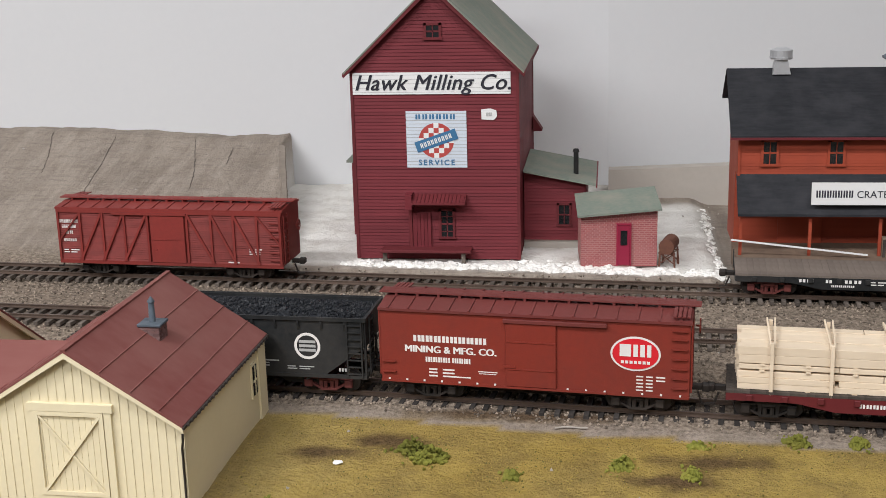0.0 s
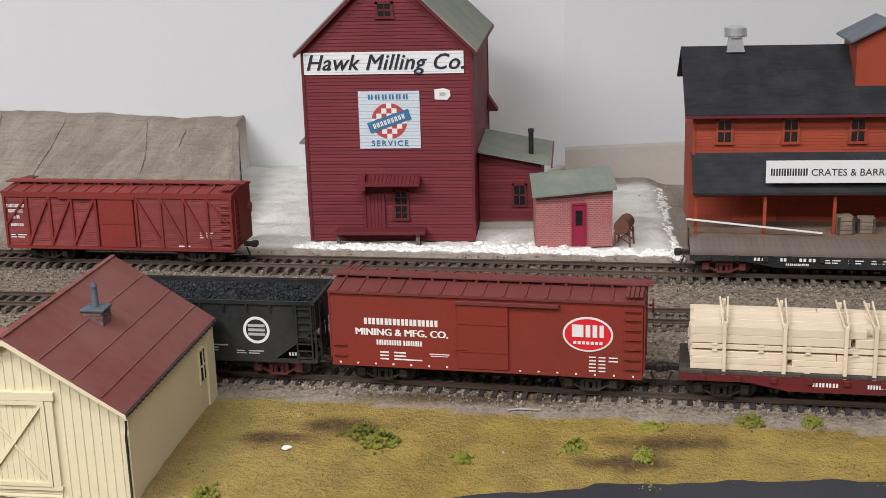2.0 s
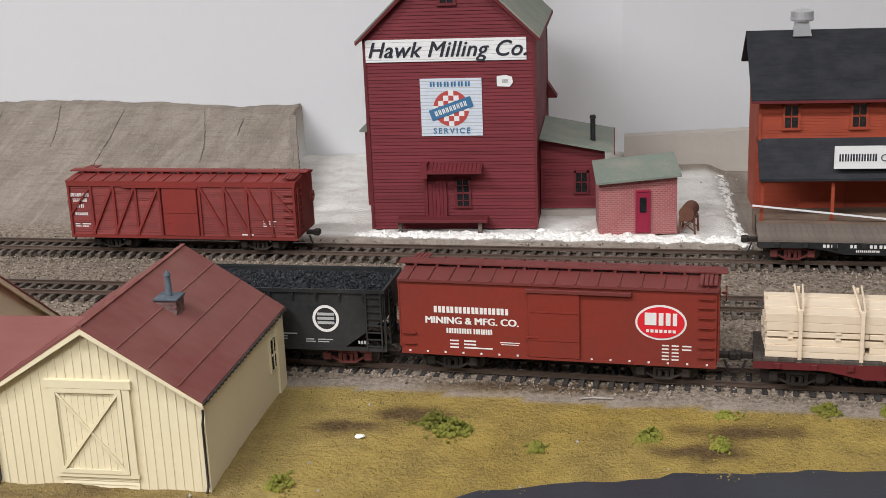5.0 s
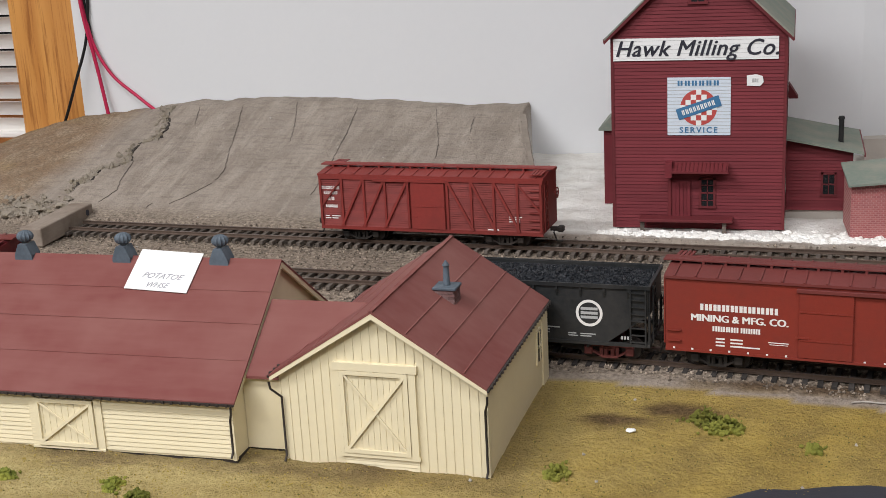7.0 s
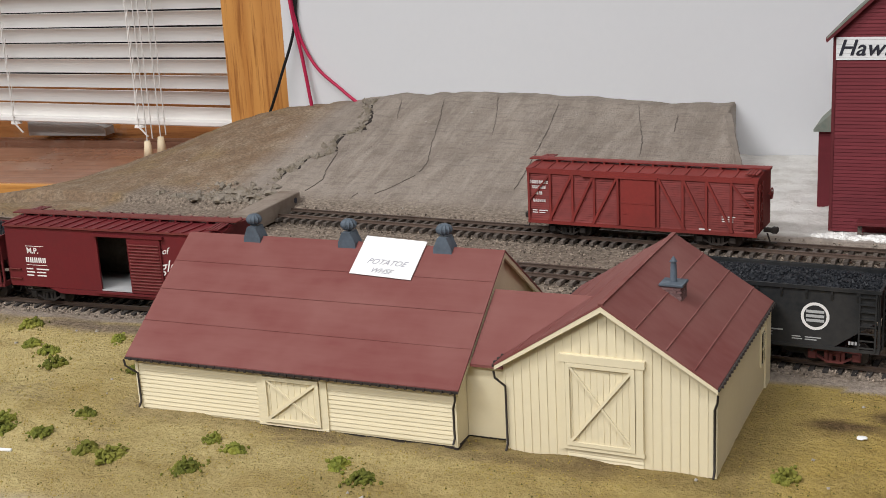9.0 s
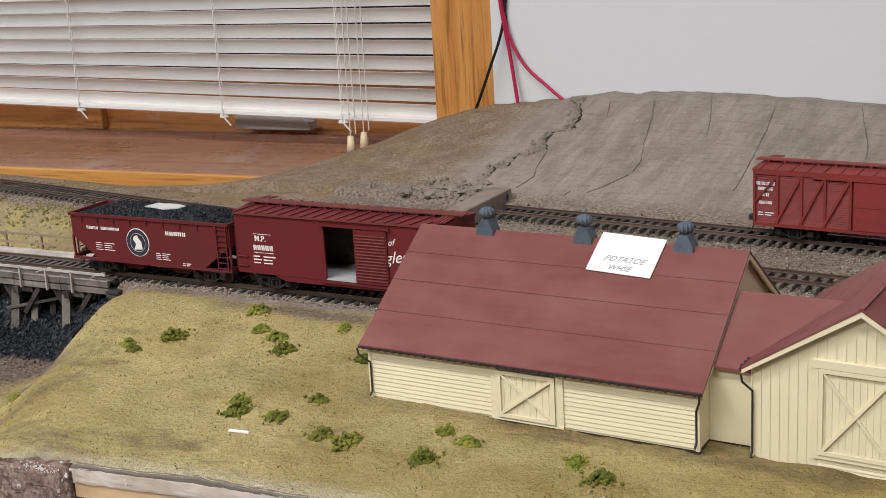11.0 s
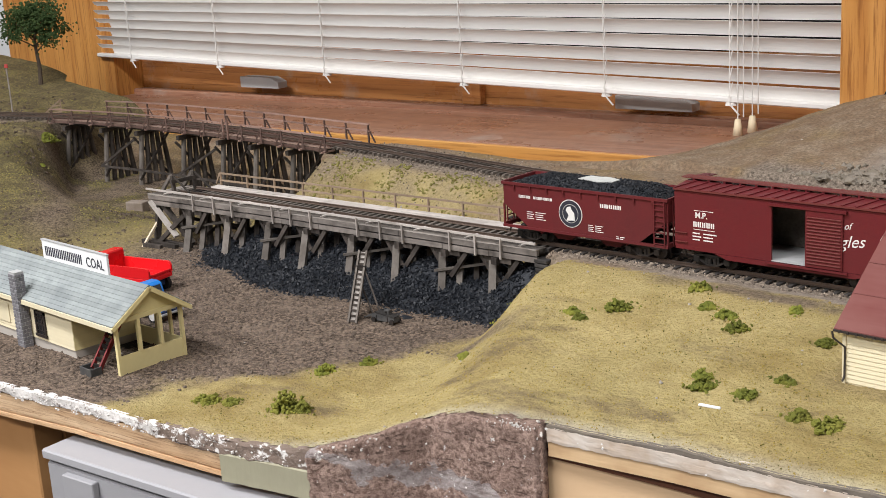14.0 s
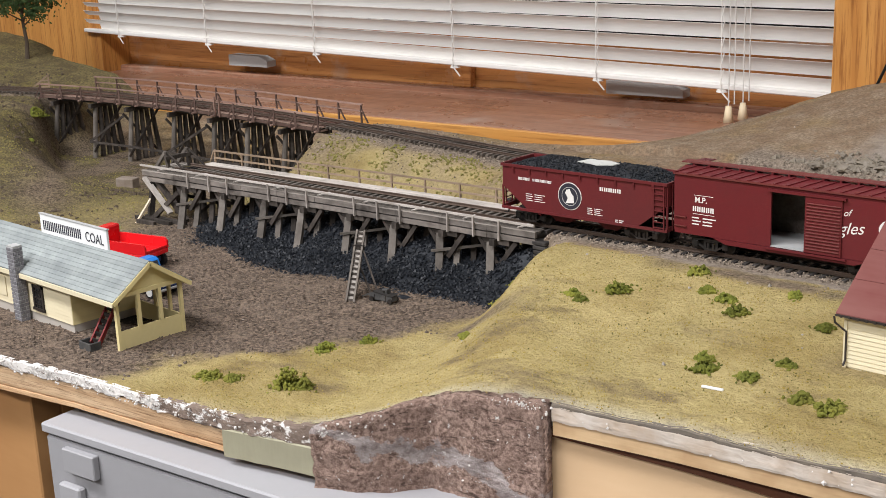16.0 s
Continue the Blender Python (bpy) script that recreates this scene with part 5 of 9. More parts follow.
def open_boxcar(xc):
    L, W, z0, z1 = 0.139, 0.0335, 0.0105, 0.0452
    h, y, t = L / 2, -W / 2, 0.0012
    car = car_thing("boxcar", xc, front_y, "dark red steel boxcar with its side door slid open")
    d0, d1 = -0.0085, 0.0115
    for a, c, e, f, zz in ((-h, d0, y, y + t, z0), (d1, h, y, y + t, z0), (d0, d1, y, y + t, z1 - 0.0032), (-h, h, -y - t, -y, z0)):
        part("side_panel", box(B(), a, c, e, f, zz, z1), M_TUSCAN, car)
    for a, c in ((-h, -h + t), (h - t, h)):
        part("end_panel", box(B(), a, c, y + t, -y - t, z0, z1), M_TUSCAN, car)
    part("inner_floor", box(B(), -h + t, h - t, y + 0.0002, -y - t, z0 + 0.0002, z0 + 0.0008), M_GREYLET, car, "pale grey floor inside the car")
    part("lining", box(B(), -h + t, h - t, -y - t - 0.0006, -y - t - 0.0001, z0 + 0.0009, z1), M_TIE, car, "dark sheet standing in for the shaded car interior")
    for a, b_ in ((-h + t, d0 - 0.001), (d1 + 0.001, h - t)):
        part("lining", box(B(), a, b_, y + t + 0.0001, y + t + 0.0006, z0 + 0.0009, z1), M_TIE, car)
    for s in (-1, 1):
        x_ = s * (h - t - 0.0003)
        part("lining", box(B(), x_ - 0.0002, x_ + 0.0002, y + t + 0.0007, -y - t - 0.0007, z0 + 0.0009, z1), M_TIE, car)
    part("underframe", box(B(), -h + 0.006, h - 0.006, -0.007, 0.007, 0.0062, 0.0096), M_TRUCK, car)
    door = part("door", box(B(), 0.0118, 0.0330, y - 0.0012, y - 0.0001, z0 + 0.0002, z1 - 0.0030, 0.0003), M_TUSCAN, car, "ribbed steel sliding door")
    for i in range(15):
        z = z0 + 0.0022 + 0.0018 * i
        part("door_rib", box(B(), 0.0128, 0.0322, y - 0.0017, y - 0.0012, z, z + 0.0008, 0.0002), M_BOXROOF, door)
    part("door_track", box(B(), -0.0100, 0.035, y - 0.0018, y - 0.0001, z1 - 0.0030, z1 - 0.0016), M_TUSCAN, car)
    part("door_sill", box(B(), -0.0110, 0.036, y - 0.0015, y - 0.0001, z0 - 0.0012, z0 - 0.0001), M_TUSCAN, car)
    bm = B()
    prism(bm, [(-0.044, z0 - 0.0002), (-0.036, z0 - 0.0030), (0.040, z0 - 0.0030), (0.048, z0 - 0.0002)], "y", y - 0.0002, y + 0.0008)
    part("side_sill", bm, M_TUSCAN, car)
    roof_and_board(car, L, W, z1, 0.0480, M_TUSCAN, 18, M_BOXROOF, True)
    part("roof_edge", box(B(), -h, h, y - 0.0011, y - 0.0001, z1 + 0.0001, z1 + 0.0012), M_BOXROOF, car)
    for s in (-1, 1):
        make_truck(car, s * 0.0475, M_TRUCK)
        make_coupler(car, s * h, s)
        make_ladder(car, s * (h + 0.0006), -0.012, 0.012, 0.044, 0.007, M_TUSCAN, 8, along="y")
    make_ladder(car, h - 0.0045, y - 0.0006, 0.012, 0.044, 0.0075, M_TUSCAN, 7)
    grab_irons(car, -h + 0.0040, y, [0.0150, 0.0205], 0.0075, M_BOXROOF)
    bm = B()
    yl = y
    box(bm, -0.0570, -0.0445, yl - 0.0001, yl, 0.0340, 0.0343)
    letter_bars(bm, -0.0575, 0.0246, yl, 0.0135, 0.0030, 5)
    box(bm, -0.0575, -0.0435, yl - 0.0001, yl, 0.0230, 0.0233)
    data_lines(bm, -0.0580, 0.0205, yl, 3, 0.0155, 0.0007, 0.0019)
    data_lines(bm, 0.0480, 0.0150, yl, 3, 0.0150)
    part("lettering", bm, M_WHITE, car, "white bars of painted lettering")
    text_mesh("lettering", "M.P.", 0.0046, car, pose(-0.0563, y - 0.0001, 0.0300), M_WHITE, 0, "LEFT", 1.0, 0.0001)
    text_mesh("slogan", "Route of", 0.0050, car, pose(0.0195, y - 0.0001, 0.0320, 0, -7), M_WHITE, 0.4)
    text_mesh("slogan", "Eagles", 0.0092, car, pose(0.0225, y - 0.0001, 0.0225, 0, -7), M_WHITE, 0.4)
    em = part("emblem", ellipse(B(), 0.0590, 0.0290, y - 0.0001, 0.0062, 0.0058, 0.0001, 32, 0.78), M_WHITE, car, "white ring emblem")
    bm = B()
    for k in (-1, 0, 1):
        box(bm, 0.0552, 0.0628, y - 0.0002, y - 0.0001, 0.0284 + k * 0.0020, 0.0296 + k * 0.0020)
    part("emblem_mark", bm, M_WHITE, em)
    return car


def coal_heap(parent, x0, x1, y0, y1, z, crown, seed, n=2200):
    rnd = random.Random(seed)
    bm = B()
    nx, ny = 40, 12
    vs = []
    for i in range(nx + 1):
        row = []
        for j in range(ny + 1):
            u, v = i / nx, j / ny
            e = min(1, 6 * min(u, 1 - u)) * min(1, 4 * min(v, 1 - v))
            row.append(bm.verts.new((x0 + (x1 - x0) * u, y0 + (y1 - y0) * v, z + crown * e + rnd.uniform(-0.0004, 0.0004))))
        vs.append(row)
    for i in range(nx):
        for j in range(ny):
            bm.faces.new((vs[i][j], vs[i + 1][j], vs[i + 1][j + 1], vs[i][j + 1]))
    heap = part("coal_load", bm, M_COAL, parent, "heaped load of black coal")
    verts, faces = [], []
    for k in range(n):
        u, v = rnd.random(), rnd.random()
        e = min(1, 6 * min(u, 1 - u)) * min(1, 4 * min(v, 1 - v))
        c = Vector((x0 + (x1 - x0) * u, y0 + (y1 - y0) * v, z + crown * e + 0.0002))
        add_stone(verts, faces, c, rnd.uniform(0.0005, 0.0011), rnd)
    stuff_mesh("coal_load", verts, faces, M_COAL, heap)
    return heap


OCT = [(1, 0, 0), (-1, 0, 0), (0, 1, 0), (0, -1, 0), (0, 0, 1), (0, 0, -1)]
OCTF = [(0, 2, 4), (2, 1, 4), (1, 3, 4), (3, 0, 4), (2, 0, 5), (1, 2, 5), (3, 1, 5), (0, 3, 5)]


def add_stone(verts, faces, c, r, rnd):
    b = len(verts)
    q = Euler((rnd.uniform(0, 6), rnd.uniform(0, 6), rnd.uniform(0, 6))).to_matrix()
    for p in OCT:
        verts.append(tuple(c + q @ (Vector(p) * r * rnd.uniform(0.6, 1.25))))
    faces.extend((b + i, b + j, b + k) for i, j, k in OCTF)


def stuff_mesh(name, verts, faces, mat, parent=None, label="", category=""):
    me = bpy.data.meshes.new(name)
    me.from_pydata(verts, [], faces)
    me.materials.append(mat)
    ob = new(name, me)
    ob.parent = parent
    tagged(ob, label, category, kind="stuff")
    return ob


def hopper_car(name, xc, L, mat, roofmat, label, round_mark, seed):
    W, zt = 0.0345, 0.0385
    h, y = L / 2, -W / 2
    car = car_thing(name, xc, front_y, label)
    zs, zm = 0.0102, 0.0185
    a = 0.0085
    c = h - 0.020
    # side sheets with cut-away lower corners
    out = [(-h + 0.001, zt), (-h + 0.001, 0.0245), (-h + 0.0205, zs), (h - 0.0205, zs), (h - 0.001, 0.0245), (h - 0.001, zt)]
    for s in (-1, 1):
        y0, y1 = sorted((s * W / 2, s * (W / 2 - 0.0008)))
        part("side_sheet", prism(B(), out, "y", y0, y1), mat, car)
    for s in (-1, 1):
        bm = B()
        beam(bm, (s * (h - 0.001), 0, 0.0248), (s * (h - 0.030), 0, 0.0075), W - 0.002, 0.0008)
        part("slope_sheet", bm, mat, car)
        bm = B()
        box(bm, min(s * (h - 0.0012), s * (h - 0.0003)), max(s * (h - 0.0012), s * (h - 0.0003)), y + 0.0008, -y - 0.0008, 0.0245, zt)
        part("end_sheet", bm, mat, car)
        bm = B()
        x = s * (h - 0.0006)
        for yy in (-W / 2 + 0.0008, W / 2 - 0.0008, -0.004, 0.004):
            beam(bm, (x, yy, zs), (x, yy, 0.0245), 0.0011, 0.0011)
        part("end_post", bm, mat, car)
        part("end_sill", box(B(), min(s * (h - 0.0015), s * h), max(s * (h - 0.0015), s * h), y, -y, zs - 0.001, zs + 0.0016), mat, car)
    bm = B()
    for s in (-1, 1):
        box(bm, -h, h, min(s * W / 2, s * (W / 2 + 0.0009)), max(s * W / 2, s * (W / 2 + 0.0009)), zt - 0.0014, zt + 0.0004)
        x0, x1 = sorted((s * (h - 0.001), s * (h + 0.0003)))
        box(bm, x0, x1, y, -y, zt - 0.0014, zt + 0.0004)
    part("top_rim", bm, roofmat, car)
    for s in (-1, 1):
        bm = B()
        box(bm, -h, h, min(s * (W / 2 - 0.0008), s * (W / 2 + 0.0006)), max(s * (W / 2 - 0.0008), s * (W / 2 + 0.0006)), zs - 0.0010, zs + 0.0006)
        part("side_sill", bm, mat, car)
    n = 9
    for i in range(n):
        x = -h + 0.010 + (L - 0.020) * i / (n - 1)
        bm = B()
        prism(bm, [(y, zt - 0.0016), (y - 0.0010, zt - 0.0016), (y - 0.0010, zt - 0.0028), (y, zt - 0.0062)], "x", x - 0.0005, x + 0.0005)
        part("side_post", bm, roofmat, car)
    for x in (-0.018, 0.018):
        bm = prism(B(), [(x - 0.014, zs), (x - 0.005, 0.0040), (x + 0.005, 0.0040), (x + 0.014, zs)], "y", -0.011, 0.011)
        part("hopper_bay", bm, mat, car)
    for s in (-1, 1):
        make_truck(car, s * (h - 0.020), M_TRUCK if round_mark else M_TRUCKRED)
        make_coupler(car, s * h, s)
        make_ladder(car, s * (h + 0.0006), -0.009, 0.010, 0.0375, 0.0065, mat, 8, along="y")
    make_ladder(car, h - 0.0055, y - 0.0007, 0.010, 0.0370, 0.0070, mat, 8)
    make_ladder(car, -h + 0.0055, -y + 0.0007, 0.010, 0.0370, 0.0070, mat, 8)
    brake_wheel(car, h + 0.003, 1, 0.026, mat)
    coal_heap(car, -h + 0.002, h - 0.002, y + 0.001, -y - 0.001, zt - 0.0022, 0.0052 if round_mark else 0.0024, seed)
    let = M_WHITE if round_mark else M_GREYLET
    bm = B()
    if round_mark:
        letter_bars(bm, -0.0480, 0.0292, y, 0.0090, 0.0018, 5)
        letter_bars(bm, -0.0365, 0.0292, y, 0.0145, 0.0018, 8)
        data_lines(bm, -0.0420, 0.0205, y, 4, 0.0150, 0.0004, 0.0014)
        letter_bars(bm, 0.0140, 0.0290, y, 0.0150, 0.0024, 5, 0.5)
        data_lines(bm, 0.0050, 0.0170, y, 4, 0.0110, 0.0004, 0.0012)
        data_lines(bm, 0.0250, 0.0120, y, 2, 0.0060, 0.0005, 0.0011)
        part("lettering", bm, let, car, "small white bars of painted lettering")
        cx, cz = -0.0080, 0.0230
        em = part("emblem", ellipse(B(), cx, cz, y - 0.0001, 0.0088, 0.0088, 0.0001, 40), M_WHITE, car, "round black and white emblem")
        part("emblem_ring", ellipse(B(), cx, cz, y - 0.0003, 0.0083, 0.0083, 0.0001, 40, 0.72), M_INK, em)
        part("emblem_field", ellipse(B(), cx, cz, y - 0.0003, 0.0056, 0.0056, 0.0001, 32), M_INK, em)
        bm = prism(B(), [(cx - 0.0030, cz - 0.0046), (cx - 0.0012, cz - 0.0012), (cx - 0.0032, cz + 0.0020), (cx - 0.0022, cz + 0.0040), (cx + 0.0003, cz + 0.0046), (cx + 0.0012, cz + 0.0022), (cx + 0.0030, cz + 0.0006), (cx + 0.0034, cz - 0.0040)], "y", y - 0.0006, y - 0.0004)
        part("emblem_mark", bm, M_WHITE, em)
        o = [(-0.0105, -0.0035), (-0.0020, -0.0048), (0.0060, -0.0068), (0.0150, -0.0030), (0.0165, 0.0028), (0.0070, 0.0062), (-0.0015, 0.0050), (-0.0070, 0.0058)]
        bm = prism(B(), o, "z", zt + 0.0034, zt + 0.0039)
        sc = part("paper_scrap", bm, M_SCRAP, None)
        sc.matrix_world = car.matrix_world @ pose(0, 0, 0.0004, 2, 0, 0)
        tagged(sc, "torn scrap of white paper lying on the coal", "paper")
    else:
        x0 = -h + 0.0165
        box(bm, x0, x0 + 0.0195, y - 0.0001, y, 0.0307, 0.0310)
        text_mesh("lettering", "M.P.", 0.0042, car, pose(x0 + 0.002, y - 0.0001, 0.0262), M_GREYLET)
        letter_bars(bm, x0, 0.0212, y, 0.0185, 0.0026, 5)
        box(bm, x0, x0 + 0.0195, y - 0.0001, y, 0.0195, 0.0198)
        data_lines(bm, -h + 0.0345, 0.0165, y, 3, 0.0320, 0.0006, 0.0013)
        data_lines(bm, 0.0160, 0.0140, y, 2, 0.0130, 0.0005, 0.0011)
        letter_bars(bm, 0.0410, 0.0125, y, 0.0050, 0.0016, 2, 0.4)
        part("lettering", bm, let, car, "grey-white bars of painted lettering")
        text_mesh("slogan", "Route of", 0.0046, car, pose(-0.0135, y - 0.0001, 0.0298, 0, -7), M_WHITE, 0.35, "LEFT", 0.62)
        text_mesh("slogan", "THE", 0.0026, car, pose(-0.0138, y - 0.0001, 0.0262, 0, -7), M_WHITE, 0.35, "LEFT", 0.9, 0.0001)
        text_mesh("slogan", "Eagles", 0.0094, car, pose(-0.0108, y - 0.0001, 0.0205, 0, -9), M_WHITE, 0.4, "LEFT", 0.66)
        cx, cz = 0.0262, 0.0245
        em = part("emblem", ellipse(B(), cx, cz, y - 0.0001, 0.0063, 0.0065, 0.0001, 40, 0.80), M_WHITE, car, "white ring emblem")
        bm = B()
        for k in (-1, 0, 1):
            box(bm, cx - 0.0040, cx + 0.0040, y - 0.0002, y - 0.0001, cz - 0.0006 + k * 0.0021, cz + 0.0007 + k * 0.0021)
        part("emblem_mark", bm, M_GREYLET, em)
    return car


def flat_body(car, L, mat, deckmat, W=0.034, zd=0.0145):
    h, y = L / 2, -W / 2
    for i in range(int(L / 0.0034)):
        x = -h + 0.0034 * i
        if i == 0:
            pl = part("deck_board", box(B(), 0, 0.00334, y, -y, zd - 0.0012, zd), deckmat, car)
            pl.matrix_local = pose(x, 0, 0)
        else:
            clone(pl, car, pose(x, 0, random.uniform(-0.00008, 0.00008)))
    for s in (-1, 1):
        y0, y1 = sorted((s * W / 2, s * (W / 2 - 0.0012)))
        bm = prism(B(), [(-h, zd - 0.0013), (-h, zd - 0.0046), (-h + 0.030, zd - 0.0046), (-h + 0.046, zd - 0.0078), (h - 0.046, zd - 0.0078), (h - 0.030, zd - 0.0046), (h, zd - 0.0046), (h, zd - 0.0013)], "y", y0, y1)
        part("side_sill", bm, mat, car)
    part("underframe", box(B(), -h, h, -0.006, 0.006, 0.0066, zd - 0.0013), mat, car)
    for s in (-1, 1):
        part("end_sill", box(B(), min(s * h, s * (h - 0.001)), max(s * h, s * (h - 0.001)), y + 0.0013, -y - 0.0013, zd - 0.0046, zd - 0.0013), mat, car)
    pocket = None
    for i in range(12):
        x = -h + 0.010 + (L - 0.020) * i / 11
        if pocket is None:
            pocket = part("stake_pocket", box(B(), -0.0013, 0.0013, y - 0.0011, y - 0.0001, zd - 0.0042, zd - 0.0016, 0.0002), mat, car)
            pocket.matrix_local = pose(x, 0, 0)
        else:
            clone(pocket, car, pose(x, 0, 0))
    return h, y


def lumber_flat(x_left):
    L = 0.185
    car = car_thing("flatcar", x_left + L / 2, front_y, "red-brown flatcar carrying strapped pale lumber")
    h, y = flat_body(car, L, M_HOPPER, M_TIMBER)
    for s in (-1, 1):
        make_truck(car, s * (h - 0.0185), M_TRUCK)
        make_coupler(car, s * h, s)
    bm = B()
    letter_bars(bm, -0.0365, 0.0094, y - 0.00005, 0.0105, 0.0018, 4)
    letter_bars(bm, -0.0140, 0.0094, y - 0.00005, 0.0088, 0.0018, 4, 0.4)
    data_lines(bm, 0.020, 0.0100, y - 0.00005, 2, 0.014)
    part("lettering", bm, M_WHITE, car, "worn white bars of painted lettering")
    em = part("emblem", prism(B(), [(0.0045, 0.0075), (0.0125, 0.0083), (0.0135, 0.0122), (0.0055, 0.0116)], "y", y - 0.0003, y - 0.0001), M_WHITE, car, "tilted white box emblem")
    part("emblem_field", prism(B(), [(0.0054, 0.0083), (0.0117, 0.0089), (0.0125, 0.0116), (0.0062, 0.0110)], "y", y - 0.0005, y - 0.0004), M_LOGORED, em)
    load = thing("lumber_stack", car.matrix_world.copy(), "pale basswood boards stacked and held by wooden stakes", "lumber")
    rnd = random.Random(11)
    zd = 0.0146
    a0, a1 = -h + 0.0050, h - 0.0050
    w = 0.0295
    bundles = [(0.0146, 0.0230, 3), (0.0239, 0.0262, 1), (0.0266, 0.0343, 2)]
    for lo, hi, rows in bundles:
        th = (hi - lo) / rows
        for r in range(rows):
            z0, z1 = lo + th * r + 0.00005, lo + th * (r + 1) - 0.00005
            for s in (-1, 1):
                # outer boards of the row, broken here and there by a joint or a missing end
                cuts, x = [], a0 + rnd.uniform(-0.0016, 0.0014)
                while x < a1 - 0.02:
                    e = min(a1 + rnd.uniform(-0.0016, 0.0014), x + rnd.uniform(0.035, 0.10))
                    if e > a1 - 0.02:
                        e = a1 + rnd.uniform(-0.0016, 0.0014)
                    cuts.append((x, e))
                    x = e + rnd.choice((0.0002, 0.0003, 0.0018, 0.0030))
                for p, e in cuts:
                    out = rnd.uniform(-0.0002, 0.0003)
                    y0, y1 = sorted((s * (w / 2 + out), s * (w / 2 - 0.0052)))
                    part("board", box(B(), p, e, y0, y1, z0, z1, 0.00012), M_LUMBER, load)
            for k in range(4):
                y0 = -w / 2 + 0.0053 + (w - 0.0106) * k / 4
                p, e = a0 + rnd.uniform(-0.0012, 0.0012), a1 + rnd.uniform(-0.0012, 0.0012)
                part("board", box(B(), p, e, y0 + 0.0001, y0 + (w - 0.0106) / 4 - 0.0001, z0, z1 + rnd.uniform(-0.0004, 0.0), 0.00012), M_LUMBER, load)
        for i in range(9):
            x = a0 + 0.010 + (a1 - a0 - 0.020) * i / 8
            part("spacer", box(B(), x - 0.0011, x + 0.0011, -w / 2 - 0.0005, w / 2 + 0.0005, lo - 0.0009, lo - 0.00005), M_LUMBER, load)
    z = bundles[-1][1]
    for x in (-h + 0.019, -h + 0.044, -h + 0.069, -h + 0.081, -h + 0.108, -h + 0.134, -h + 0.161):
        for s in (-1, 1):
            part("stake", box(B(), x - 0.0008, x + 0.0008, s * (w / 2 + 0.0014) - 0.0008, s * (w / 2 + 0.0014) + 0.0008, zd - 0.0030, z + 0.0024, 0.0001), M_LUMBER, load)
        for dx in (-0.0008, 0.0008):
            part("tie_bar", beam(B(), (x + dx, -w / 2 - 0.0018, z + 0.0012), (x + dx * 2.2, w / 2 + 0.0018, z + 0.0030), 0.0007, 0.0011), M_LUMBER, load)
    return car


def black_flat(x_left):
    L = 0.185
    car = car_thing("flatcar", x_left + L / 2, back_y, "black flatcar with a worn grey wooden deck, empty")
    h, y = flat_body(car, L, M_BLACKCAR, M_DECK, 0.034, 0.0138)
    for s in (-1, 1):
        make_truck(car, s * (h - 0.0185), M_TRUCKRED)
        make_coupler(car, s * h, s)
    bm = B()
    letter_bars(bm, -h + 0.034, 0.0098, y - 0.0001, 0.0075, 0.0018, 2, 0.5)
    letter_bars(bm, -h + 0.048, 0.0098, y - 0.0001, 0.0032, 0.0018, 1)
    letter_bars(bm, -h + 0.058, 0.0098, y - 0.0001, 0.0085, 0.0018, 2, 0.6)
    letter_bars(bm, -h + 0.051, 0.0075, y - 0.0001, 0.012, 0.0012, 6)
    for k in range(4):
        data_lines(bm, -h + 0.0715 + 0.012 * k, 0.0105, y - 0.0001, 2, 0.008)
    part("lettering", bm, M_WHITE, car, "white bars of painted lettering")
    beam_bm = B()
    beam(beam_bm, (-h - 0.0005, 0.012, 0.009), (-h - 0.0005, 0.012, 0.020), 0.0006, 0.0006)
    part("brake_staff", beam_bm, M_BLACKCAR, car)
    return car


GN_X, MP_X, HOP_X, EMBLEM_X = -0.6590, -0.5235, -0.1765, -0.0445
hopper_car("hopper_car", GN_X, 0.1225, M_HOPPER, M_HOPPER, "dark red two-bay hopper car heaped with coal", True, 3)
open_boxcar(MP_X)
hopper_car("hopper_car", HOP_X, 0.1090, M_BLACKCAR, M_BLACKCAR, "weathered black hopper car heaped with coal", False, 4)
emblem_boxcar(EMBLEM_X)
lumber_flat(0.0400)
braced_boxcar(-0.2725)
black_flat(0.058)

# ---- buildings ----


def clapboards(parent, a0, a1, z0, z1, pitch, mat, plane, axis="y", top=None, lap=0.0005, sign=-1):
    """Lapped boards on a wall. axis y: the wall lies at y=plane and runs along x; axis x: at x=plane along y. top(z) narrows the run under a gable."""
    n = int(round((z1 - z0) / pitch))
    for i in range(n):
        z = z0 + (z1 - z0) * i / n
        h = (z1 - z0) / n
        b0, b1 = (a0, a1) if top is None else top(z + h * 0.6)
        if b1 - b0 < 0.003:
            continue
        o = [(plane + sign * lap, z), (plane + sign * 0.0001, z + h), (plane - sign * 0.0002, z + h), (plane - sign * 0.0002, z)]
        part("clapboard", prism(B(), o, "x" if axis == "y" else "y", b0, b1), mat, parent)


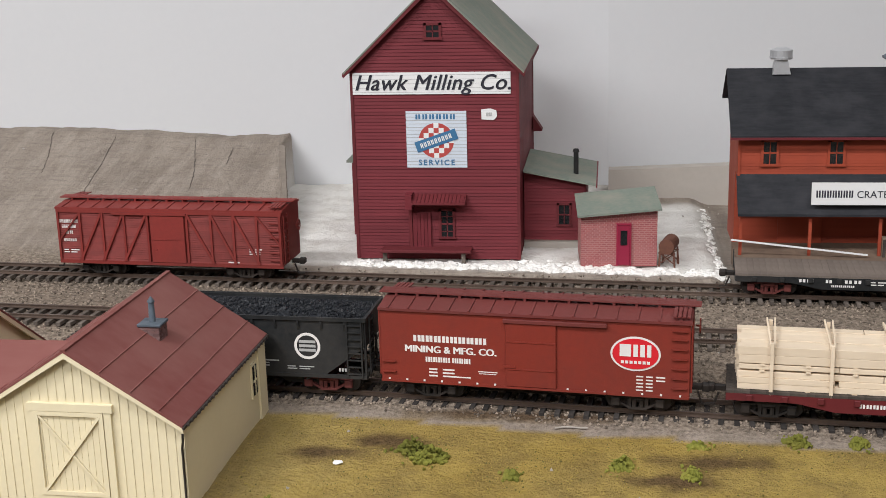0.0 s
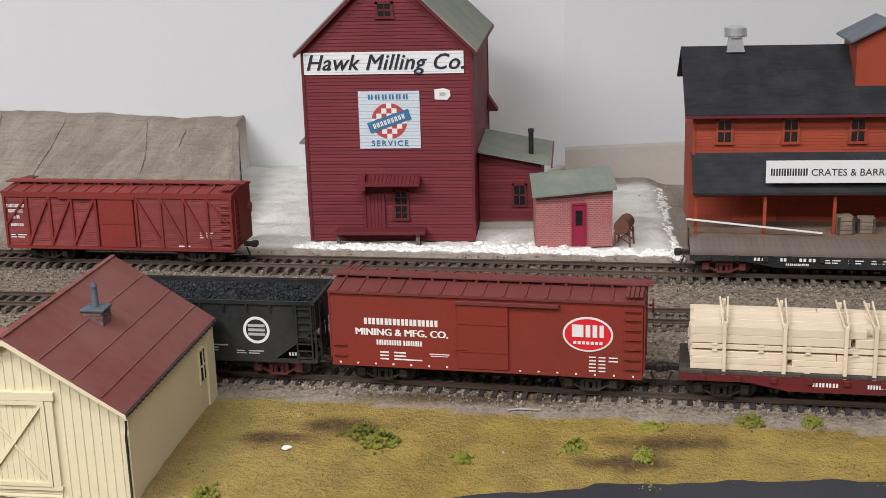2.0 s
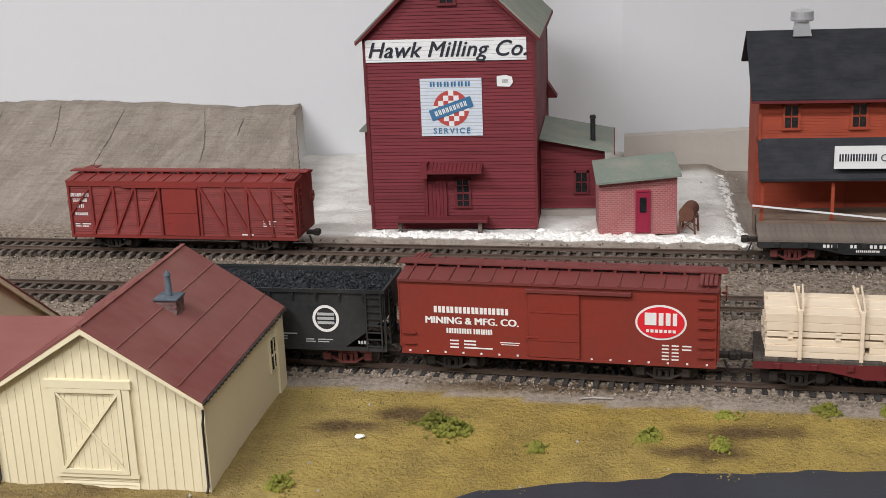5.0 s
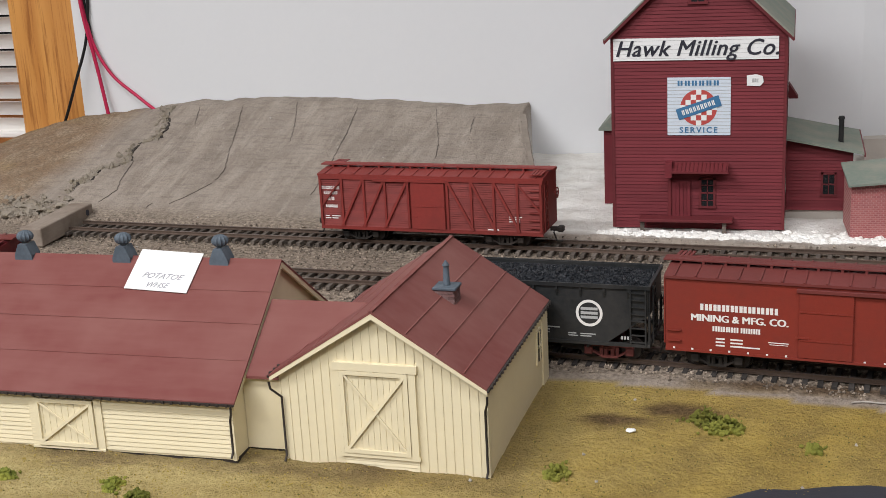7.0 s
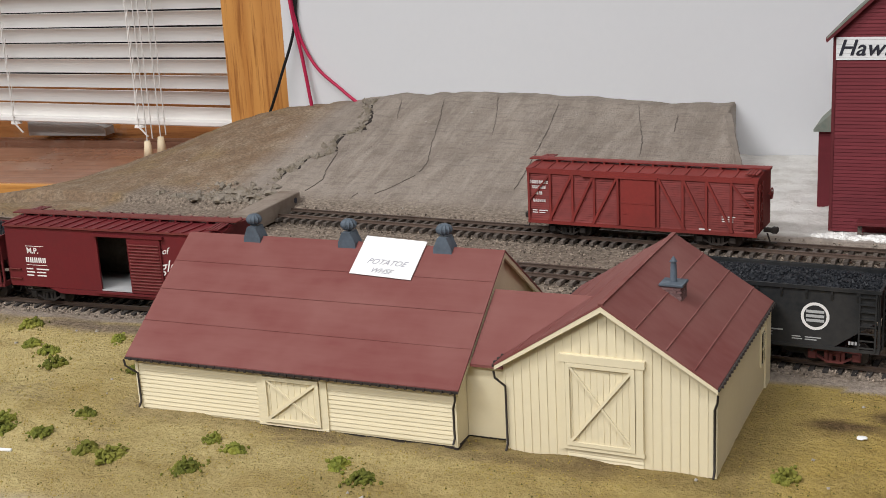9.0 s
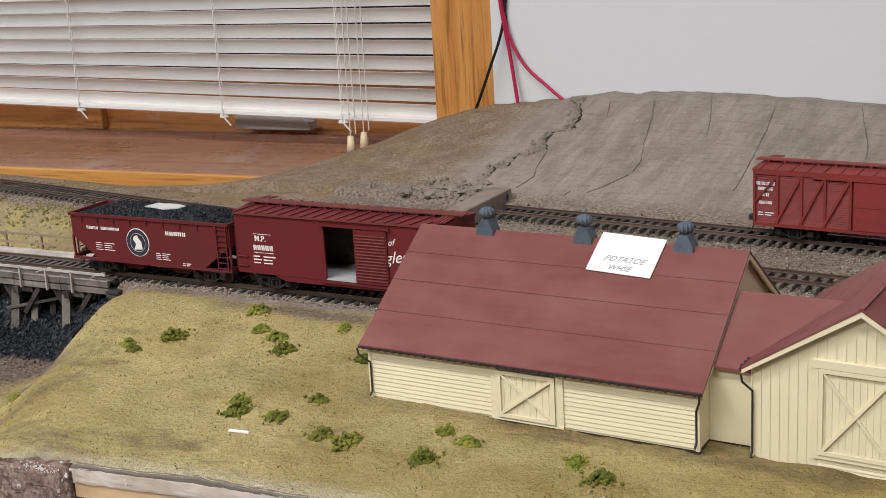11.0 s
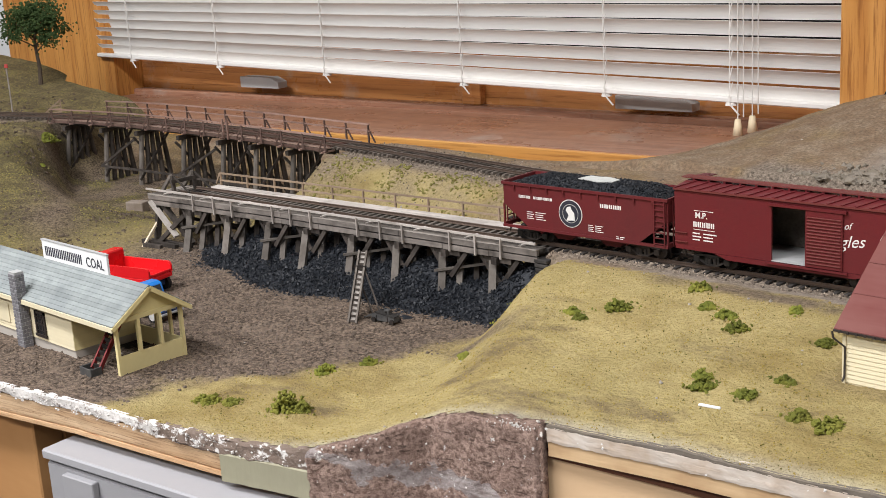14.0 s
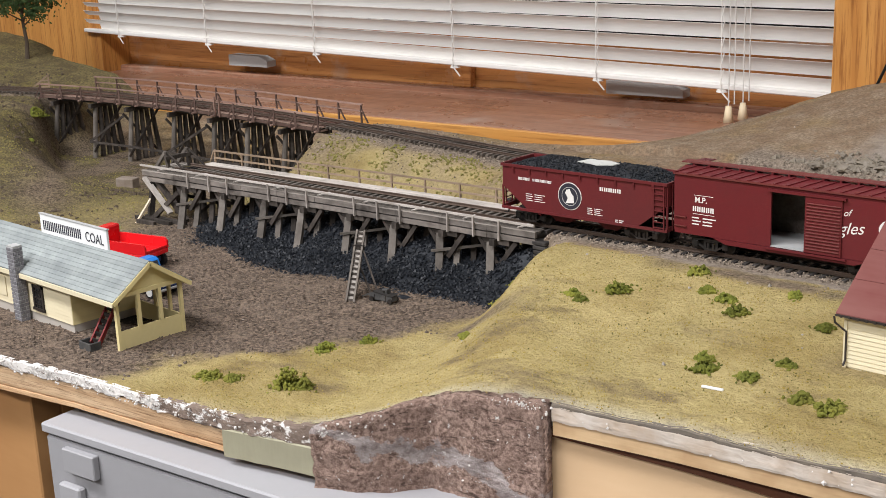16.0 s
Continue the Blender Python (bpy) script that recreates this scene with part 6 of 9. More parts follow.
def sash_window(parent, x, z, y, w, h, framemat, nx=2, nz=2, depth=0.0008, name="window"):
    """A framed sash window on a wall facing -y; x, z its centre."""
    t = w * 0.14
    bm = B()
    box(bm, x - w / 2, x - w / 2 + t, y - depth, y, z - h / 2, z + h / 2)
    box(bm, x + w / 2 - t, x + w / 2, y - depth, y, z - h / 2, z + h / 2)
    box(bm, x - w / 2, x + w / 2, y - depth, y, z + h / 2 - t, z + h / 2)
    box(bm, x - w / 2 - t * 0.4, x + w / 2 + t * 0.4, y - depth * 1.5, y, z - h / 2, z - h / 2 + t)
    wd = part(name, bm, framemat, parent)
    part("pane", box(B(), x - w / 2 + t * 0.9, x + w / 2 - t * 0.9, y - 0.0003, y - 0.00005, z - h / 2 + t * 0.9, z + h / 2 - t * 0.9), M_GLASS, wd)
    for i in range(1, nx):
        a = x - w / 2 + w * i / nx
        bm = B()
        box(bm, a - t * 0.18, a + t * 0.18, y - 0.0005, y - 0.0003, z - h / 2 + t, z + h / 2 - t)
        part("glazing_bar", bm, framemat, wd)
    for i in range(1, nz):
        bm = B()
        a = z - h / 2 + h * i / nz
        k = 0.35 if (nz > 2 and i == nz // 2) or nz == 2 else 0.16
        box(bm, x - w / 2 + t, x + w / 2 - t, y - 0.0005, y - 0.0003, a - t * k, a + t * k)
        part("glazing_bar", bm, framemat, wd)
    return wd


def mill():
    x0, x1, yf, yb, zb, ze, zr = -0.168, -0.067, 0.222, 0.363, 0.001, 0.1205, 0.169
    b = thing("mill_building", Matrix(), "tall dark red clapboard mill with a green gable roof", "mill")
    xm = (x0 + x1) / 2
    part("wall", prism(B(), [(x0, zb), (x1, zb), (x1, ze), (xm, zr), (x0, ze)], "y", yf, yb), M_MILL, b)

    def gable(z):
        if z < ze:
            return x0, x1
        k = (z - ze) / (zr - ze)
        return x0 + (xm - x0) * k, x1 + (xm - x1) * k

    clapboards(b, x0, x1, zb, zr, 0.0021, M_MILL, yf, "y", gable)
    clapboards(b, yf, yb, zb, ze, 0.0021, M_MILL, x1, "x", None, 0.0005, 1)
    for x in (x0, x1):
        part("corner_board", box(B(), x - 0.0009, x + 0.0009, yf - 0.0009, yf + 0.0009, zb, ze), M_MILLTRIM, b)
    part("corner_board", box(B(), x1 - 0.0006, x1 + 0.0009, yb - 0.0015, yb + 0.0005, zb, ze), M_MILLTRIM, b)
    ov, t = 0.0042, 0.0012
    for s, xe in ((-1, x0), (1, x1)):
        sl = (zr - ze) / (xm - x0)
        xo = xe + s * ov
        zo = ze - ov * sl
        o = [(xm, zr + t), (xo, zo + t), (xo, zo), (xm, zr)]
        roof = part("roof", prism(B(), o, "y", yf - 0.0050, yb + 0.006), M_GREENROOF, b)
        o = [(xm, zr - 0.0001), (xo, zo - 0.0001), (xo, zo - 0.0022), (xm, zr - 0.0030)]
        part("rake_board", prism(B(), o, "y", yf - 0.0048, yf - 0.0038), M_MILLTRIM, roof)
        part("eave_board", box(B(), min(xo, xo + s * 0.0005), max(xo, xo + s * 0.0005), yf - 0.0048, yb + 0.0055, zo - 0.0014, zo + 0.001), M_MILLTRIM, roof)
    # cupola on the ridge
    cup = part("cupola", box(B(), xm - 0.011, xm + 0.011, 0.245, 0.325, zr - 0.010, zr + 0.025), M_MILL, b)
    sash_window(b, -0.1175, 0.1415, yf - 0.0004, 0.0105, 0.010, M_MILLTRIM, 2, 2)
    # signboard lettered across the front
    sg = part("signboard", box(B(), -0.1672, -0.0712, yf - 0.0011, yf - 0.0006, 0.1040, 0.1172), M_PAPER, b, "white signboard with black italic lettering")
    for i in range(5):
        part("board_line", box(B(), -0.1672, -0.0712, yf - 0.00118, yf - 0.0011, 0.1052 + 0.0026 * i, 0.10535 + 0.0026 * i), M_GREYLET, sg)
    for dx, dz in ((0, 0), (0.00025, 0), (0.0005, 0), (0.00025, 0.00022)):
        text_mesh("sign_lettering", "Hawk Milling Co.", 0.0132, sg, pose(-0.1665 + dx, yf - 0.0013 - dx * 0.1, 0.1066 + dz), M_INK, 0.30, "LEFT", 0.985, 0.0, 1.05)
    # square service sign
    ps = part("service_sign", box(B(), -0.1352, -0.0982, yf - 0.0010, yf - 0.0006, 0.0590, 0.0937), M_SIGNPAPER, b, "bluish-white square sign with a red-checked disc and a blue band")
    for i in range(16):
        part("board_line", box(B(), -0.1352, -0.0982, yf - 0.00106, yf - 0.0010, 0.0606 + 0.0021 * i, 0.0609 + 0.0021 * i), M_GREYLET, ps)
    text_mesh("sign_lettering", "SERVICE", 0.0048, ps, pose(-0.1169, yf - 0.0012, 0.0606), M_BLUE, 0, "CENTER", 1.0, 0.0001, 1.35)
    bm = letter_bars(B(), -0.1292, 0.0888, yf - 0.00105, 0.0240, 0.0030, 6, 0.75)
    part("bar_lettering", bm, M_BLUE, ps)
    rnd = 0.0108
    cx, cz = -0.1168, 0.0757
    part("disc", ellipse(B(), cx, cz, yf - 0.00105, rnd, rnd, 0.0001, 36), M_SIGNRED, ps)
    bm = B()
    q = rnd * 2 / 7
    for i in range(7):
        for j in range(7):
            u, v = (i - 3) * q, (j - 3) * q
            if (i + j) % 2 and math.hypot(u, v) < rnd * 0.86:
                box(bm, cx + u - q / 2, cx + u + q / 2, yf - 0.00125, yf - 0.00116, cz + v - q / 2, cz + v + q / 2)
    part("check_pattern", bm, M_PAPER, ps)
    bm = B()
    beam(bm, (cx - 0.0125, yf - 0.0014, cz - 0.0043), (cx + 0.0125, yf - 0.0014, cz + 0.0043), 0.0001, 0.0066)
    band = part("band", bm, M_BLUE, ps)
    for k in range(9):
        bb = part("letter_bar", letter_bars(B(), -0.0102 + 0.0023 * k, -0.0015, 0, 0.0015, 0.0030, 1), M_PAPER, ps)
        bb.matrix_local = pose(cx, yf - 0.0015, cz, 0, -19)
    # small paper tag
    bm = prism(B(), [(-0.0045, -0.0030), (0.0030, -0.0034), (0.0050, -0.0010), (0.0045, 0.0024), (0.0010, 0.0036), (-0.0046, 0.0030)], "y", -0.0003, 0.0)
    tag = part("paper_tag", bm, M_PAPER)
    tag.matrix_world = pose(-0.0845, yf - 0.0007, 0.0915)
    tagged(tag, "small torn white paper tag stuck to the mill wall", "paper tag")
    part("scribble", letter_bars(B(), -0.0015, -0.0010, -0.0004, 0.0034, 0.0022, 3, 0.6), M_GREYLET, tag)
    # door with hood, window, loading step
    part("door", box(B(), -0.1330, -0.1215, yf - 0.0014, yf - 0.0004, 0.0085, 0.0310, 0.0003), M_MILLTRIM, b)
    for k in range(5):
        part("door_plank", box(B(), -0.1322 + 0.0022 * k, -0.1303 + 0.0022 * k, yf - 0.0018, yf - 0.0014, 0.0090, 0.0305), M_MILL, b)
    part("door_frame", box(B(), -0.1350, -0.1332, yf - 0.0018, yf - 0.0004, 0.0075, 0.0375), M_MILLTRIM, b)
    part("threshold", box(B(), -0.1345, -0.1205, yf - 0.0030, yf - 0.0004, 0.0070, 0.0083), M_MILLTRIM, b)
    part("door_post", box(B(), -0.1360, -0.1320, yf - 0.0095, yf - 0.0004, 0.0345, 0.0435), M_MILL, b)
    bm = B()
    prism(bm, [(yf - 0.0004, 0.0412), (yf - 0.0004, 0.0422), (yf - 0.0110, 0.0388), (yf - 0.0110, 0.0376)], "x", -0.1320, -0.0990)
    hood = part("hood", bm, M_MILLTRIM, b)
    for k in range(14):
        x = -0.1315 + 0.0024 * k
        part("hood_rib", beam(B(), (x, yf - 0.0008, 0.0423), (x, yf - 0.0108, 0.0390), 0.0005, 0.0007), M_MILLTRIM, hood)
    sash_window(b, -0.1115, 0.0235, yf - 0.0004, 0.0098, 0.0190, M_MILLTRIM, 2, 4)
    part("loading_ledge", box(B(), -0.1520, -0.0960, yf - 0.0110, yf - 0.0004, 0.0072, 0.0090, 0.0003), M_MILLTRIM, b)
    for x in (-0.150, -0.101):
        part("ledge_post", box(B(), x - 0.0012, x + 0.0012, yf - 0.0085, yf - 0.0060, -0.002, 0.0071), M_TIE, b)
    # lean-to at the east side
    wx1, wy0, wy1 = -0.0265, 0.252, 0.322
    part("annex_wall", prism(B(), [(x1 + 0.0012, zb + 0.005), (wx1, zb + 0.005), (wx1, 0.0425), (x1 + 0.0012, 0.0505)], "y", wy0, wy1), M_MILL, b)

    def lean(z):
        if z < 0.0425:
            return x1 + 0.0012, wx1
        return x1 + 0.0012, x1 + (wx1 - x1) * (0.0505 - z) / 0.008

    clapboards(b, 0, 0, zb + 0.005, 0.0500, 0.0021, M_MILL, wy0, "y", lean)
    part("annex_base", box(B(), x1 + 0.001, wx1, wy0 + 0.0008, wy1, zb - 0.003, zb + 0.005), M_BEIGE, b)
    o = [(x1 + 0.0010, 0.0520), (wx1 + 0.006, 0.0432), (wx1 + 0.006, 0.0420), (x1 + 0.0010, 0.0508)]
    part("annex_roof", prism(B(), o, "y", wy0 - 0.006, wy1), M_GREENROOF, b)
    part("annex_fascia", box(B(), wx1 + 0.006, wx1 + 0.0068, wy0 - 0.006, wy1, 0.0408, 0.0432), M_MILLTRIM, b)
    sash_window(b, -0.0405, 0.0225, wy0 - 0.0004, 0.0092, 0.0150, M_MILLTRIM, 2, 2)
    bm = B()
    rod(bm, (-0.0335, 0.268, 0.043), (-0.0335, 0.268, 0.0600), 0.0016, None, 12)
    rod(bm, (-0.0335, 0.268, 0.0600), (-0.0335, 0.268, 0.0618), 0.0022, 0.0016, 12)
    part("stove_pipe", bm, M_BLACKCAR, b)
    # small shed at the west side, far back
    part("west_annex_wall", box(B(), -0.1830, -0.1685, 0.285, 0.330, 0.0, 0.0500), M_MILL, b)
    part("west_annex_roof", prism(B(), [(-0.1685, 0.0665), (-0.1685, 0.068), (-0.1860, 0.0515), (-0.1860, 0.0500), (-0.1685, 0.0500)], "y", 0.282, 0.333), M_GREENROOF, b)
    part("rear_roof", prism(B(), [(x1 + 0.001, 0.0655), (x1 + 0.001, 0.0700), (x1 + 0.0075, 0.0600), (x1 + 0.0075, 0.0590), (x1 + 0.001, 0.0590)], "y", 0.3510, 0.3615), M_MILLTRIM, b)
    return b


def brick_shack():
    m = pose(-0.029, 0.206, 0.001, 0, 0, 4)
    b = thing("brick_shack", m, "small pink brick shack with a green shed roof", "shack")
    W, D = 0.0455, 0.038
    part("wall", prism(B(), [(0, 0), (W, 0), (W, 0.0350), (0, 0.0310)], "y", 0, D), M_BRICK, b)
    bm = B()
    o = [(-0.0020, 0.0312), (W + 0.0022, 0.0352), (W + 0.0022, 0.0364), (-0.0020, 0.0324)]
    lo = [bm.verts.new((x, -0.004, z)) for x, z in o]
    hi = [bm.verts.new((x, D + 0.003, z + 0.004)) for x, z in o]
    bm.faces.new(lo)
    bm.faces.new(hi[::-1])
    for i in range(4):
        bm.faces.new((lo[i], hi[i], hi[(i + 1) % 4], lo[(i + 1) % 4]))
    bmesh.ops.recalc_face_normals(bm, faces=bm.faces)
    part("roof", bm, M_GREENROOF, b)
    dr = part("door", box(B(), 0.0220, 0.0292, -0.0009, -0.0001, 0.0012, 0.0258, 0.0002), M_DOORRED, b, "raspberry red door with a dark glass light")
    part("pane", box(B(), 0.0236, 0.0276, -0.0012, -0.0009, 0.0135, 0.0225), M_GLASS, dr)
    part("lintel", box(B(), 0.0212, 0.0300, -0.0013, -0.0001, 0.0258, 0.0268), M_DOORRED, b)
    part("frame", box(B(), 0.0212, 0.0220, -0.0013, -0.0001, 0.0008, 0.0258), M_DOORRED, b)
    part("frame", box(B(), 0.0292, 0.0300, -0.0013, -0.0001, 0.0008, 0.0258), M_DOORRED, b)
    # fuel tank on a stand
    t = thing("fuel_tank", pose(0.0235, 0.212, 0.001, 0, 0, -14), "small rusty fuel tank on a wooden stand", "tank")
    part("tank", rod(B(), (0, -0.008, 0.0130), (0, 0.008, 0.0130), 0.0046, None, 20), M_RUST, t, "", False)
    for yy in (-0.0055, 0.0055):
        bm = B()
        for s in (-1, 1):
            beam(bm, (s * 0.0048, yy, -0.001), (s * 0.0040, yy, 0.0105), 0.0010, 0.0010)
        beam(bm, (-0.0046, yy, 0.0020), (0.0046, yy, 0.0088), 0.0006, 0.0006)
        beam(bm, (0.0046, yy, 0.0020), (-0.0046, yy, 0.0088), 0.0006, 0.0006)
        beam(bm, (-0.0050, yy, 0.0086), (0.0050, yy, 0.0086), 0.0008, 0.0008)
        part("stand", bm, M_RUST, t)


M_CRATE = worn("brown_crate_wood", (0.26, 0.20, 0.145), (0.11, 0.08, 0.058), 0.8, 0.6, 120, 500)
M_PORCHDECK = worn("brown_plank_deck", (0.20, 0.140, 0.100), (0.11, 0.074, 0.055), 0.85, 0.7, 50, 400, stretch=(1, 0.12, 1))


def crate_factory():
    x0, x1 = 0.063, 0.290
    yw, yp = 0.215, 0.202
    b = thing("crate_factory", Matrix(), "orange-red clapboard factory with black roofs and a loading porch", "factory")
    part("wall", prism(B(), [(yw, 0.0546), (0.272, 0.0546), (0.272, 0.0940), (0.250, 0.1125), (yw, 0.0838)], "x", x0, x1), M_FACTORY, b)
    clapboards(b, x0, x1, 0.0560, 0.0825, 0.00165, M_FACTORY, yw, "y", None, 0.0003)
    part("wall", box(B(), x0, x1, 0.2320, 0.272, 0.008, 0.0545), M_FACTORY, b)
    clapboards(b, x0, x1, 0.0115, 0.0530, 0.00165, M_FACTORY, 0.2320, "y", None, 0.0003)
    part("corner_board", box(B(), x0 - 0.0005, x0 + 0.0010, yw - 0.0010, yw + 0.001, 0.0546, 0.0825), M_FACTORY, b)
    for s in (-1, 1):
        ye, ze = (0.2085, 0.0785) if s < 0 else (0.275, 0.0925)
        o = [(0.250, 0.1142), (ye, ze + 0.0014), (ye, ze), (0.250, 0.1128)]
        r = part("roof", prism(B(), o, "x", x0 - 0.0055, x1), M_BLACKROOF, b, "black tar-paper roof")
        if s < 0:
            part("gutter_board", box(B(), x0 - 0.0055, x1, ye - 0.0008, ye, ze - 0.0008, ze + 0.0006), M_MILLTRIM, r)
    # porch
    o = [(yw - 0.0001, 0.0565), (yp - 0.004, 0.0360), (yp - 0.004, 0.0346), (yw - 0.0001, 0.0548)]
    part("porch_roof", prism(B(), o, "x", x0 - 0.001, x1), M_BLACKROOF, b)
    part("porch_beam", box(B(), x0, x1, yp - 0.0008, yp + 0.0008, 0.0330, 0.0346), M_FACTORY, b)
    part("porch_floor", box(B(), x0 - 0.001, x1, 0.187, 0.2318, -0.002, 0.0105), M_PORCHDECK, b, "grey-brown loading platform")
    post = None
    for i in range(6):
        x = x0 + 0.0012 + 0.0395 * i
        if post is None:
            post = part("porch_post", box(B(), -0.0009, 0.0009, yp - 0.0009, yp + 0.0009, 0.0106, 0.0329), M_FACTORY, b)
            post.matrix_local = pose(x, 0, 0)
        else:
            clone(post, b, pose(x, 0, 0))
    part("sliding_door", box(B(), 0.0890, 0.1150, 0.2303, 0.2314, 0.0106, 0.0330), M_FACTORY, b)
    for i in range(5):
        sash_window(b, 0.0808 + 0.0378 * i, 0.0690, yw - 0.0003, 0.0102, 0.0158, M_FACTORY, 2, 2, 0.0009)
    # dormer
    dx0, dx1, dy = 0.1555, 0.1920, 0.2250
    xm = (dx0 + dx1) / 2
    part("dormer_wall", prism(B(), [(dx0, 0.0900), (dx1, 0.0900), (dx1, 0.1195), (xm, 0.1290), (dx0, 0.1195)], "y", dy, 0.262), M_FACTORY, b)
    for s in (-1, 1):
        xe = xm + s * 0.0225
        part("dormer_roof", prism(B(), [(xm, 0.1305), (xe, 0.1192), (xe, 0.1180), (xm, 0.1293)], "y", dy - 0.004, 0.266), M_GREYMETAL, b)
    part("dormer_base", box(B(), dx0, dx1, dy - 0.0006, dy - 0.0001, 0.0928, 0.0940), M_FACTORY, b)
    # ventilator stack
    bm = prism(B(), [(0.0840, 0.1110), (0.0947, 0.1110), (0.0927, 0.1196), (0.0860, 0.1196)], "y", 0.2440, 0.2540)
    part("vent_base", bm, M_GALV, b, "grey sheet-metal ventilator")
    bm = B()
    rod(bm, (0.08935, 0.249, 0.1197), (0.08935, 0.249, 0.1252), 0.0066, None, 24)
    rod(bm, (0.08935, 0.249, 0.1252), (0.08935, 0.249, 0.1266), 0.0060, 0.0030, 24)
    rod(bm, (0.08935, 0.249, 0.1206), (0.08935, 0.249, 0.1212), 0.0070, None, 24)
    part("vent_cap", bm, M_GALV, b)
    sg = part("signboard", box(B(), 0.1030, 0.1850, yp - 0.0046, yp - 0.0036, 0.0418, 0.0548), M_PAPER, b, "white signboard with black capitals")
    bm = letter_bars(B(), 0.1056, 0.0461, yp - 0.0046, 0.0205, 0.0042, 7, 0.45)
    part("bar_lettering", bm, M_INK, sg)
    text_mesh("sign_lettering", "CRATES & BARRELS", 0.0058, sg, pose(0.1280, yp - 0.0048, 0.0461), M_INK, 0, "LEFT", 0.985)
    # handwritten note on the roof
    bm = prism(B(), [(0, 0), (0.034, -0.001), (0.034, 0.011), (0.001, 0.0125)], "y", -0.0003, 0)
    note = part("paper_note", bm, M_PAPER)
    note.matrix_world = pose(0.1715, 0.2125, 0.0842, -50)
    tagged(note, "handwritten paper note leaning on the black roof", "paper note")
    part("scribble", letter_bars(B(), 0.004, 0.003, -0.0004, 0.012, 0.006, 3, 0.8), M_INK, note)
    # loose strip leaning on the posts and two crates
    st = part("wood_strip", beam(B(), (0.0585, 0.1985, 0.0205), (0.1360, 0.1965, 0.0124), 0.0009, 0.0009), M_PAPER)
    tagged(st, "long pale wood strip leaning on the porch posts", "wood strip")
    for i, (x, y, a, hgt) in enumerate(((0.1490, 0.2040, 9, 0.0105), (0.1622, 0.2070, -6, 0.0088))):
        c = thing("crate", pose(x, y, 0.0106, 0, 0, a), "small brown slatted crate on the loading platform", "crate", "crates on the platform")
        part("core", box(B(), -0.0048, 0.0048, -0.0040, 0.0040, 0, hgt), M_CRATE, c)
        for k in range(4):
            z = hgt * (k + 0.08) / 4
            part("slat", box(B(), -0.0051, 0.0051, -0.0044, -0.0041, z, z + hgt / 4 * 0.8), M_CRATE, c)
        for s in (-1, 1):
            part("corner_batten", box(B(), s * 0.0044 - 0.0008, s * 0.0044 + 0.0008, -0.0049, -0.0045, 0, hgt), M_TIMBER, c)
    return b


def cross_door(parent, x0, x1, z0, z1, y, left=True, grooves=11):
    d = part("door", box(B(), x0, x1, y - 0.0006, y, z0, z1), M_CREAM, parent, "cream plank door with diagonal braces")
    n = grooves
    for i in range(n):
        a = x0 + (x1 - x0) * i / n
        bm = box(B(), a + 0.0001, a + (x1 - x0) / n - 0.0001, y - 0.0008, y - 0.0006, z0, z1)
        part("door_plank", bm, M_CREAM, d)
    t = 0.0017
    for a, c, e, f in ((x0, x1, z1 - t, z1), (x0, x1, z0, z0 + t), (x0, x0 + t, z0 + t, z1 - t), (x1 - t, x1, z0 + t, z1 - t)):
        part("door_rail", box(B(), a, c, y - 0.0018, y - 0.0010, e, f), M_CREAM, d)
    bm = B()
    beam(bm, (x0 + t, y - 0.0014, z0 + t), (x1 - t, y - 0.0014, z1 - t), 0.0010, 0.0012)
    part("door_brace", bm, M_CREAM, d)
    bm = B()
    beam(bm, (x0 + t, y - 0.0013, z1 - t), (x1 - t, y - 0.0013, z0 + t), 0.0006, 0.0009)
    part("door_brace", bm, M_CREAM, d)
    return d


def downspout(parent, x, y, zt, zb, dx):
    cu = bpy.data.curves.new("downspout", "CURVE")
    cu.dimensions, cu.bevel_depth, cu.bevel_resolution = "3D", 0.0005, 2
    sp = cu.splines.new("POLY")
    pts = [(x + dx, y - 0.0045, zt), (x + dx * 0.9, y - 0.0042, zt - 0.003), (x, y - 0.0010, zt - 0.0075), (x, y - 0.0010, zb + 0.002), (x, y - 0.003, zb)]
    sp.points.add(len(pts) - 1)
    for p, q in zip(sp.points, pts):
        p.co = (*q, 1)
    cu.materials.append(M_GUTTER)
    o = new("downspout", cu)
    o.parent = parent
    return o


def gutter_brackets(parent, p, q, n, mat):
    """Small dark brackets knobbling a gutter from p to q."""
    base = None
    p, q = Vector(p), Vector(q)
    for i in range(n):
        m = Matrix.Translation(p.lerp(q, (i + 0.5) / n))
        if base is None:
            base = part("gutter_bracket", box(B(), -0.0005, 0.0005, -0.0005, 0.0005, -0.0006, 0.0005), mat, parent)
            base.matrix_local = m
        else:
            clone(base, parent, m)


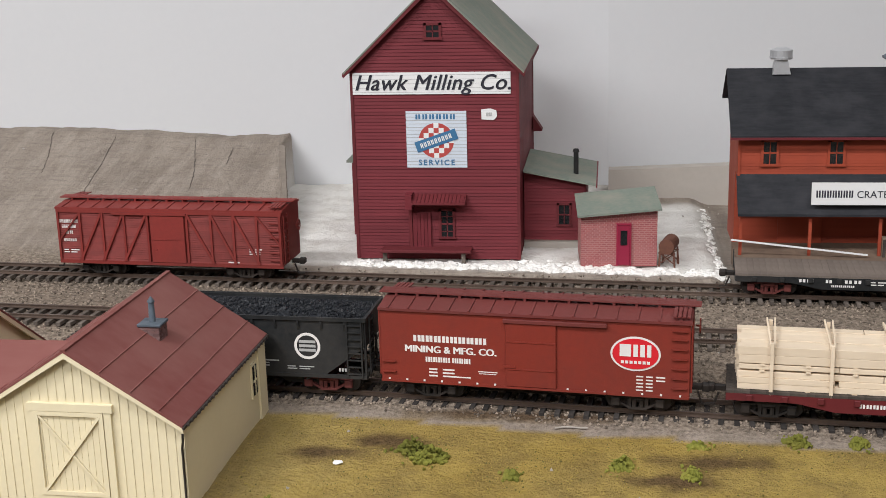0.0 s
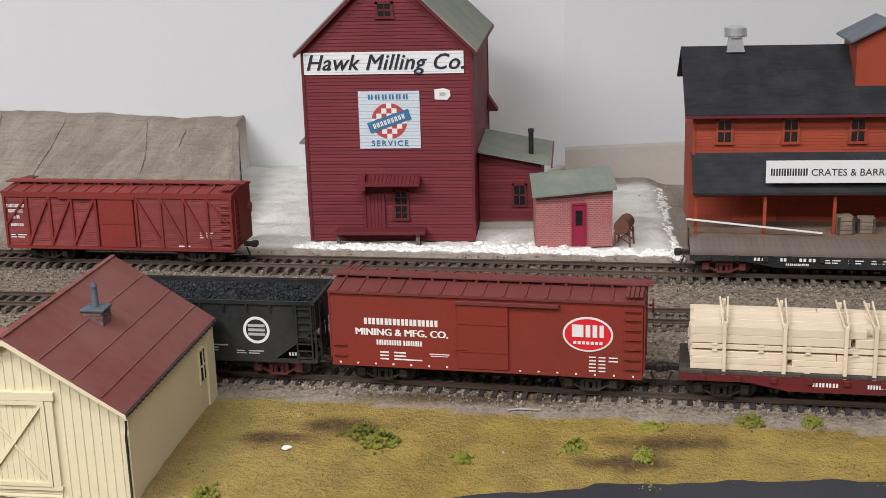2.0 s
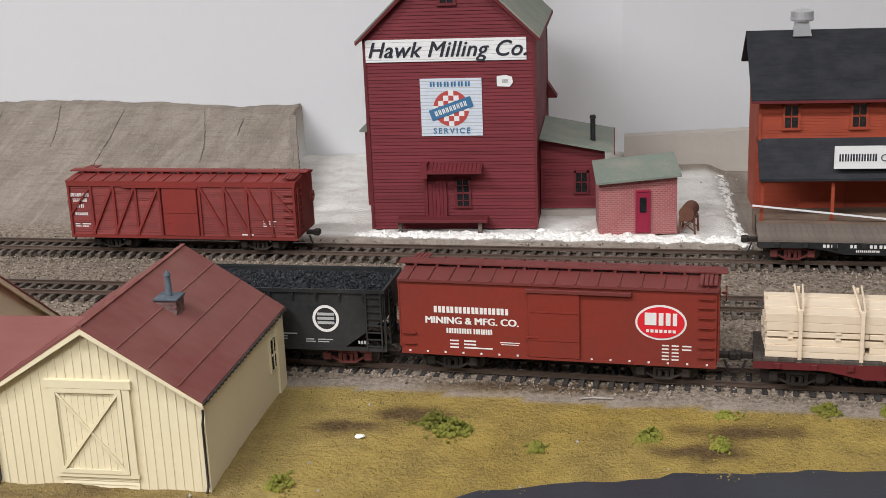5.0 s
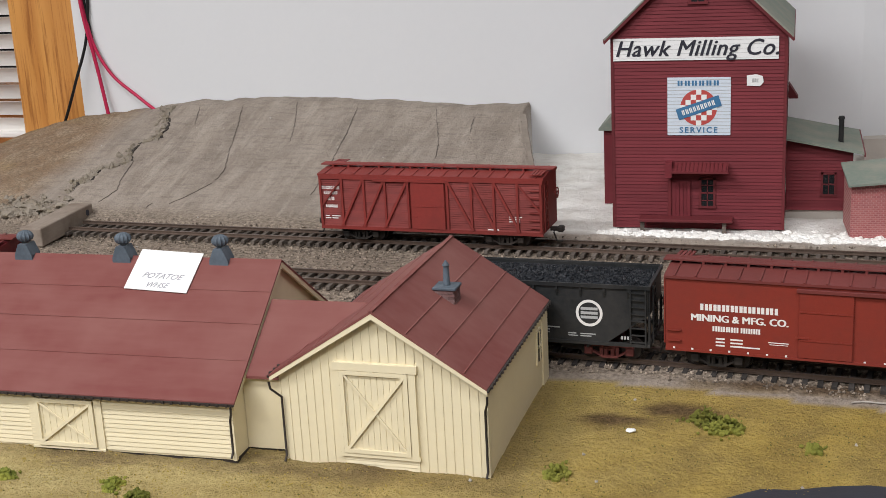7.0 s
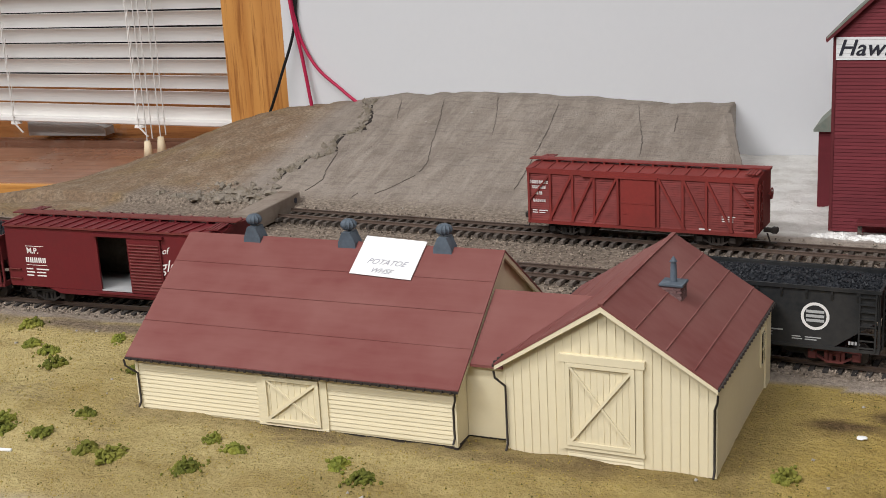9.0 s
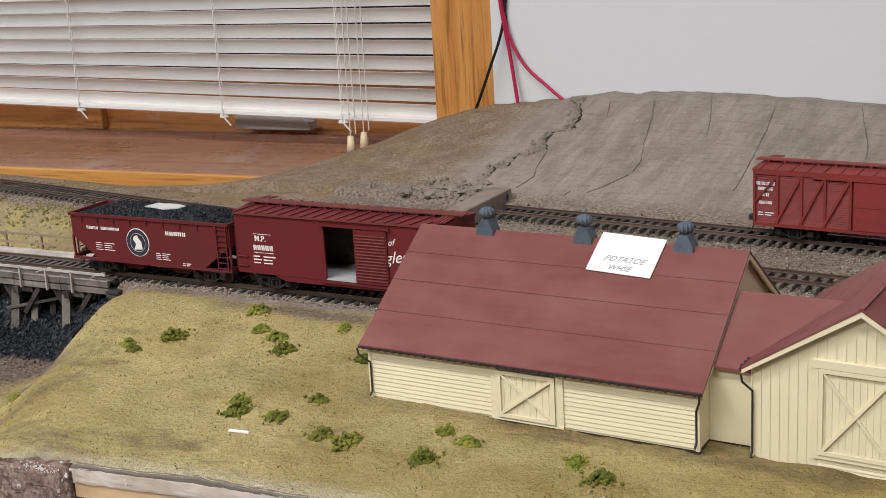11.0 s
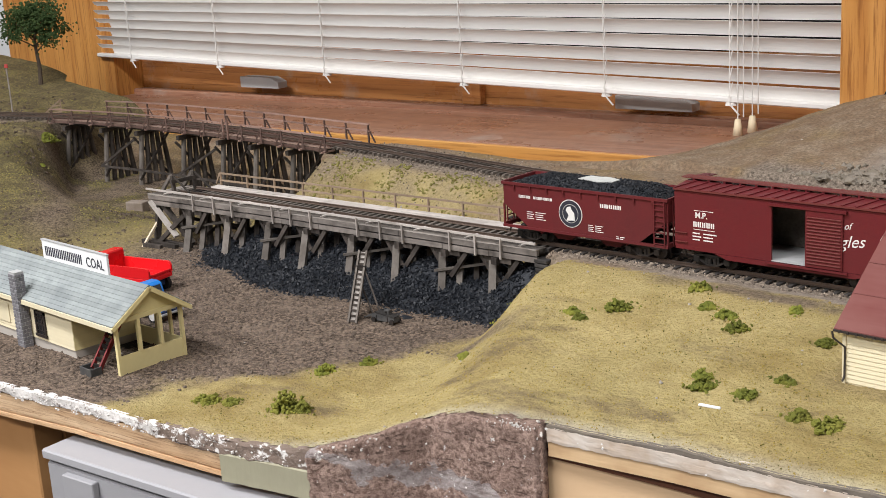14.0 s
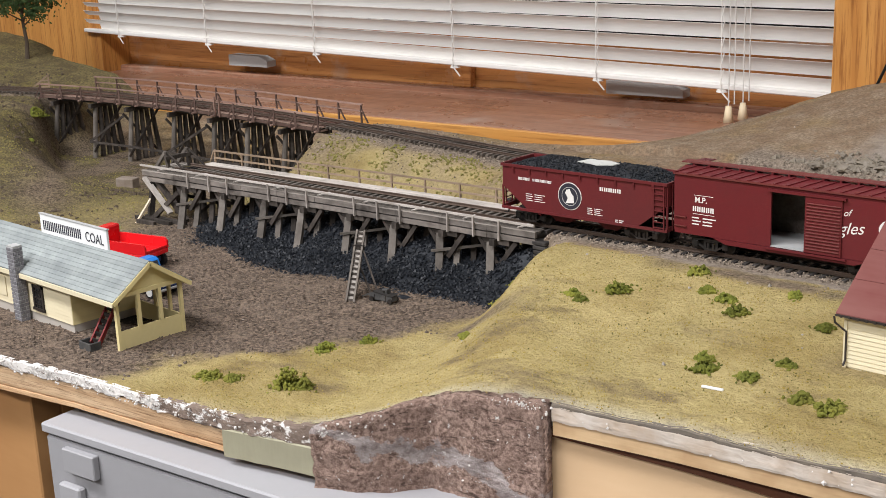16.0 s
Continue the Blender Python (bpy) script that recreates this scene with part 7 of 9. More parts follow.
def potato_warehouse():
    b = thing("warehouse", Matrix(), "long cream warehouse with a dusty red roof", "warehouse")
    zb = -0.0140
    x0, x1, yf, yb = -0.4385, -0.2812, -0.1035, 0.0105
    zr, ym, sl = 0.0543, -0.045, 0.696
    ze = zr - (ym - yf) * sl
    part("wall", prism(B(), [(yf, zb), (yb, zb), (yb, zr - (yb - ym) * sl - 0.0006), (ym, zr - 0.0006), (yf, ze - 0.0006)], "x", x0, x1), M_CREAM, b)
    top = ze - 0.0022
    clapboards(b, x0, -0.3752, zb + 0.001, top, 0.00205, M_CREAM, yf, "y", None, 0.00045)
    clapboards(b, -0.3405, x1, zb + 0.001, top, 0.00205, M_CREAM, yf, "y", None, 0.00045)
    part("plinth", box(B(), x0 - 0.0003, x1 + 0.0003, yf + 0.0005, yb, zb - 0.0035, zb - 0.0001), M_GUTTER, b)
    for x in (x0, x1):
        part("corner_board", box(B(), x - 0.0008, x + 0.0008, yf - 0.0009, yf + 0.001, zb, top), M_CREAM, b)
    cross_door(b, -0.3718, -0.3442, zb + 0.0016, 0.0090, yf, True, 9)
    for a, c in ((-0.3752, -0.3720), (-0.3440, -0.3405)):
        part("door_frame", box(B(), a, c, yf - 0.0010, yf, zb + 0.0008, top), M_CREAM, b)
    part("door_sill", box(B(), -0.3752, -0.3405, yf - 0.0013, yf, zb + 0.0001, zb + 0.0010), M_CREAM, b)
    for s in (-1, 1):
        ye = (yf - 0.003) if s < 0 else (yb + 0.003)
        zo = zr - abs(ye - ym) * sl
        roof = part("roof", prism(B(), [(ym, zr + 0.0010), (ye, zo + 0.0010), (ye, zo), (ym, zr)], "x", x0 - 0.0040, x1 + 0.0030), M_REDROOF, b, "dusty red sheet roof with faint seams")
        if s < 0:
            for u in (0.24, 0.47, 0.72):
                y, z = ym + (ye - ym) * u, zr + (zo - zr) * u + 0.00102
                part("roof_seam", beam(B(), (x0 - 0.004, y, z + random.uniform(-0.0001, 0.0001)), (x1 + 0.003, y, z), 0.0007, 0.00016), M_REDROOF, roof)
        part("gutter", box(B(), x0 - 0.0040, x1 + 0.0030, min(ye, ye + s * 0.0008), max(ye, ye + s * 0.0008), zo - 0.0004, zo + 0.0005), M_GUTTER, roof)
        if s < 0:
            gutter_brackets(roof, (x0 - 0.003, ye - 0.0009, zo + 0.0001), (x1 + 0.002, ye - 0.0009, zo + 0.0001), 40, M_GUTTER)
        bm = beam(B(), (x1 + 0.0022, ym, zr - 0.0012), (x1 + 0.0022, ye, zo - 0.0012), 0.0012, 0.0022)
        part("rake_board", bm, M_CREAM, roof)
    for x in (-0.4055, -0.3550, -0.3070):
        v = part("roof_ventilator", prism(B(), [(x - 0.0046, zr - 0.004), (x + 0.0046, zr - 0.004), (x + 0.0044, zr + 0.0008), (x + 0.0021, zr + 0.0059), (x - 0.0021, zr + 0.0059), (x - 0.0044, zr + 0.0008)], "y", ym - 0.0036, ym + 0.0036), M_VENT, b, "grey ventilator with a ball cap")
        bm = B()
        bmesh.ops.create_uvsphere(bm, u_segments=36, v_segments=9, radius=0.0036, matrix=Matrix.Translation((x, ym, zr + 0.0090)) @ Matrix.Diagonal((1, 1, 0.78, 1)))
        for vv in bm.verts:
            a = math.atan2(vv.co.y - ym, vv.co.x - x)
            f = 1 + 0.09 * math.cos(12 * a)
            vv.co.x, vv.co.y = x + (vv.co.x - x) * f, ym + (vv.co.y - ym) * f
        part("ball_cap", bm, M_VENT, v)
    downspout(b, x0 + 0.0005, yf, 0.0112, zb + 0.002, -0.0045)
    downspout(b, x1 - 0.0005, yf, 0.0112, zb + 0.002, 0.0025)
    # connecting range
    cf, cx1 = -0.0905, -0.2580
    part("link_wall", box(B(), x1 + 0.0002, cx1, cf, -0.02, zb, 0.0185), M_CREAM, b)
    part("link_plinth", box(B(), x1 + 0.0002, cx1, cf + 0.0006, -0.02, zb - 0.0035, zb - 0.0001), M_GUTTER, b)
    part("link_roof", prism(B(), [(cf - 0.0030, 0.0183), (cf - 0.0030, 0.0195), (-0.0605, 0.0420), (-0.02, 0.0140), (-0.02, 0.0127), (-0.0605, 0.0408)], "x", x1 + 0.0034, -0.2300), M_REDROOF, b, "dusty red roof of the low connecting range")
    # handwritten card lying on the roof
    card = part("paper_card", box(B(), -0.0155, 0.0155, -0.0112, 0.0112, 0, 0.0003), M_PAPER)
    cy = -0.0525
    card.matrix_world = pose(-0.3320, cy, zr + 0.0015 + (cy - ym) * sl, math.degrees(math.atan(sl)), 0, 0) @ pose(0, 0, 0.0001, 0, 0, -3)
    tagged(card, "white handwritten card lying on the red roof", "paper card")
    for body, x, y, size in (("POTATOE", -0.0095, -0.0046, 0.0043), ("WHSE", -0.0060, -0.0095, 0.0040)):
        text_mesh("handwriting", body, size, card, pose(x, y, 0.00042, -90), M_PENCIL, 0.45)
    return b


def gabled_shed():
    """Cream shed with its gable to the front, turned a little; built round the foot of its front wall."""
    b = thing("shed", pose(-0.2178, -0.0985, 0, 0, 0, -2), "cream board shed with red gable roof and braced door", "shed")
    zb, h, sf, sb = -0.0158, 0.0436, 0.0, 0.1030
    xm, szr, sl = -0.001, 0.0515, 0.637
    sze = szr - h * sl - 0.0006
    part("wall", prism(B(), [(-h, zb), (h, zb), (h, sze), (xm, szr - 0.001), (-h, sze)], "y", sf, sb), M_CREAM, b)
    n = 24
    for i in range(n + 1):
        x = -h + 2 * h * i / n
        hi = szr - abs(x - xm) * sl - 0.0026
        lo = 0.0304 if -0.0190 < x < 0.0152 else zb
        part("batten", box(B(), x - 0.00028, x + 0.00028, sf - 0.0003, sf - 0.00002, lo, hi), M_CREAM, b)
    part("plinth", box(B(), -h + 0.0004, h - 0.0004, sf + 0.0005, sb, zb - 0.0035, zb - 0.0001), M_GUTTER, b)
    cross_door(b, -0.0168, 0.0118, -0.0090, 0.0264, sf, True, 11)
    for a, c, o, e, f in ((-0.0194, 0.0158, 0.0017, 0.0266, 0.0298), (-0.0188, 0.0154, 0.0014, -0.0108, -0.0092), (-0.0186, -0.0170, 0.0014, -0.0092, 0.0266), (0.0120, 0.0150, 0.0014, -0.0092, 0.0266)):
        part("door_frame", box(B(), a, c, sf - o, sf, e, f), M_CREAM, b)
    for k in range(3):
        z = zb + 0.0002 + 0.0016 * k
        part("skirt_board", prism(B(), [(sf - 0.0007, z), (sf - 0.0003, z + 0.0015), (sf, z + 0.0015), (sf, z)], "x", -0.0168, 0.0148), M_CREAM, b)
    for s in (-1, 1):
        xe = xm + s * 0.0458
        zo = szr - 0.0458 * sl
        roof = part("roof", prism(B(), [(xm, szr + 0.0010), (xe, zo + 0.0010), (xe, zo), (xm, szr)], "y", sf - 0.0035, sb + 0.0045), M_REDROOF, b, "dusty red panelled roof")
        for u in (0.30, 0.56, 0.80):
            x, z = xm + (xe - xm) * u, szr + (zo - szr) * u + 0.00108
            part("roof_seam", beam(B(), (x, sf - 0.0035, z), (x, sb + 0.0045, z), 0.0006, 0.0003), M_REDROOF, roof)
        part("gutter", box(B(), min(xe, xe + s * 0.0007), max(xe, xe + s * 0.0007), sf - 0.0038, sb + 0.0045, zo - 0.0005, zo + 0.0007), M_GUTTER, roof)
        gutter_brackets(roof, (xe + s * 0.0009, sf - 0.002, zo + 0.0004), (xe + s * 0.0009, sb + 0.003, zo + 0.0004), 26, M_GUTTER)
        o = [(xm, szr - 0.0001), (xe, zo - 0.0001), (xe, zo - 0.0018), (xm, szr - 0.0024)]
        part("rake_board", prism(B(), o, "y", sf - 0.0034, sf - 0.0022), M_CREAM, roof)
    part("ridge_cap", box(B(), xm - 0.0010, xm + 0.0010, sf - 0.0035, sb + 0.0045, szr + 0.0004, szr + 0.0013), M_REDROOF, b)
    downspout(b, -h + 0.0006, sf, 0.0205, zb + 0.001, -0.0035)
    downspout(b, h - 0.0006, sf, 0.0205, zb + 0.001, 0.0020)
    # window and corner door on the east wall
    wd = part("window", box(B(), h, h + 0.0008, 0.0830, 0.0905, 0.0000, 0.0165), M_CREAM, b)
    part("pane", box(B(), h + 0.0008, h + 0.0010, 0.0840, 0.0895, 0.0014, 0.0152), M_GLASS, wd)
    part("glazing_bar", box(B(), h + 0.0010, h + 0.0013, 0.0840, 0.0895, 0.0078, 0.0086), M_CREAM, wd)
    part("glazing_bar", box(B(), h + 0.0010, h + 0.0013, 0.0865, 0.0871, 0.0014, 0.0152), M_CREAM, wd)
    part("corner_board", box(B(), h, h + 0.0009, 0.0935, sb + 0.0006, zb, 0.0225), M_CREAM, b)
    # brick chimney with a pipe
    cx, cy = 0.0141, 0.0490
    ch = part("chimney", box(B(), cx - 0.0042, cx + 0.0042, cy - 0.0040, cy + 0.0040, 0.036, 0.0462), M_CHIMNEY, b, "small dark red brick chimney with a grey cap")
    for i in range(9):
        z = 0.0352 + 0.0012 * i
        for k in range(3):
            a = cx - 0.0044 + 0.0029 * k + (0.0012 if i % 2 else 0)
            part("brick", box(B(), a, min(a + 0.0026, cx + 0.0044), cy - 0.0043, cy - 0.0039, z, z + 0.0010), M_CHIMNEY, ch)
            e = cy - 0.0042 + 0.0029 * k + (0.0012 if i % 2 == 0 else 0)
            part("brick", box(B(), cx + 0.0041, cx + 0.0045, e, min(e + 0.0026, cy + 0.0042), z, z + 0.0010), M_CHIMNEY, ch)
    part("chimney_cap", box(B(), cx - 0.0052, cx + 0.0052, cy - 0.0048, cy + 0.0048, 0.0463, 0.0476, 0.0003), M_VENT, ch)
    part("chimney_pipe", rod(B(), (cx, cy, 0.0477), (cx, cy, 0.0562), 0.0015, 0.0012, 14), M_VENT, ch)
    part("pipe_cap", rod(B(), (cx, cy, 0.0562), (cx, cy, 0.0584), 0.0017, 0.0003, 14), M_VENT, ch)
    return b


mill()
brick_shack()
crate_factory()
potato_warehouse()
gabled_shed()

# ---- coal trestle ----


def timber(parent, name, p, q, w, h, mat):
    return part(name, beam(B(), p, q, w, h), mat, parent)


M_WALK = worn("brown_grey_walkway_timber", (0.30, 0.205, 0.16), (0.13, 0.084, 0.066), 0.85, 0.65, 60, 500, vary=0.2)
M_RAILPALE = worn("bleached_timber", (0.52, 0.475, 0.43), (0.24, 0.205, 0.175), 0.85, 0.6, 60, 500, stretch=(0.15, 1, 1), vary=0.15)
M_RUSTRED = worn("dull_red_steel", (0.20, 0.028, 0.026), (0.07, 0.02, 0.02), 0.6, 0.6, 80, 400)
M_LOADER = worn("dusty_charcoal_metal", (0.045, 0.045, 0.045), (0.12, 0.112, 0.10), 0.7, 0.6, 120, 500)
M_TIMBERTAN = worn("tan_rail_timber", (0.30, 0.22, 0.15), (0.16, 0.115, 0.08), 0.85, 0.6, 60, 500)


def coal_trestle():
    t = thing("coal_trestle", Matrix(), "weathered grey timber coal trestle with walkways and railings", "trestle")
    xa, xb = -1.081, -0.688
    zt = FRONT_Z - 0.0046
    rnd = random.Random(3)

    def yy(x, off):
        return front_y(x) + off

    def along(name, a, b, off, z, w, h, mat):
        timber(t, name, (a, yy(a, off), zt + z), (b, yy(b, off), zt + z), w, h, mat)

    xs = [xa + (xb - xa) * i / 10 for i in range(11)]
    for a, b in zip(xs, xs[1:]):
        for off in (-0.0095, 0.0095):
            along("stringer", a, b, off, -0.0034, 0.0030, 0.0060, M_TIMBER)
        # two side timbers with an open joint, walkway boards, handrails
        lift = rnd.uniform(-0.0002, 0.0002)
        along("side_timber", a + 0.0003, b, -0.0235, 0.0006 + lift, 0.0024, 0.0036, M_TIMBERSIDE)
        # The cap strip is paler than the side timber below it.
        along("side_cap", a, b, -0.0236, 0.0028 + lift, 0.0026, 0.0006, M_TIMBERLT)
        along("side_timber", a, b - 0.0003, -0.0232, -0.0040 + lift, 0.0022, 0.0036, M_TIMBERSIDE)
        # Front boards coloured dark so the gap below the handrail keeps its shade.
        along("walk_board", a, b, -0.0200, 0.0022, 0.0036, 0.0010, M_TIMBERMID)
        along("walk_board", a, b, -0.0160, 0.0022, 0.0034, 0.0010, M_TIMBER)
        along("handrail", a, b, -0.0254, 0.0072, 0.0013, 0.0014, M_RAILPALE)
        for k in range(3):
            if b > -1.05:
                along("walk_board", max(a, -1.058), b, 0.0180 + 0.0040 * k, 0.0018 + rnd.uniform(0, 0.0002), 0.0037, 0.0010, M_RAILPALE)
        if b > -1.05:
            for z in (0.0062, 0.0122):
                along("back_rail", max(a, -1.056), b, 0.0290, z, 0.0012, 0.0013, M_TIMBERTAN)
    # cross pieces carrying the walkways
    for i in range(9):
        x = -1.063 + 0.045 * i
        timber(t, "cross_piece", (x, yy(x, -0.0225), zt + 0.0034), (x, yy(x, -0.0105), zt + 0.0034), 0.0020, 0.0010, M_RAILPALE)
    for x in (-1.079, -1.074, -1.068):
        timber(t, "end_plank", (x, yy(x, -0.0140), zt + 0.0022), (x, yy(x, 0.0145), zt + 0.0022), 0.0040, 0.0014, M_TIMBERLT)
    bx = [-0.722, -0.765, -0.807, -0.850, -0.897, -0.937, -0.983, -1.029]
    posts = sorted([x + 0.006 for x in bx] + [x - 0.015 for x in bx[::2]])
    for x in posts:
        timber(t, "rail_post", (x, yy(x, -0.0260), zt - 0.0062), (x + rnd.uniform(-0.0006, 0.0006), yy(x, -0.0260), zt + 0.0074), 0.0013, 0.0012, M_TIMBERLT)
    for i in range(12):
        x = -1.055 + 0.0325 * i
        timber(t, "rail_post", (x, yy(x, 0.0290), zt - 0.0040), (x, yy(x, 0.0290), zt + 0.0130), 0.0013, 0.0013, M_TIMBERTAN)
    timber(t, "back_rail", (-1.056, yy(-1.056, 0.0290), zt + 0.0122), (-1.061, yy(-1.061, 0.0290), zt + 0.0030), 0.0012, 0.0012, M_TIMBERTAN)
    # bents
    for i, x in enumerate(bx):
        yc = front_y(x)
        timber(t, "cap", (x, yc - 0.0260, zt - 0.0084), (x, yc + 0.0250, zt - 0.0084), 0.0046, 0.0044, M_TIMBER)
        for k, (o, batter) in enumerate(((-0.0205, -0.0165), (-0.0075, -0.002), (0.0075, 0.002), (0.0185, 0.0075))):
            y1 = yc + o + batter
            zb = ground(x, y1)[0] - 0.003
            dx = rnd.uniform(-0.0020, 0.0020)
            # The front leg is a paler grey than the posts behind it.
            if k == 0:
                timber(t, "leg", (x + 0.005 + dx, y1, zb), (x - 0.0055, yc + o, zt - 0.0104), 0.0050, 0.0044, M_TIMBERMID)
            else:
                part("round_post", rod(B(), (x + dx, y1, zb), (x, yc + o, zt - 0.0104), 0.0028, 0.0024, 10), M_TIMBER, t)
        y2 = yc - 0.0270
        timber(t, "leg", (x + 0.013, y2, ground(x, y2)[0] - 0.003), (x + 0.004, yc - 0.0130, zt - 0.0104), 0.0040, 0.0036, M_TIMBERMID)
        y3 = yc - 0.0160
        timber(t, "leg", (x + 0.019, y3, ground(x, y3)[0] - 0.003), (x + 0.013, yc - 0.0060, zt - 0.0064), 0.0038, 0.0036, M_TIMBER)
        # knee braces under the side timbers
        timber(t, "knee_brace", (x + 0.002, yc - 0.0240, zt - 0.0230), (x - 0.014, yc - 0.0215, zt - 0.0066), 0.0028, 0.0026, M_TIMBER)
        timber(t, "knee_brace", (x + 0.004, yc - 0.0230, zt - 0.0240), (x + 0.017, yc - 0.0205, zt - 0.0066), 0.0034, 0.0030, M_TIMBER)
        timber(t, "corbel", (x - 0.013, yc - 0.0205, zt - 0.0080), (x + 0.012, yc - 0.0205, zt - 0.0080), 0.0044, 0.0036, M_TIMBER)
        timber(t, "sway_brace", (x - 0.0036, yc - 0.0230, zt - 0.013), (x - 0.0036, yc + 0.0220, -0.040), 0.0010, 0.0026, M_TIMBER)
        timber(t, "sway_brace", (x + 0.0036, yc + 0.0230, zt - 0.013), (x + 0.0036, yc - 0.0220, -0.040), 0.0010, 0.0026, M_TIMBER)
        if i % 2 == 1:
            timber(t, "girt", (x - 0.004, yc - 0.0315, zt - 0.0195), (x + 0.030, yc - 0.0060, zt - 0.0150), 0.0013, 0.0017, M_TIMBERMID)
    # end frame: posts, a pale diagonal plank, a thin raking pole and sills
    ye = front_y(-1.072)
    for y, b in ((ye - 0.0210, -0.0060), (ye + 0.001, 0.0), (ye + 0.019, 0.004)):
        timber(t, "end_post", (-1.072, y, zt - 0.0060), (-1.073, y + b, ground(-1.073, y + b)[0] - 0.003), 0.0046, 0.0042, M_TIMBER)
    timber(t, "cap", (-1.072, ye - 0.0250, zt - 0.0082), (-1.072, ye + 0.0250, zt - 0.0082), 0.0046, 0.0040, M_TIMBER)
    timber(t, "end_brace", (-1.077, ye - 0.0258, zt - 0.0030), (-1.046, ye - 0.0250, -0.0375), 0.0046, 0.0020, M_RAILPALE)
    timber(t, "end_brace", (-1.068, ye - 0.0200, zt - 0.0060), (-1.036, ye - 0.0170, -0.0440), 0.0040, 0.0034, M_TIMBER)
    timber(t, "end_brace", (-1.040, ye - 0.0200, zt - 0.0120), (-1.066, ye - 0.0290, -0.0440), 0.0040, 0.0034, M_TIMBER)
    timber(t, "raking_pole", (-1.072, ye - 0.0250, -0.0290), (-1.070, ye - 0.0440, -0.0475), 0.0018, 0.0018, M_LUMBER)
    for y, a, b in ((ye - 0.034, -1.082, -1.040), (ye - 0.027, -1.078, -1.030), (ye - 0.041, -1.070, -1.052)):
        timber(t, "sill", (a, y, ground(a, y)[0] + 0.0012), (b, y + 0.004, ground(b, y)[0] + 0.0012), 0.0036, 0.0034, M_TIMBER)
    # bumper at the end of the rails
    for o in (-0.0105, 0.0105):
        timber(t, "bumper_post", (-1.081, yy(-1.081, o), zt + 0.002), (-1.067, yy(-1.067, o), zt + 0.0165), 0.0026, 0.0026, M_TIMBERMID)
        timber(t, "bumper_post", (-1.065, yy(-1.065, o), zt + 0.002), (-1.066, yy(-1.066, o), zt + 0.0165), 0.0026, 0.0026, M_TIMBER)
        timber(t, "bumper_brace", (-1.064, yy(-1.064, o), zt + 0.0160), (-1.046, yy(-1.046, o), zt + 0.0040), 0.0012, 0.0014, M_TIMBER)
    timber(t, "bumper_beam", (-1.064, yy(-1.064, -0.014), zt + 0.0120), (-1.064, yy(-1.064, 0.014), zt + 0.0120), 0.0026, 0.0030, M_TIMBER)
    # dark stone abutment
    ab = thing("abutment", Matrix(), "dark stacked stone abutment under the track", "abutment")
    rn = random.Random(8)
    k = 0
    for row in range(13):
        z = -0.050 + 0.0030 * row
        y = -0.020
        while y < 0.050:
            w = rn.uniform(0.005, 0.011)
            part("stone", box(B(), -0.690 + rn.uniform(-0.001, 0.001), -0.680, y, y + w - 0.0006, z, z + 0.0026, 0.0005), M_STONE, ab)
            y += w
    # coal underneath
    verts, faces = [], []
    rn = random.Random(9)
    nx, ny = 110, 46
    EDGEC = [(-1.03, -0.055), (-1.0, -0.066), (-0.912, -0.086), (-0.852, -0.088), (-0.804, -0.079), (-0.754, -0.060), (-0.72, -0.062), (-0.687, -0.070), (-0.672, -0.05)]

    def coal_z(x, y):
        e = lerp_table(EDGEC, x)
        s = (0.25 * smooth(e, e + 0.02, y) + 0.75 * smooth(-0.048, 0.0, y)) * (1 - smooth(0.015, 0.06, y)) * smooth(-1.04, -0.98, x)
        m = 0.75 + 0.35 * math.sin(x * 70) * 0.5 + 0.3 * fbm(x, y, 25, 2.0)
        return -0.0475 + s * 0.027 * m + 0.001 * fbm(x, y, 160, 4.0)

    for i in range(nx + 1):
        for j in range(ny + 1):
            x = -1.04 + 0.37 * i / nx
            y = -0.095 + 0.16 * j / ny
            verts.append((x, y, coal_z(x, y)))
    for i in range(nx):
        for j in range(ny):
            a = i * (ny + 1) + j
            faces.append((a, a + ny + 1, a + ny + 2, a + 1))
    for _ in range(19000):
        x, y = rn.uniform(-1.035, -0.672), rn.uniform(-0.09, 0.06)
        e = lerp_table(EDGEC, x)
        if y < e - rn.uniform(0, 0.006):
            continue
        add_stone(verts, faces, Vector((x, y, coal_z(x, y) + 0.0004)), rn.choice((0.0007, 0.0010, 0.0013, 0.0017)), rn)
    stuff_mesh("coal_pile", verts, faces, M_COAL, None, "black coal heaped on the ground under the trestle", "coal")
    # loading ladder and tipped box
    lad = thing("conveyor_ladder", Matrix(), "weathered grey ladder leaning on the coal", "ladder")
    p0, p1 = Vector((-0.772, -0.104, -0.046)), Vector((-0.799, -0.066, -0.011))
    side = Vector((0.0027, 0.0008, 0))
    for s in (-1, 1):
        timber(lad, "stile", p0 + side * s, p1 + side * s, 0.0012, 0.0026, M_TIMBERMID)
    for i in range(14):
        p = p0.lerp(p1, (i + 0.5) / 14)
        timber(lad, "rung", p - side, p + side, 0.0011, 0.0009, M_TIMBER)
    under = Vector((0, 0.0010, -0.0010))
    timber(lad, "trough", p0 + under, p1 + under, 0.0048, 0.0006, M_TIMBERLT)
    pm, pt = p0.lerp(p1, 0.72), p0.lerp(p1, 0.76)
    for s in (-1, 1):
        timber(lad, "prop", pm + side * s * 1.4, Vector((-0.770, -0.084, -0.045)) + side * s, 0.0009, 0.0009, M_TIMBER)
    timber(lad, "clamp", pt - side * 1.5, pt + side * 1.5, 0.0014, 0.0034, M_TRUCK)
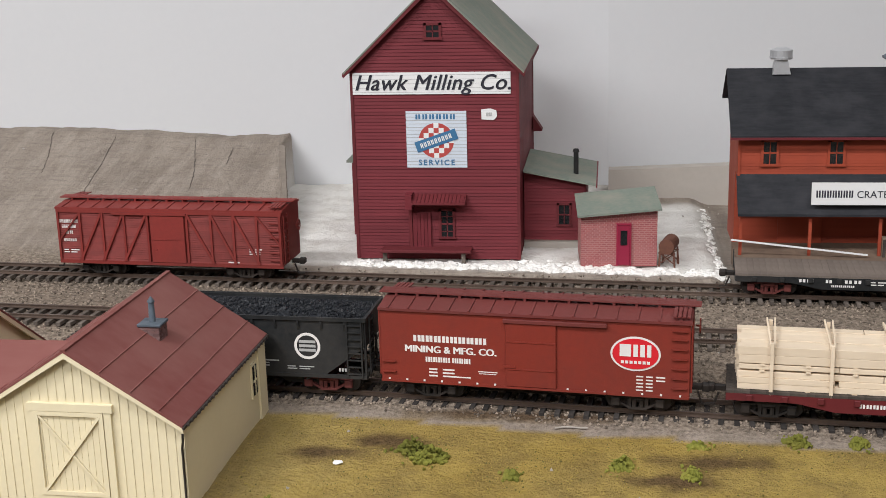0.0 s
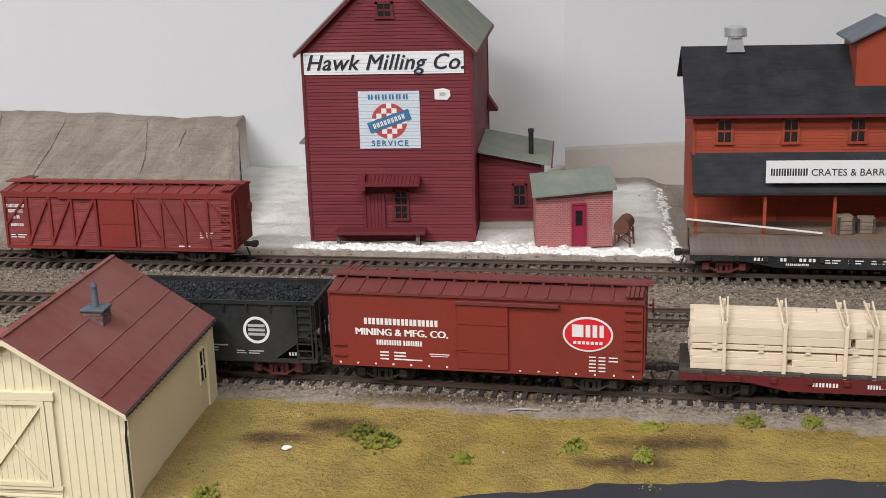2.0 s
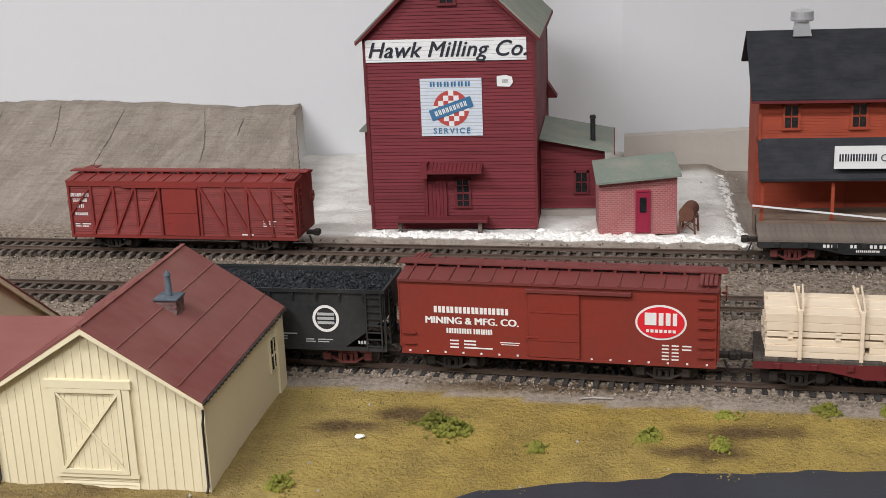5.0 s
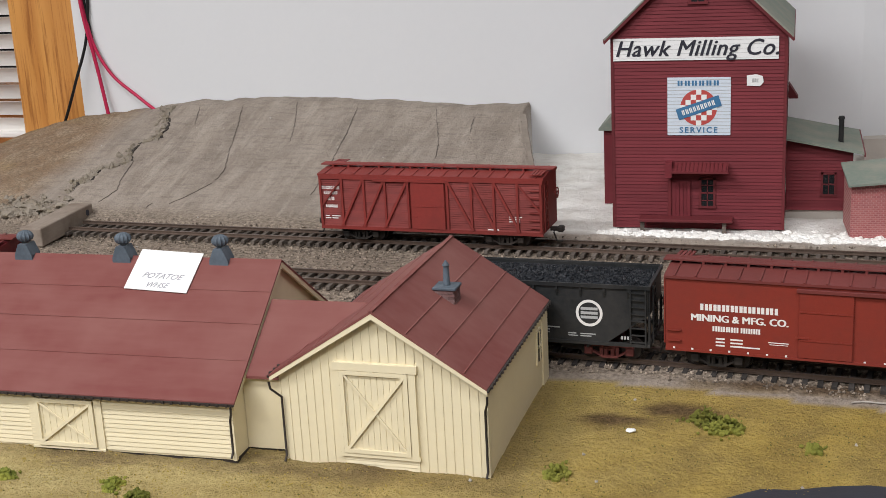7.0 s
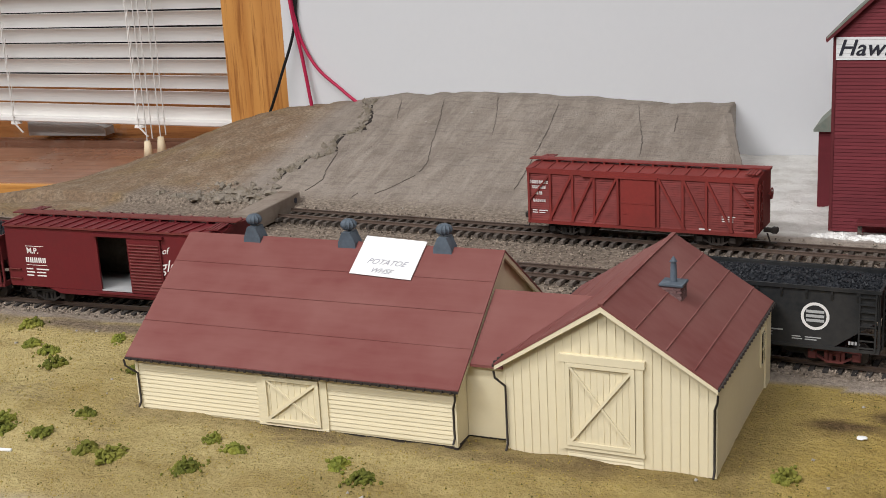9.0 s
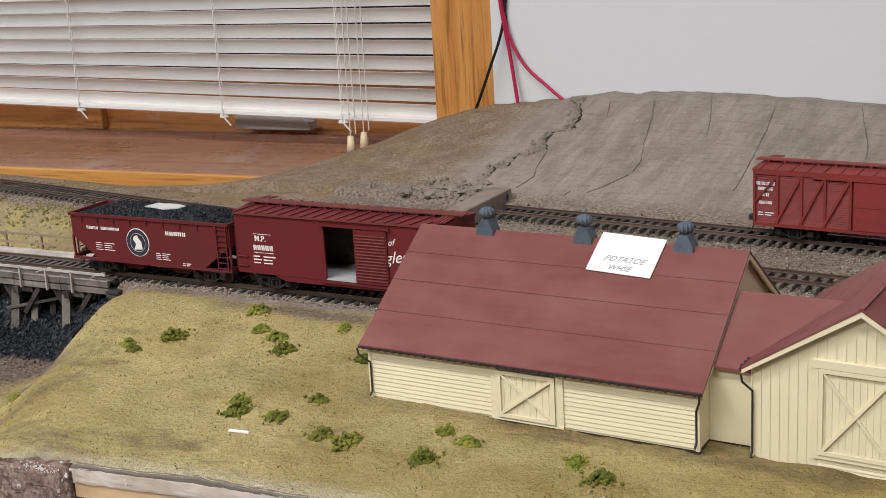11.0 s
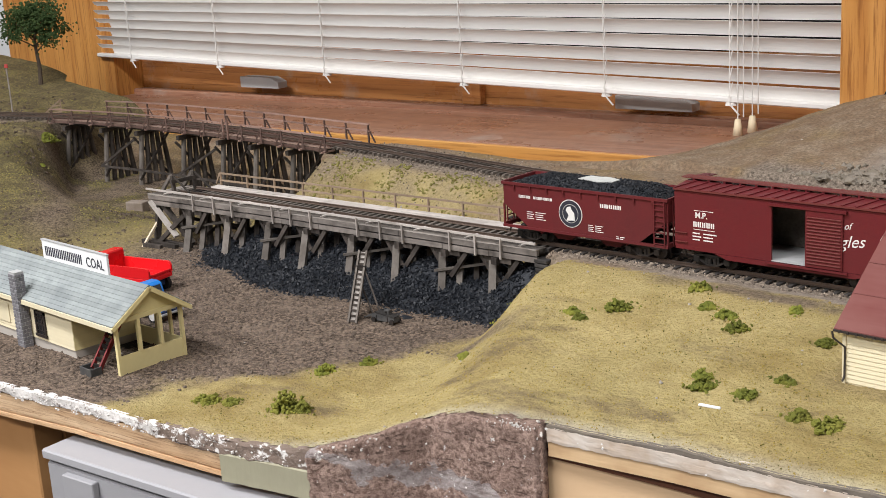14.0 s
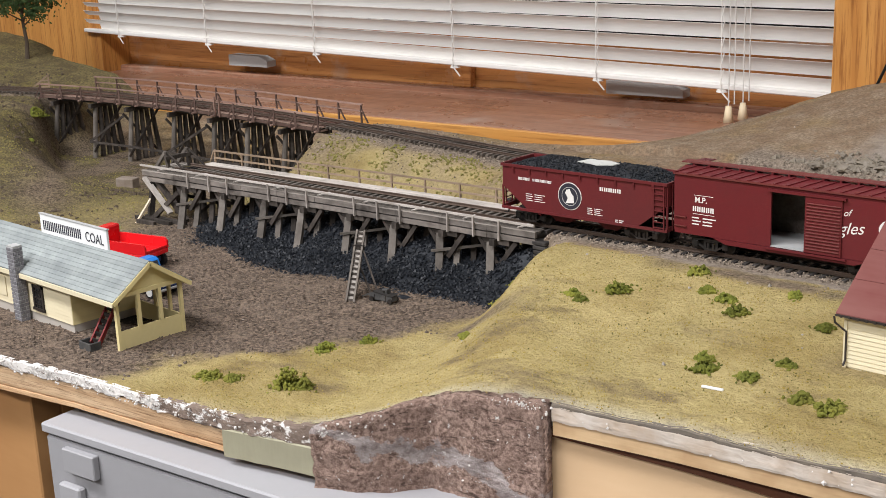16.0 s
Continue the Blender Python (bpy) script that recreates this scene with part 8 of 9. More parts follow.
    bx_ = thing("coal_loader", pose(-0.757, -0.089, ground(-0.757, -0.089)[0] + 0.0006, 0, 0, 8) @ Matrix.Scale(0.68, 4), "small dark grey coal loader standing beside the ladder", "loader")
    part("body", prism(B(), ((-0.0130, 0.0012), (0.0135, 0.0012), (0.0135, 0.0062), (-0.0080, 0.0088), (-0.0130, 0.0060)), "y", -0.0042, 0.0042), M_LOADER, bx_)
    part("lid", prism(B(), ((-0.0085, 0.0093), (0.0138, 0.0066), (0.0138, 0.0060), (-0.0085, 0.0086)), "y", -0.0046, 0.0046), M_STONE, bx_)
    part("motor", box(B(), 0.0000, 0.0060, -0.0020, 0.0034, 0.0072, 0.0118, 0.0006), M_LOADER, bx_)
    part("motor_shaft", rod(B(), (0.0030, -0.0035, 0.0100), (0.0030, 0.0048, 0.0100), 0.0009, None, 10), M_TRUCK, bx_)
    for x in (-0.0070, 0.0060):
        part("strap", box(B(), x - 0.0004, x + 0.0004, -0.0045, 0.0045, 0.0014, 0.0066, 0.0001), M_TRUCK, bx_)
    for s in (-1, 1):
        part("arm", beam(B(), (-0.0120, 0.0030 * s, 0.0060), (-0.0235, 0.0022 * s, 0.0016), 0.0010, 0.0012), M_LOADER, bx_)
    for x in (-0.0100, 0.0115):
        for y in (-0.0058, 0.0044):
            part("wheel", rod(B(), (x, y, 0.0018), (x, y + 0.0014, 0.0018), 0.0024, None, 14), M_TRUCK, bx_)


def curved_trestle():
    t = thing("curved_trestle", Matrix(), "weathered curved timber trestle with red-brown railings", "trestle")
    xa, xb = -1.555, -1.085
    zt = -0.0046
    rnd = random.Random(13)

    def at(x, off):
        d = 0.003
        tx, ty = 2 * d, middle_y(x + d) - middle_y(x - d)
        k = math.hypot(tx, ty)
        return x - ty / k * off, middle_y(x) + tx / k * off

    def p3(x, off, z):
        a, b = at(x, off)
        return (a, b, z)

    xs = [xa + (xb - xa) * i / 14 for i in range(15)]
    for a, b in zip(xs, xs[1:]):
        for off in (-0.009, 0.009):
            timber(t, "stringer", p3(a, off, zt - 0.003), p3(b, off, zt - 0.003), 0.0036, 0.0055, M_TIMBER)
        timber(t, "edge_timber", p3(a, -0.0215, zt - 0.0002), p3(b, -0.0215, zt - 0.0002), 0.0022, 0.0024, M_RAILPOST)
        timber(t, "deck_board", p3(a, -0.0170, zt + 0.0016), p3(b, -0.0170, zt + 0.0016), 0.0058, 0.0008, M_WALK)
        timber(t, "deck_board", p3(a, 0.0185, zt + 0.0016), p3(b, 0.0185, zt + 0.0016), 0.0060, 0.0008, M_REDTIMBER)
        timber(t, "handrail", p3(a, -0.0215, zt + 0.0140), p3(b, -0.0215, zt + 0.0140), 0.0015, 0.0013, M_REDTIMBER)
        timber(t, "handrail", p3(a, -0.0215, zt + 0.0085), p3(b, -0.0215, zt + 0.0085), 0.0008, 0.0007, M_RAILPOST)
        if a > -1.54:
            timber(t, "handrail", p3(a, 0.0320, zt + 0.0165), p3(b, 0.0320, zt + 0.0165), 0.0017, 0.0014, M_REDTIMBER)
            timber(t, "handrail", p3(a, 0.0320, zt + 0.0100), p3(b, 0.0320, zt + 0.0100), 0.0012, 0.0012, M_REDTIMBER)
    for i in range(15):
        x = xa + 0.002 + (xb - xa - 0.004) * i / 14
        timber(t, "rail_post", p3(x, -0.0225, zt - 0.002), p3(x, -0.0217, zt + 0.0138), 0.0013, 0.0013, M_RAILPOST)
        for o in (-0.0055, 0.0050):
            timber(t, "rail_brace", p3(x + o, -0.0262, zt - 0.001), p3(x, -0.0222, zt + 0.0125), 0.0013, 0.0013, M_RAILPOST)
        timber(t, "outrigger", p3(x, -0.0270, zt - 0.0014), p3(x, -0.0100, zt - 0.0014), 0.0018, 0.0016, M_REDTIMBER)
        if x > -1.53:
            timber(t, "rail_post", p3(x, 0.0320, zt - 0.002), p3(x, 0.0320, zt + 0.0162), 0.0015, 0.0015, M_RAILPOST)
            timber(t, "rail_brace", p3(x + 0.0075, 0.0335, zt - 0.001), p3(x, 0.0322, zt + 0.0120), 0.0012, 0.0012, M_RAILPOST)
    for x in (-1.250, -1.242):
        timber(t, "barrel_post", p3(x, -0.0240, zt - 0.002), p3(x, -0.0240, zt + 0.0185), 0.0016, 0.0016, M_REDTIMBER)
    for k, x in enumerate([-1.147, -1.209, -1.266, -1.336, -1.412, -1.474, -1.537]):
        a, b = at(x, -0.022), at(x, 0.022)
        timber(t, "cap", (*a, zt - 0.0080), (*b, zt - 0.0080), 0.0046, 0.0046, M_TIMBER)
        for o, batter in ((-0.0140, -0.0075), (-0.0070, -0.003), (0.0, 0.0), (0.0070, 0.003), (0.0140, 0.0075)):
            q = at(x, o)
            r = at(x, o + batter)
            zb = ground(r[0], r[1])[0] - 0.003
            # Only the front post of each bent takes the paler grey.
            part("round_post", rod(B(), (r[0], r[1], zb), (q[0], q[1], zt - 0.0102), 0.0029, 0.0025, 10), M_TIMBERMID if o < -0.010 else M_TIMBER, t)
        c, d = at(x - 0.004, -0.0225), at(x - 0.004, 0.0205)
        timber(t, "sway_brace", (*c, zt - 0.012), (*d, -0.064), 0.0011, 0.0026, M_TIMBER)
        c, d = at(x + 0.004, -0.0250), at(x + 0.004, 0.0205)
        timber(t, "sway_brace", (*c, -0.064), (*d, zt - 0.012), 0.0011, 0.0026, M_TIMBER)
    pts = [-1.209, -1.266, -1.336, -1.412, -1.474]
    for i, (a, b) in enumerate(zip(pts, pts[1:])):
        timber(t, "girt", p3(a, -0.0268, -0.052), p3(b, -0.0268, -0.052), 0.0016, 0.0022, M_TIMBER)
        if i % 2:
            timber(t, "long_brace", p3(a, -0.0245, zt - 0.014), p3(b, -0.0268, -0.052), 0.0014, 0.0024, M_TIMBER)
    blk = part("concrete_block", box(B(), -0.0105, 0.0105, -0.006, 0.006, -0.004, 0.0065, 0.0008), M_BLOCK)
    blk.matrix_world = pose(-1.300, 0.079, ground(-1.300, 0.079)[0] + 0.003, 0, 0, 20)
    tagged(blk, "pale concrete footing block in the gully", "block")


def stone_material():
    return worn("dark_stacked_stone", (0.030, 0.027, 0.025), (0.075, 0.068, 0.06), 0.85, 0.6, 120, 600, rel=0.6, vary=0.35)


M_STONE = stone_material()
coal_trestle()
curved_trestle()
scatter_ballast()

# ---- coal office ----


def coal_office():
    b = thing("coal_office", Matrix(), "small yellow coal office with a grey-green roof and open porch", "office")
    zb = -0.0465
    xg, xw, xl = -0.8137, -0.8630, -0.982
    yf, yb, ym = -0.2471, -0.2025, -0.2248
    ze, zr = -0.0125, 0.0028
    part("wall", prism(B(), [(yf, zb + 0.006), (yb, zb + 0.006), (yb, ze), (ym, zr - 0.002), (yf, ze)], "x", xl, xw), M_YELLOW, b)
    clapboards(b, xl, xw, zb + 0.006, ze, 0.0023, M_CREAM, yf, "y", None, 0.0004)
    clapboards(b, yf, yb, zb + 0.006, ze, 0.0021, M_YELLOW, xw, "x", None, 0.0004, 1)
    part("foundation", box(B(), xl, xw, yf + 0.0004, yb - 0.0004, zb - 0.004, zb + 0.006), M_BEIGE, b)
    sl = (zr - ze) / (ym - yf)
    for s in (-1, 1):
        ye = yf - 0.0048 if s < 0 else yb + 0.0048
        zo = ze - 0.0048 * sl
        r = part("roof", prism(B(), [(ym, zr + 0.0012), (ye, zo + 0.0012), (ye, zo), (ym, zr)], "x", xl - 0.005, xg + 0.005), M_SLATEROOF, b, "pale grey-green shingled roof")
        rows = 11
        for i in range(rows):
            u0, u1 = i / rows, (i + 1) / rows
            y0, z0 = ym + (ye - ym) * u0, zr + (zo - zr) * u0 + 0.0012
            y1, z1 = ym + (ye - ym) * u1, zr + (zo - zr) * u1 + 0.0012
            part("shingle_course", prism(B(), [(y0, z0 + 0.00005), (y1, z1 + 0.00045), (y1, z1 - 0.0002), (y0, z0 - 0.0003)], "x", xl - 0.005, xg + 0.005), M_SLATEROOF, r)
        part("fascia", box(B(), xl - 0.005, xg + 0.005, min(ye, ye + s * 0.0008), max(ye, ye + s * 0.0008), zo - 0.0020, zo + 0.0008), M_CREAM, r)
        bm = beam(B(), (xg + 0.0050, ym, zr - 0.0006), (xg + 0.0050, ye, zo - 0.0006), 0.0012, 0.0026)
        part("rake_board", bm, M_YELLOW, r)
    # porch end: posts, half wall, gable
    part("half_wall", box(B(), xg - 0.0006, xg + 0.0006, yf, yb, zb, zb + 0.0117), M_YELLOW, b)
    part("half_wall", box(B(), xw + 0.0006, xg - 0.0006, yb - 0.0012, yb, zb, zb + 0.0117), M_YELLOW, b)
    part("gable_board", prism(B(), [(yf, ze), (yb, ze), (ym, zr - 0.001)], "x", xg - 0.0006, xg + 0.0006), M_YELLOW, b)
    part("porch_beam", box(B(), xg - 0.0012, xg + 0.0012, yf, yb, ze - 0.0026, ze), M_YELLOW, b)
    for k in range(4):
        y = yf + (yb - yf) * k / 3
        part("porch_post", box(B(), xg - 0.0012, xg + 0.0012, y - 0.0010, y + 0.0010, zb if k in (0, 3) else zb + 0.0117, ze - 0.0026), M_YELLOW, b)
    for x in (-0.8250, -0.840):
        part("porch_post", box(B(), x - 0.001, x + 0.001, yb - 0.0011, yb + 0.0007, zb + 0.0117, ze), M_YELLOW, b)
    part("porch_floor", box(B(), xw, xg, yf + 0.012, yb, zb - 0.002, zb + 0.001), M_TIMBER, b)
    # window, chimney
    sash_window(b, -0.9000, -0.0300, yf - 0.0005, 0.0120, 0.0165, M_GUTTER, 3, 4, 0.0008)
    part("notice_frame", box(B(), -0.965, -0.940, yf - 0.0009, yf - 0.0004, -0.036, -0.023), M_CREAM, b)
    ca, cb, cf, cr = -0.9205, -0.9120, yf - 0.0075, yf - 0.0010
    ch = part("chimney", box(B(), ca + 0.0004, cb - 0.0004, cf + 0.0004, cr, zb - 0.002, 0.0025), M_GREYLET, b, "grey brick chimney")
    for i in range(20):
        z = zb + 0.0024 * i
        cuts = (ca, ca + 0.0050, cb) if i % 2 else (ca, ca + 0.0022, ca + 0.0064, cb)
        for a0, a1 in zip(cuts, cuts[1:]):
            part("brick", box(B(), a0 + 0.0002, a1 - 0.0002, cf, cf + 0.0008, z, z + 0.0020, 0.0002), M_BRICKGREY, ch)
        mid = cf + (0.0042 if i % 2 else 0.0028)
        for y0, y1 in ((cf + 0.0009, mid), (mid + 0.0004, cr)):
            part("brick", box(B(), cb - 0.0008, cb, y0, y1, z, z + 0.0020, 0.0002), M_BRICKGREY, ch)
    # roof sign
    sg = thing("roof_sign", pose(0, 0, 0), "white board sign with dark capitals standing on the roof ridge", "sign")
    part("board", box(B(), -0.9269, -0.8505, ym - 0.0008, ym + 0.0008, 0.0026, 0.0158, 0.0002), M_PAPER, sg)
    bm = B()
    box(bm, -0.9274, -0.8500, ym - 0.0011, ym + 0.0011, 0.0158, 0.0165)
    box(bm, -0.9274, -0.8500, ym - 0.0011, ym + 0.0011, 0.0019, 0.0026)
    part("frame", bm, M_GREYLET, sg)
    for x in (-0.920, -0.885, -0.856):
        part("bracket", box(B(), x - 0.0007, x + 0.0007, ym - 0.0007, ym + 0.0007, 0.0010, 0.0019), M_GUTTER, sg)
    part("bar_lettering", letter_bars(B(), -0.9235, 0.0060, ym - 0.0008, 0.0440, 0.0062, 10, 0.42), M_INK, sg)
    text_mesh("sign_lettering", "COAL", 0.0088, sg, pose(-0.8745, ym - 0.0010, 0.0060), M_INK, 0, "LEFT", 0.86)
    # conveyor on the porch side
    cv = thing("bag_conveyor", Matrix(), "small dark conveyor with red side plates by the porch", "conveyor")
    p0, p1 = Vector((-0.8310, -0.2530, -0.0440)), Vector((-0.8415, -0.2280, -0.0210))
    s = Vector((0.0040, 0, 0))
    for k in (-1, 1):
        timber(cv, "side_plate", p0 + s * k, p1 + s * k, 0.0010, 0.0030, M_RUSTRED)
    for i in range(8):
        p = p0.lerp(p1, (i + 0.5) / 8)
        timber(cv, "flight", p - s, p + s, 0.0014, 0.0022, M_TRUCK)
    part("tray", box(B(), -0.8370, -0.8250, -0.2590, -0.2525, -0.0462, -0.0440, 0.0005), M_TRUCK, cv)
    for a, c, d, e in ((-0.8372, -0.8362, -0.2592, -0.2524), (-0.8258, -0.8248, -0.2592, -0.2524), (-0.8372, -0.8248, -0.2600, -0.2592)):
        part("tray_side", box(B(), a, c, d, e, -0.0462, -0.0410, 0.0003), M_LOADER, cv)


def red_truck():
    t = thing("dump_truck", pose(-0.965, -0.140, -0.046, 0, 0, 14) @ Matrix.Diagonal((0.86, 0.9, 0.92, 1)), "toy dump truck with a bright red bed", "truck")
    part("chassis", box(B(), -0.034, 0.030, -0.006, 0.006, 0.006, 0.010, 0.0006), M_DKBLUE, t)
    bed = part("bed", box(B(), -0.020, 0.032, -0.0135, 0.0135, 0.0110, 0.0150, 0.0008), M_RED, t)
    o = [(-0.020, 0.0150), (0.032, 0.0150), (0.032, 0.0205), (0.0305, 0.0225), (0.0285, 0.0230), (-0.020, 0.0230)]
    for s in (-1, 1):
        part("bed_side", prism(B(), o, "y", *sorted((s * 0.0135, s * 0.0118))), M_RED, t)
    part("tailgate", box(B(), 0.0305, 0.0320, -0.0117, 0.0117, 0.0150, 0.0175, 0.0005), M_RED, t)
    part("headboard", box(B(), -0.030, -0.0195, -0.0135, 0.0135, 0.0110, 0.0300, 0.0010), M_RED, t)
    cab = part("cab", box(B(), -0.050, -0.0310, -0.011, 0.011, 0.0070, 0.0265, 0.0030), M_RED, t)
    part("windscreen", box(B(), -0.0506, -0.0499, -0.009, 0.009, 0.0175, 0.0245), M_GLASS, cab)
    for x in (-0.042, 0.012, 0.024):
        for s in (-1, 1):
            w = part("wheel", rod(B(), (x, s * 0.0100, 0.0055), (x, s * 0.0135, 0.0055), 0.0055, None, 20), M_TYRE, t)
            part("hub", rod(B(), (x, s * 0.0134, 0.0055), (x, s * 0.0139, 0.0055), 0.0028, None, 14), M_PAPER, w)
    return t


def blue_truck():
    t = thing("pickup_truck", pose(-0.8985, -0.169, -0.046, 0, 0, 4) @ Matrix.Scale(0.88, 4), "toy truck with a bright blue cab and white hubs", "truck")
    part("chassis", box(B(), -0.028, 0.024, -0.0075, 0.0075, 0.0055, 0.0090, 0.0006), M_DKBLUE, t)
    cab = part("cab", prism(B(), [(-0.012, 0.0091), (0.006, 0.0091), (0.006, 0.0170), (0.003, 0.0245), (0.000, 0.0262), (-0.008, 0.0262), (-0.012, 0.0240)], "y", -0.0095, 0.0095), M_TRUCKBLUE, t)
    part("windscreen", prism(B(), [(0.0062, 0.0175), (0.0035, 0.0240), (0.0030, 0.0240), (0.0056, 0.0175)], "y", -0.0078, 0.0078), M_GLASS, cab)
    for s in (-1, 1):
        part("side_window", box(B(), -0.009, 0.002, *sorted((s * 0.0095, s * 0.0098)), 0.0172, 0.0238), M_GLASS, cab)
    part("hood", prism(B(), [(0.0061, 0.0091), (0.0225, 0.0091), (0.0225, 0.0140), (0.0200, 0.0160), (0.0061, 0.0172)], "y", -0.0058, 0.0058), M_TRUCKBLUE, t)
    part("grille", box(B(), 0.0226, 0.0234, -0.0048, 0.0048, 0.0085, 0.0138, 0.0003), M_GALV, t)
    part("bumper", box(B(), 0.0245, 0.0260, -0.0105, 0.0105, 0.0062, 0.0080, 0.0004), M_GALV, t)
    part("flat_bed", box(B(), -0.032, -0.0125, -0.0110, 0.0110, 0.0091, 0.0115, 0.0005), M_DKBLUE, t)
    for s in (-1, 1):
        part("fender", prism(B(), [(0.0075, 0.0090), (0.0095, 0.0118), (0.0150, 0.0128), (0.0205, 0.0115), (0.0225, 0.0085), (0.0210, 0.0085), (0.0150, 0.0112), (0.0095, 0.0090)], "y", *sorted((s * 0.0060, s * 0.0110))), M_TRUCKBLUE, t)
        part("headlight", rod(B(), (0.0205, s * 0.0075, 0.0150), (0.0230, s * 0.0075, 0.0150), 0.0014, 0.0018, 12), M_GALV, t)
        for x in (0.0150, -0.0220):
            w = part("wheel", rod(B(), (x, s * 0.0080, 0.0052), (x, s * 0.0112, 0.0052), 0.0052, None, 20), M_TYRE, t)
            part("hub", rod(B(), (x, s * 0.0111, 0.0052), (x, s * 0.0116, 0.0052), 0.0034, None, 16), M_PAPER, w)


coal_office()
red_truck()
blue_truck()

# ---- vegetation and small things ----


def make_bush(x, y, r, mat, seed, flat=0.5):
    z = ground(x, y)[0]
    rn = random.Random(seed)
    bm = B()
    n = int(50 + r * 11000)
    for i in range(n):
        a, d = rn.uniform(0, 6.283), r * math.sqrt(rn.random())
        h = (1 - (d / r) ** 1.5) * r * flat * (1.5 + 0.9 * noise.noise(Vector((3 * math.cos(a), 3 * math.sin(a), seed * 3.7))))
        d *= 1 + 0.45 * noise.noise(Vector((2.2 * math.cos(a), 2.2 * math.sin(a), seed * 1.3)))
        c = (d * math.cos(a), d * math.sin(a) * 0.8, rn.uniform(0.0, 1.0) * h)
        blob(bm, c, rn.uniform(0.0006, 0.0013), seed * 97 + i, 1.0, 0.45, 1)
    for i in range(int(n * 0.22)):
        a, d = rn.uniform(0, 6.283), r * rn.uniform(0.9, 1.9)
        if noise.noise(Vector((2 * math.cos(a), 2 * math.sin(a), seed * 5.1))) > 0.05:
            blob(bm, (d * math.cos(a), d * math.sin(a) * 0.8, rn.uniform(0, 0.0012)), rn.uniform(0.0004, 0.0009), seed * 31 + i, 1.0, 0.45, 1)
    ob = part("bush", bm, mat)
    ob.matrix_world = pose(x, y, z, 0, 0, rn.uniform(0, 360))
    return tagged(ob, "clump of dark green foam foliage on the turf" if mat is M_BUSH else "clump of bright green foam foliage on the turf", "bush", "foam bushes")


BUSHES = [(-0.583, -0.078, 9), (-0.593, -0.098, 4), (-0.603, -0.092, 5), (-0.559, -0.032, 6), (-0.539, -0.058, 5), (-0.525, -0.062, 7), (-0.511, -0.075, 7), (-0.497, -0.041, 5), (-0.465, -0.071, 5),
          (-0.495, -0.132, 6), (-0.488, -0.142, 7), (-0.461, -0.116, 6), (-0.467, -0.140, 6), (-0.384, -0.151, 7), (-0.372, -0.131, 5), (-0.386, -0.126, 4), (-0.322, -0.132, 6), (-0.308, -0.140, 7),
          (-0.719, -0.173, 8), (-0.708, -0.149, 6)]
BRIGHT = [(-0.690, -0.226, 9), (-0.693, -0.223, 7), (-0.680, -0.222, 5), (-0.734, -0.242, 6), (-0.723, -0.237, 5), (-0.741, -0.243, 4), (-0.095, -0.038, 8), (-0.086, -0.046, 8), (-0.006, -0.048, 6), (0.068, -0.021, 6), (0.094, -0.021, 5), (-0.051, -0.059, 4), (-0.149, -0.094, 6), (0.026, -0.027, 4),
          (-0.422, -0.151, 8), (-0.436, -0.148, 6), (-0.675, -0.052, 6), (-0.681, -0.064, 5), (0.022, -0.055, 5), (-0.640, -0.140, 4), (-0.560, -0.036, 5)]
for i, (x, y, r) in enumerate(BUSHES):
    make_bush(x, y, r * 0.00085, M_BUSH, i + 1)
for i, (x, y, r) in enumerate(BRIGHT):
    make_bush(x, y, r * 0.00095, M_BUSHY, i + 60, 1.1 if i < 3 else 0.5)
for i, (x, y, r) in enumerate([(-1.43, -0.04, 5), (-1.505, 0.100, 10), (-1.36, -0.06, 4), (-1.515, 0.112, 9), (-1.44, 0.055, 4), (-1.495, 0.092, 7)]):
    make_bush(x, y, r * 0.001, M_BUSH, i + 120, 0.45)


def scatter_turf():
    """Coarse flecks of ground foam lying on the turf."""
    rn = random.Random(31)
    for name, mat, n, lo, hi in (("turf_flecks", M_TURF, 30000, 0.0002, 0.00055), ("turf_clumps", M_TURFDARK, 9000, 0.0002, 0.0006)):
        verts, faces = [], []
        made = 0
        while made < n:
            x = rn.uniform(-1.75, 0.16) if rn.random() < 0.3 else rn.uniform(-0.75, 0.16)
            y = rn.uniform(edge_y(x), 0.165)
            z, g, r, m, p = ground(x, y)
            if rn.random() > g - 0.2 or (abs(y - front_y(x)) < 0.022 and x > -0.69):
                made += 0.2
                continue
            if fbm(x, y, 30, 9.0) + rn.uniform(-0.5, 0.5) < (-0.25 if mat is M_TURF else 0.30):
                made += 0.2
                continue
            add_stone(verts, faces, Vector((x, y, z + 0.0001)), rn.uniform(lo, hi), rn)
            made += 1
        stuff_mesh(name, verts, faces, mat, None, "fine yellow-green flecks of ground foam turf" if mat is M_TURF else "darker olive flecks of ground foam turf", "turf")


M_TURF = worn("turf_foam", (0.38, 0.285, 0.075), (0.28, 0.20, 0.05), 0.95, 0.7, 60, 900, rel=0.2)
M_TURFDARK = worn("turf_foam_dark", (0.12, 0.105, 0.028), (0.19, 0.15, 0.04), 0.95, 0.7, 60, 900, rel=0.2)
scatter_turf()


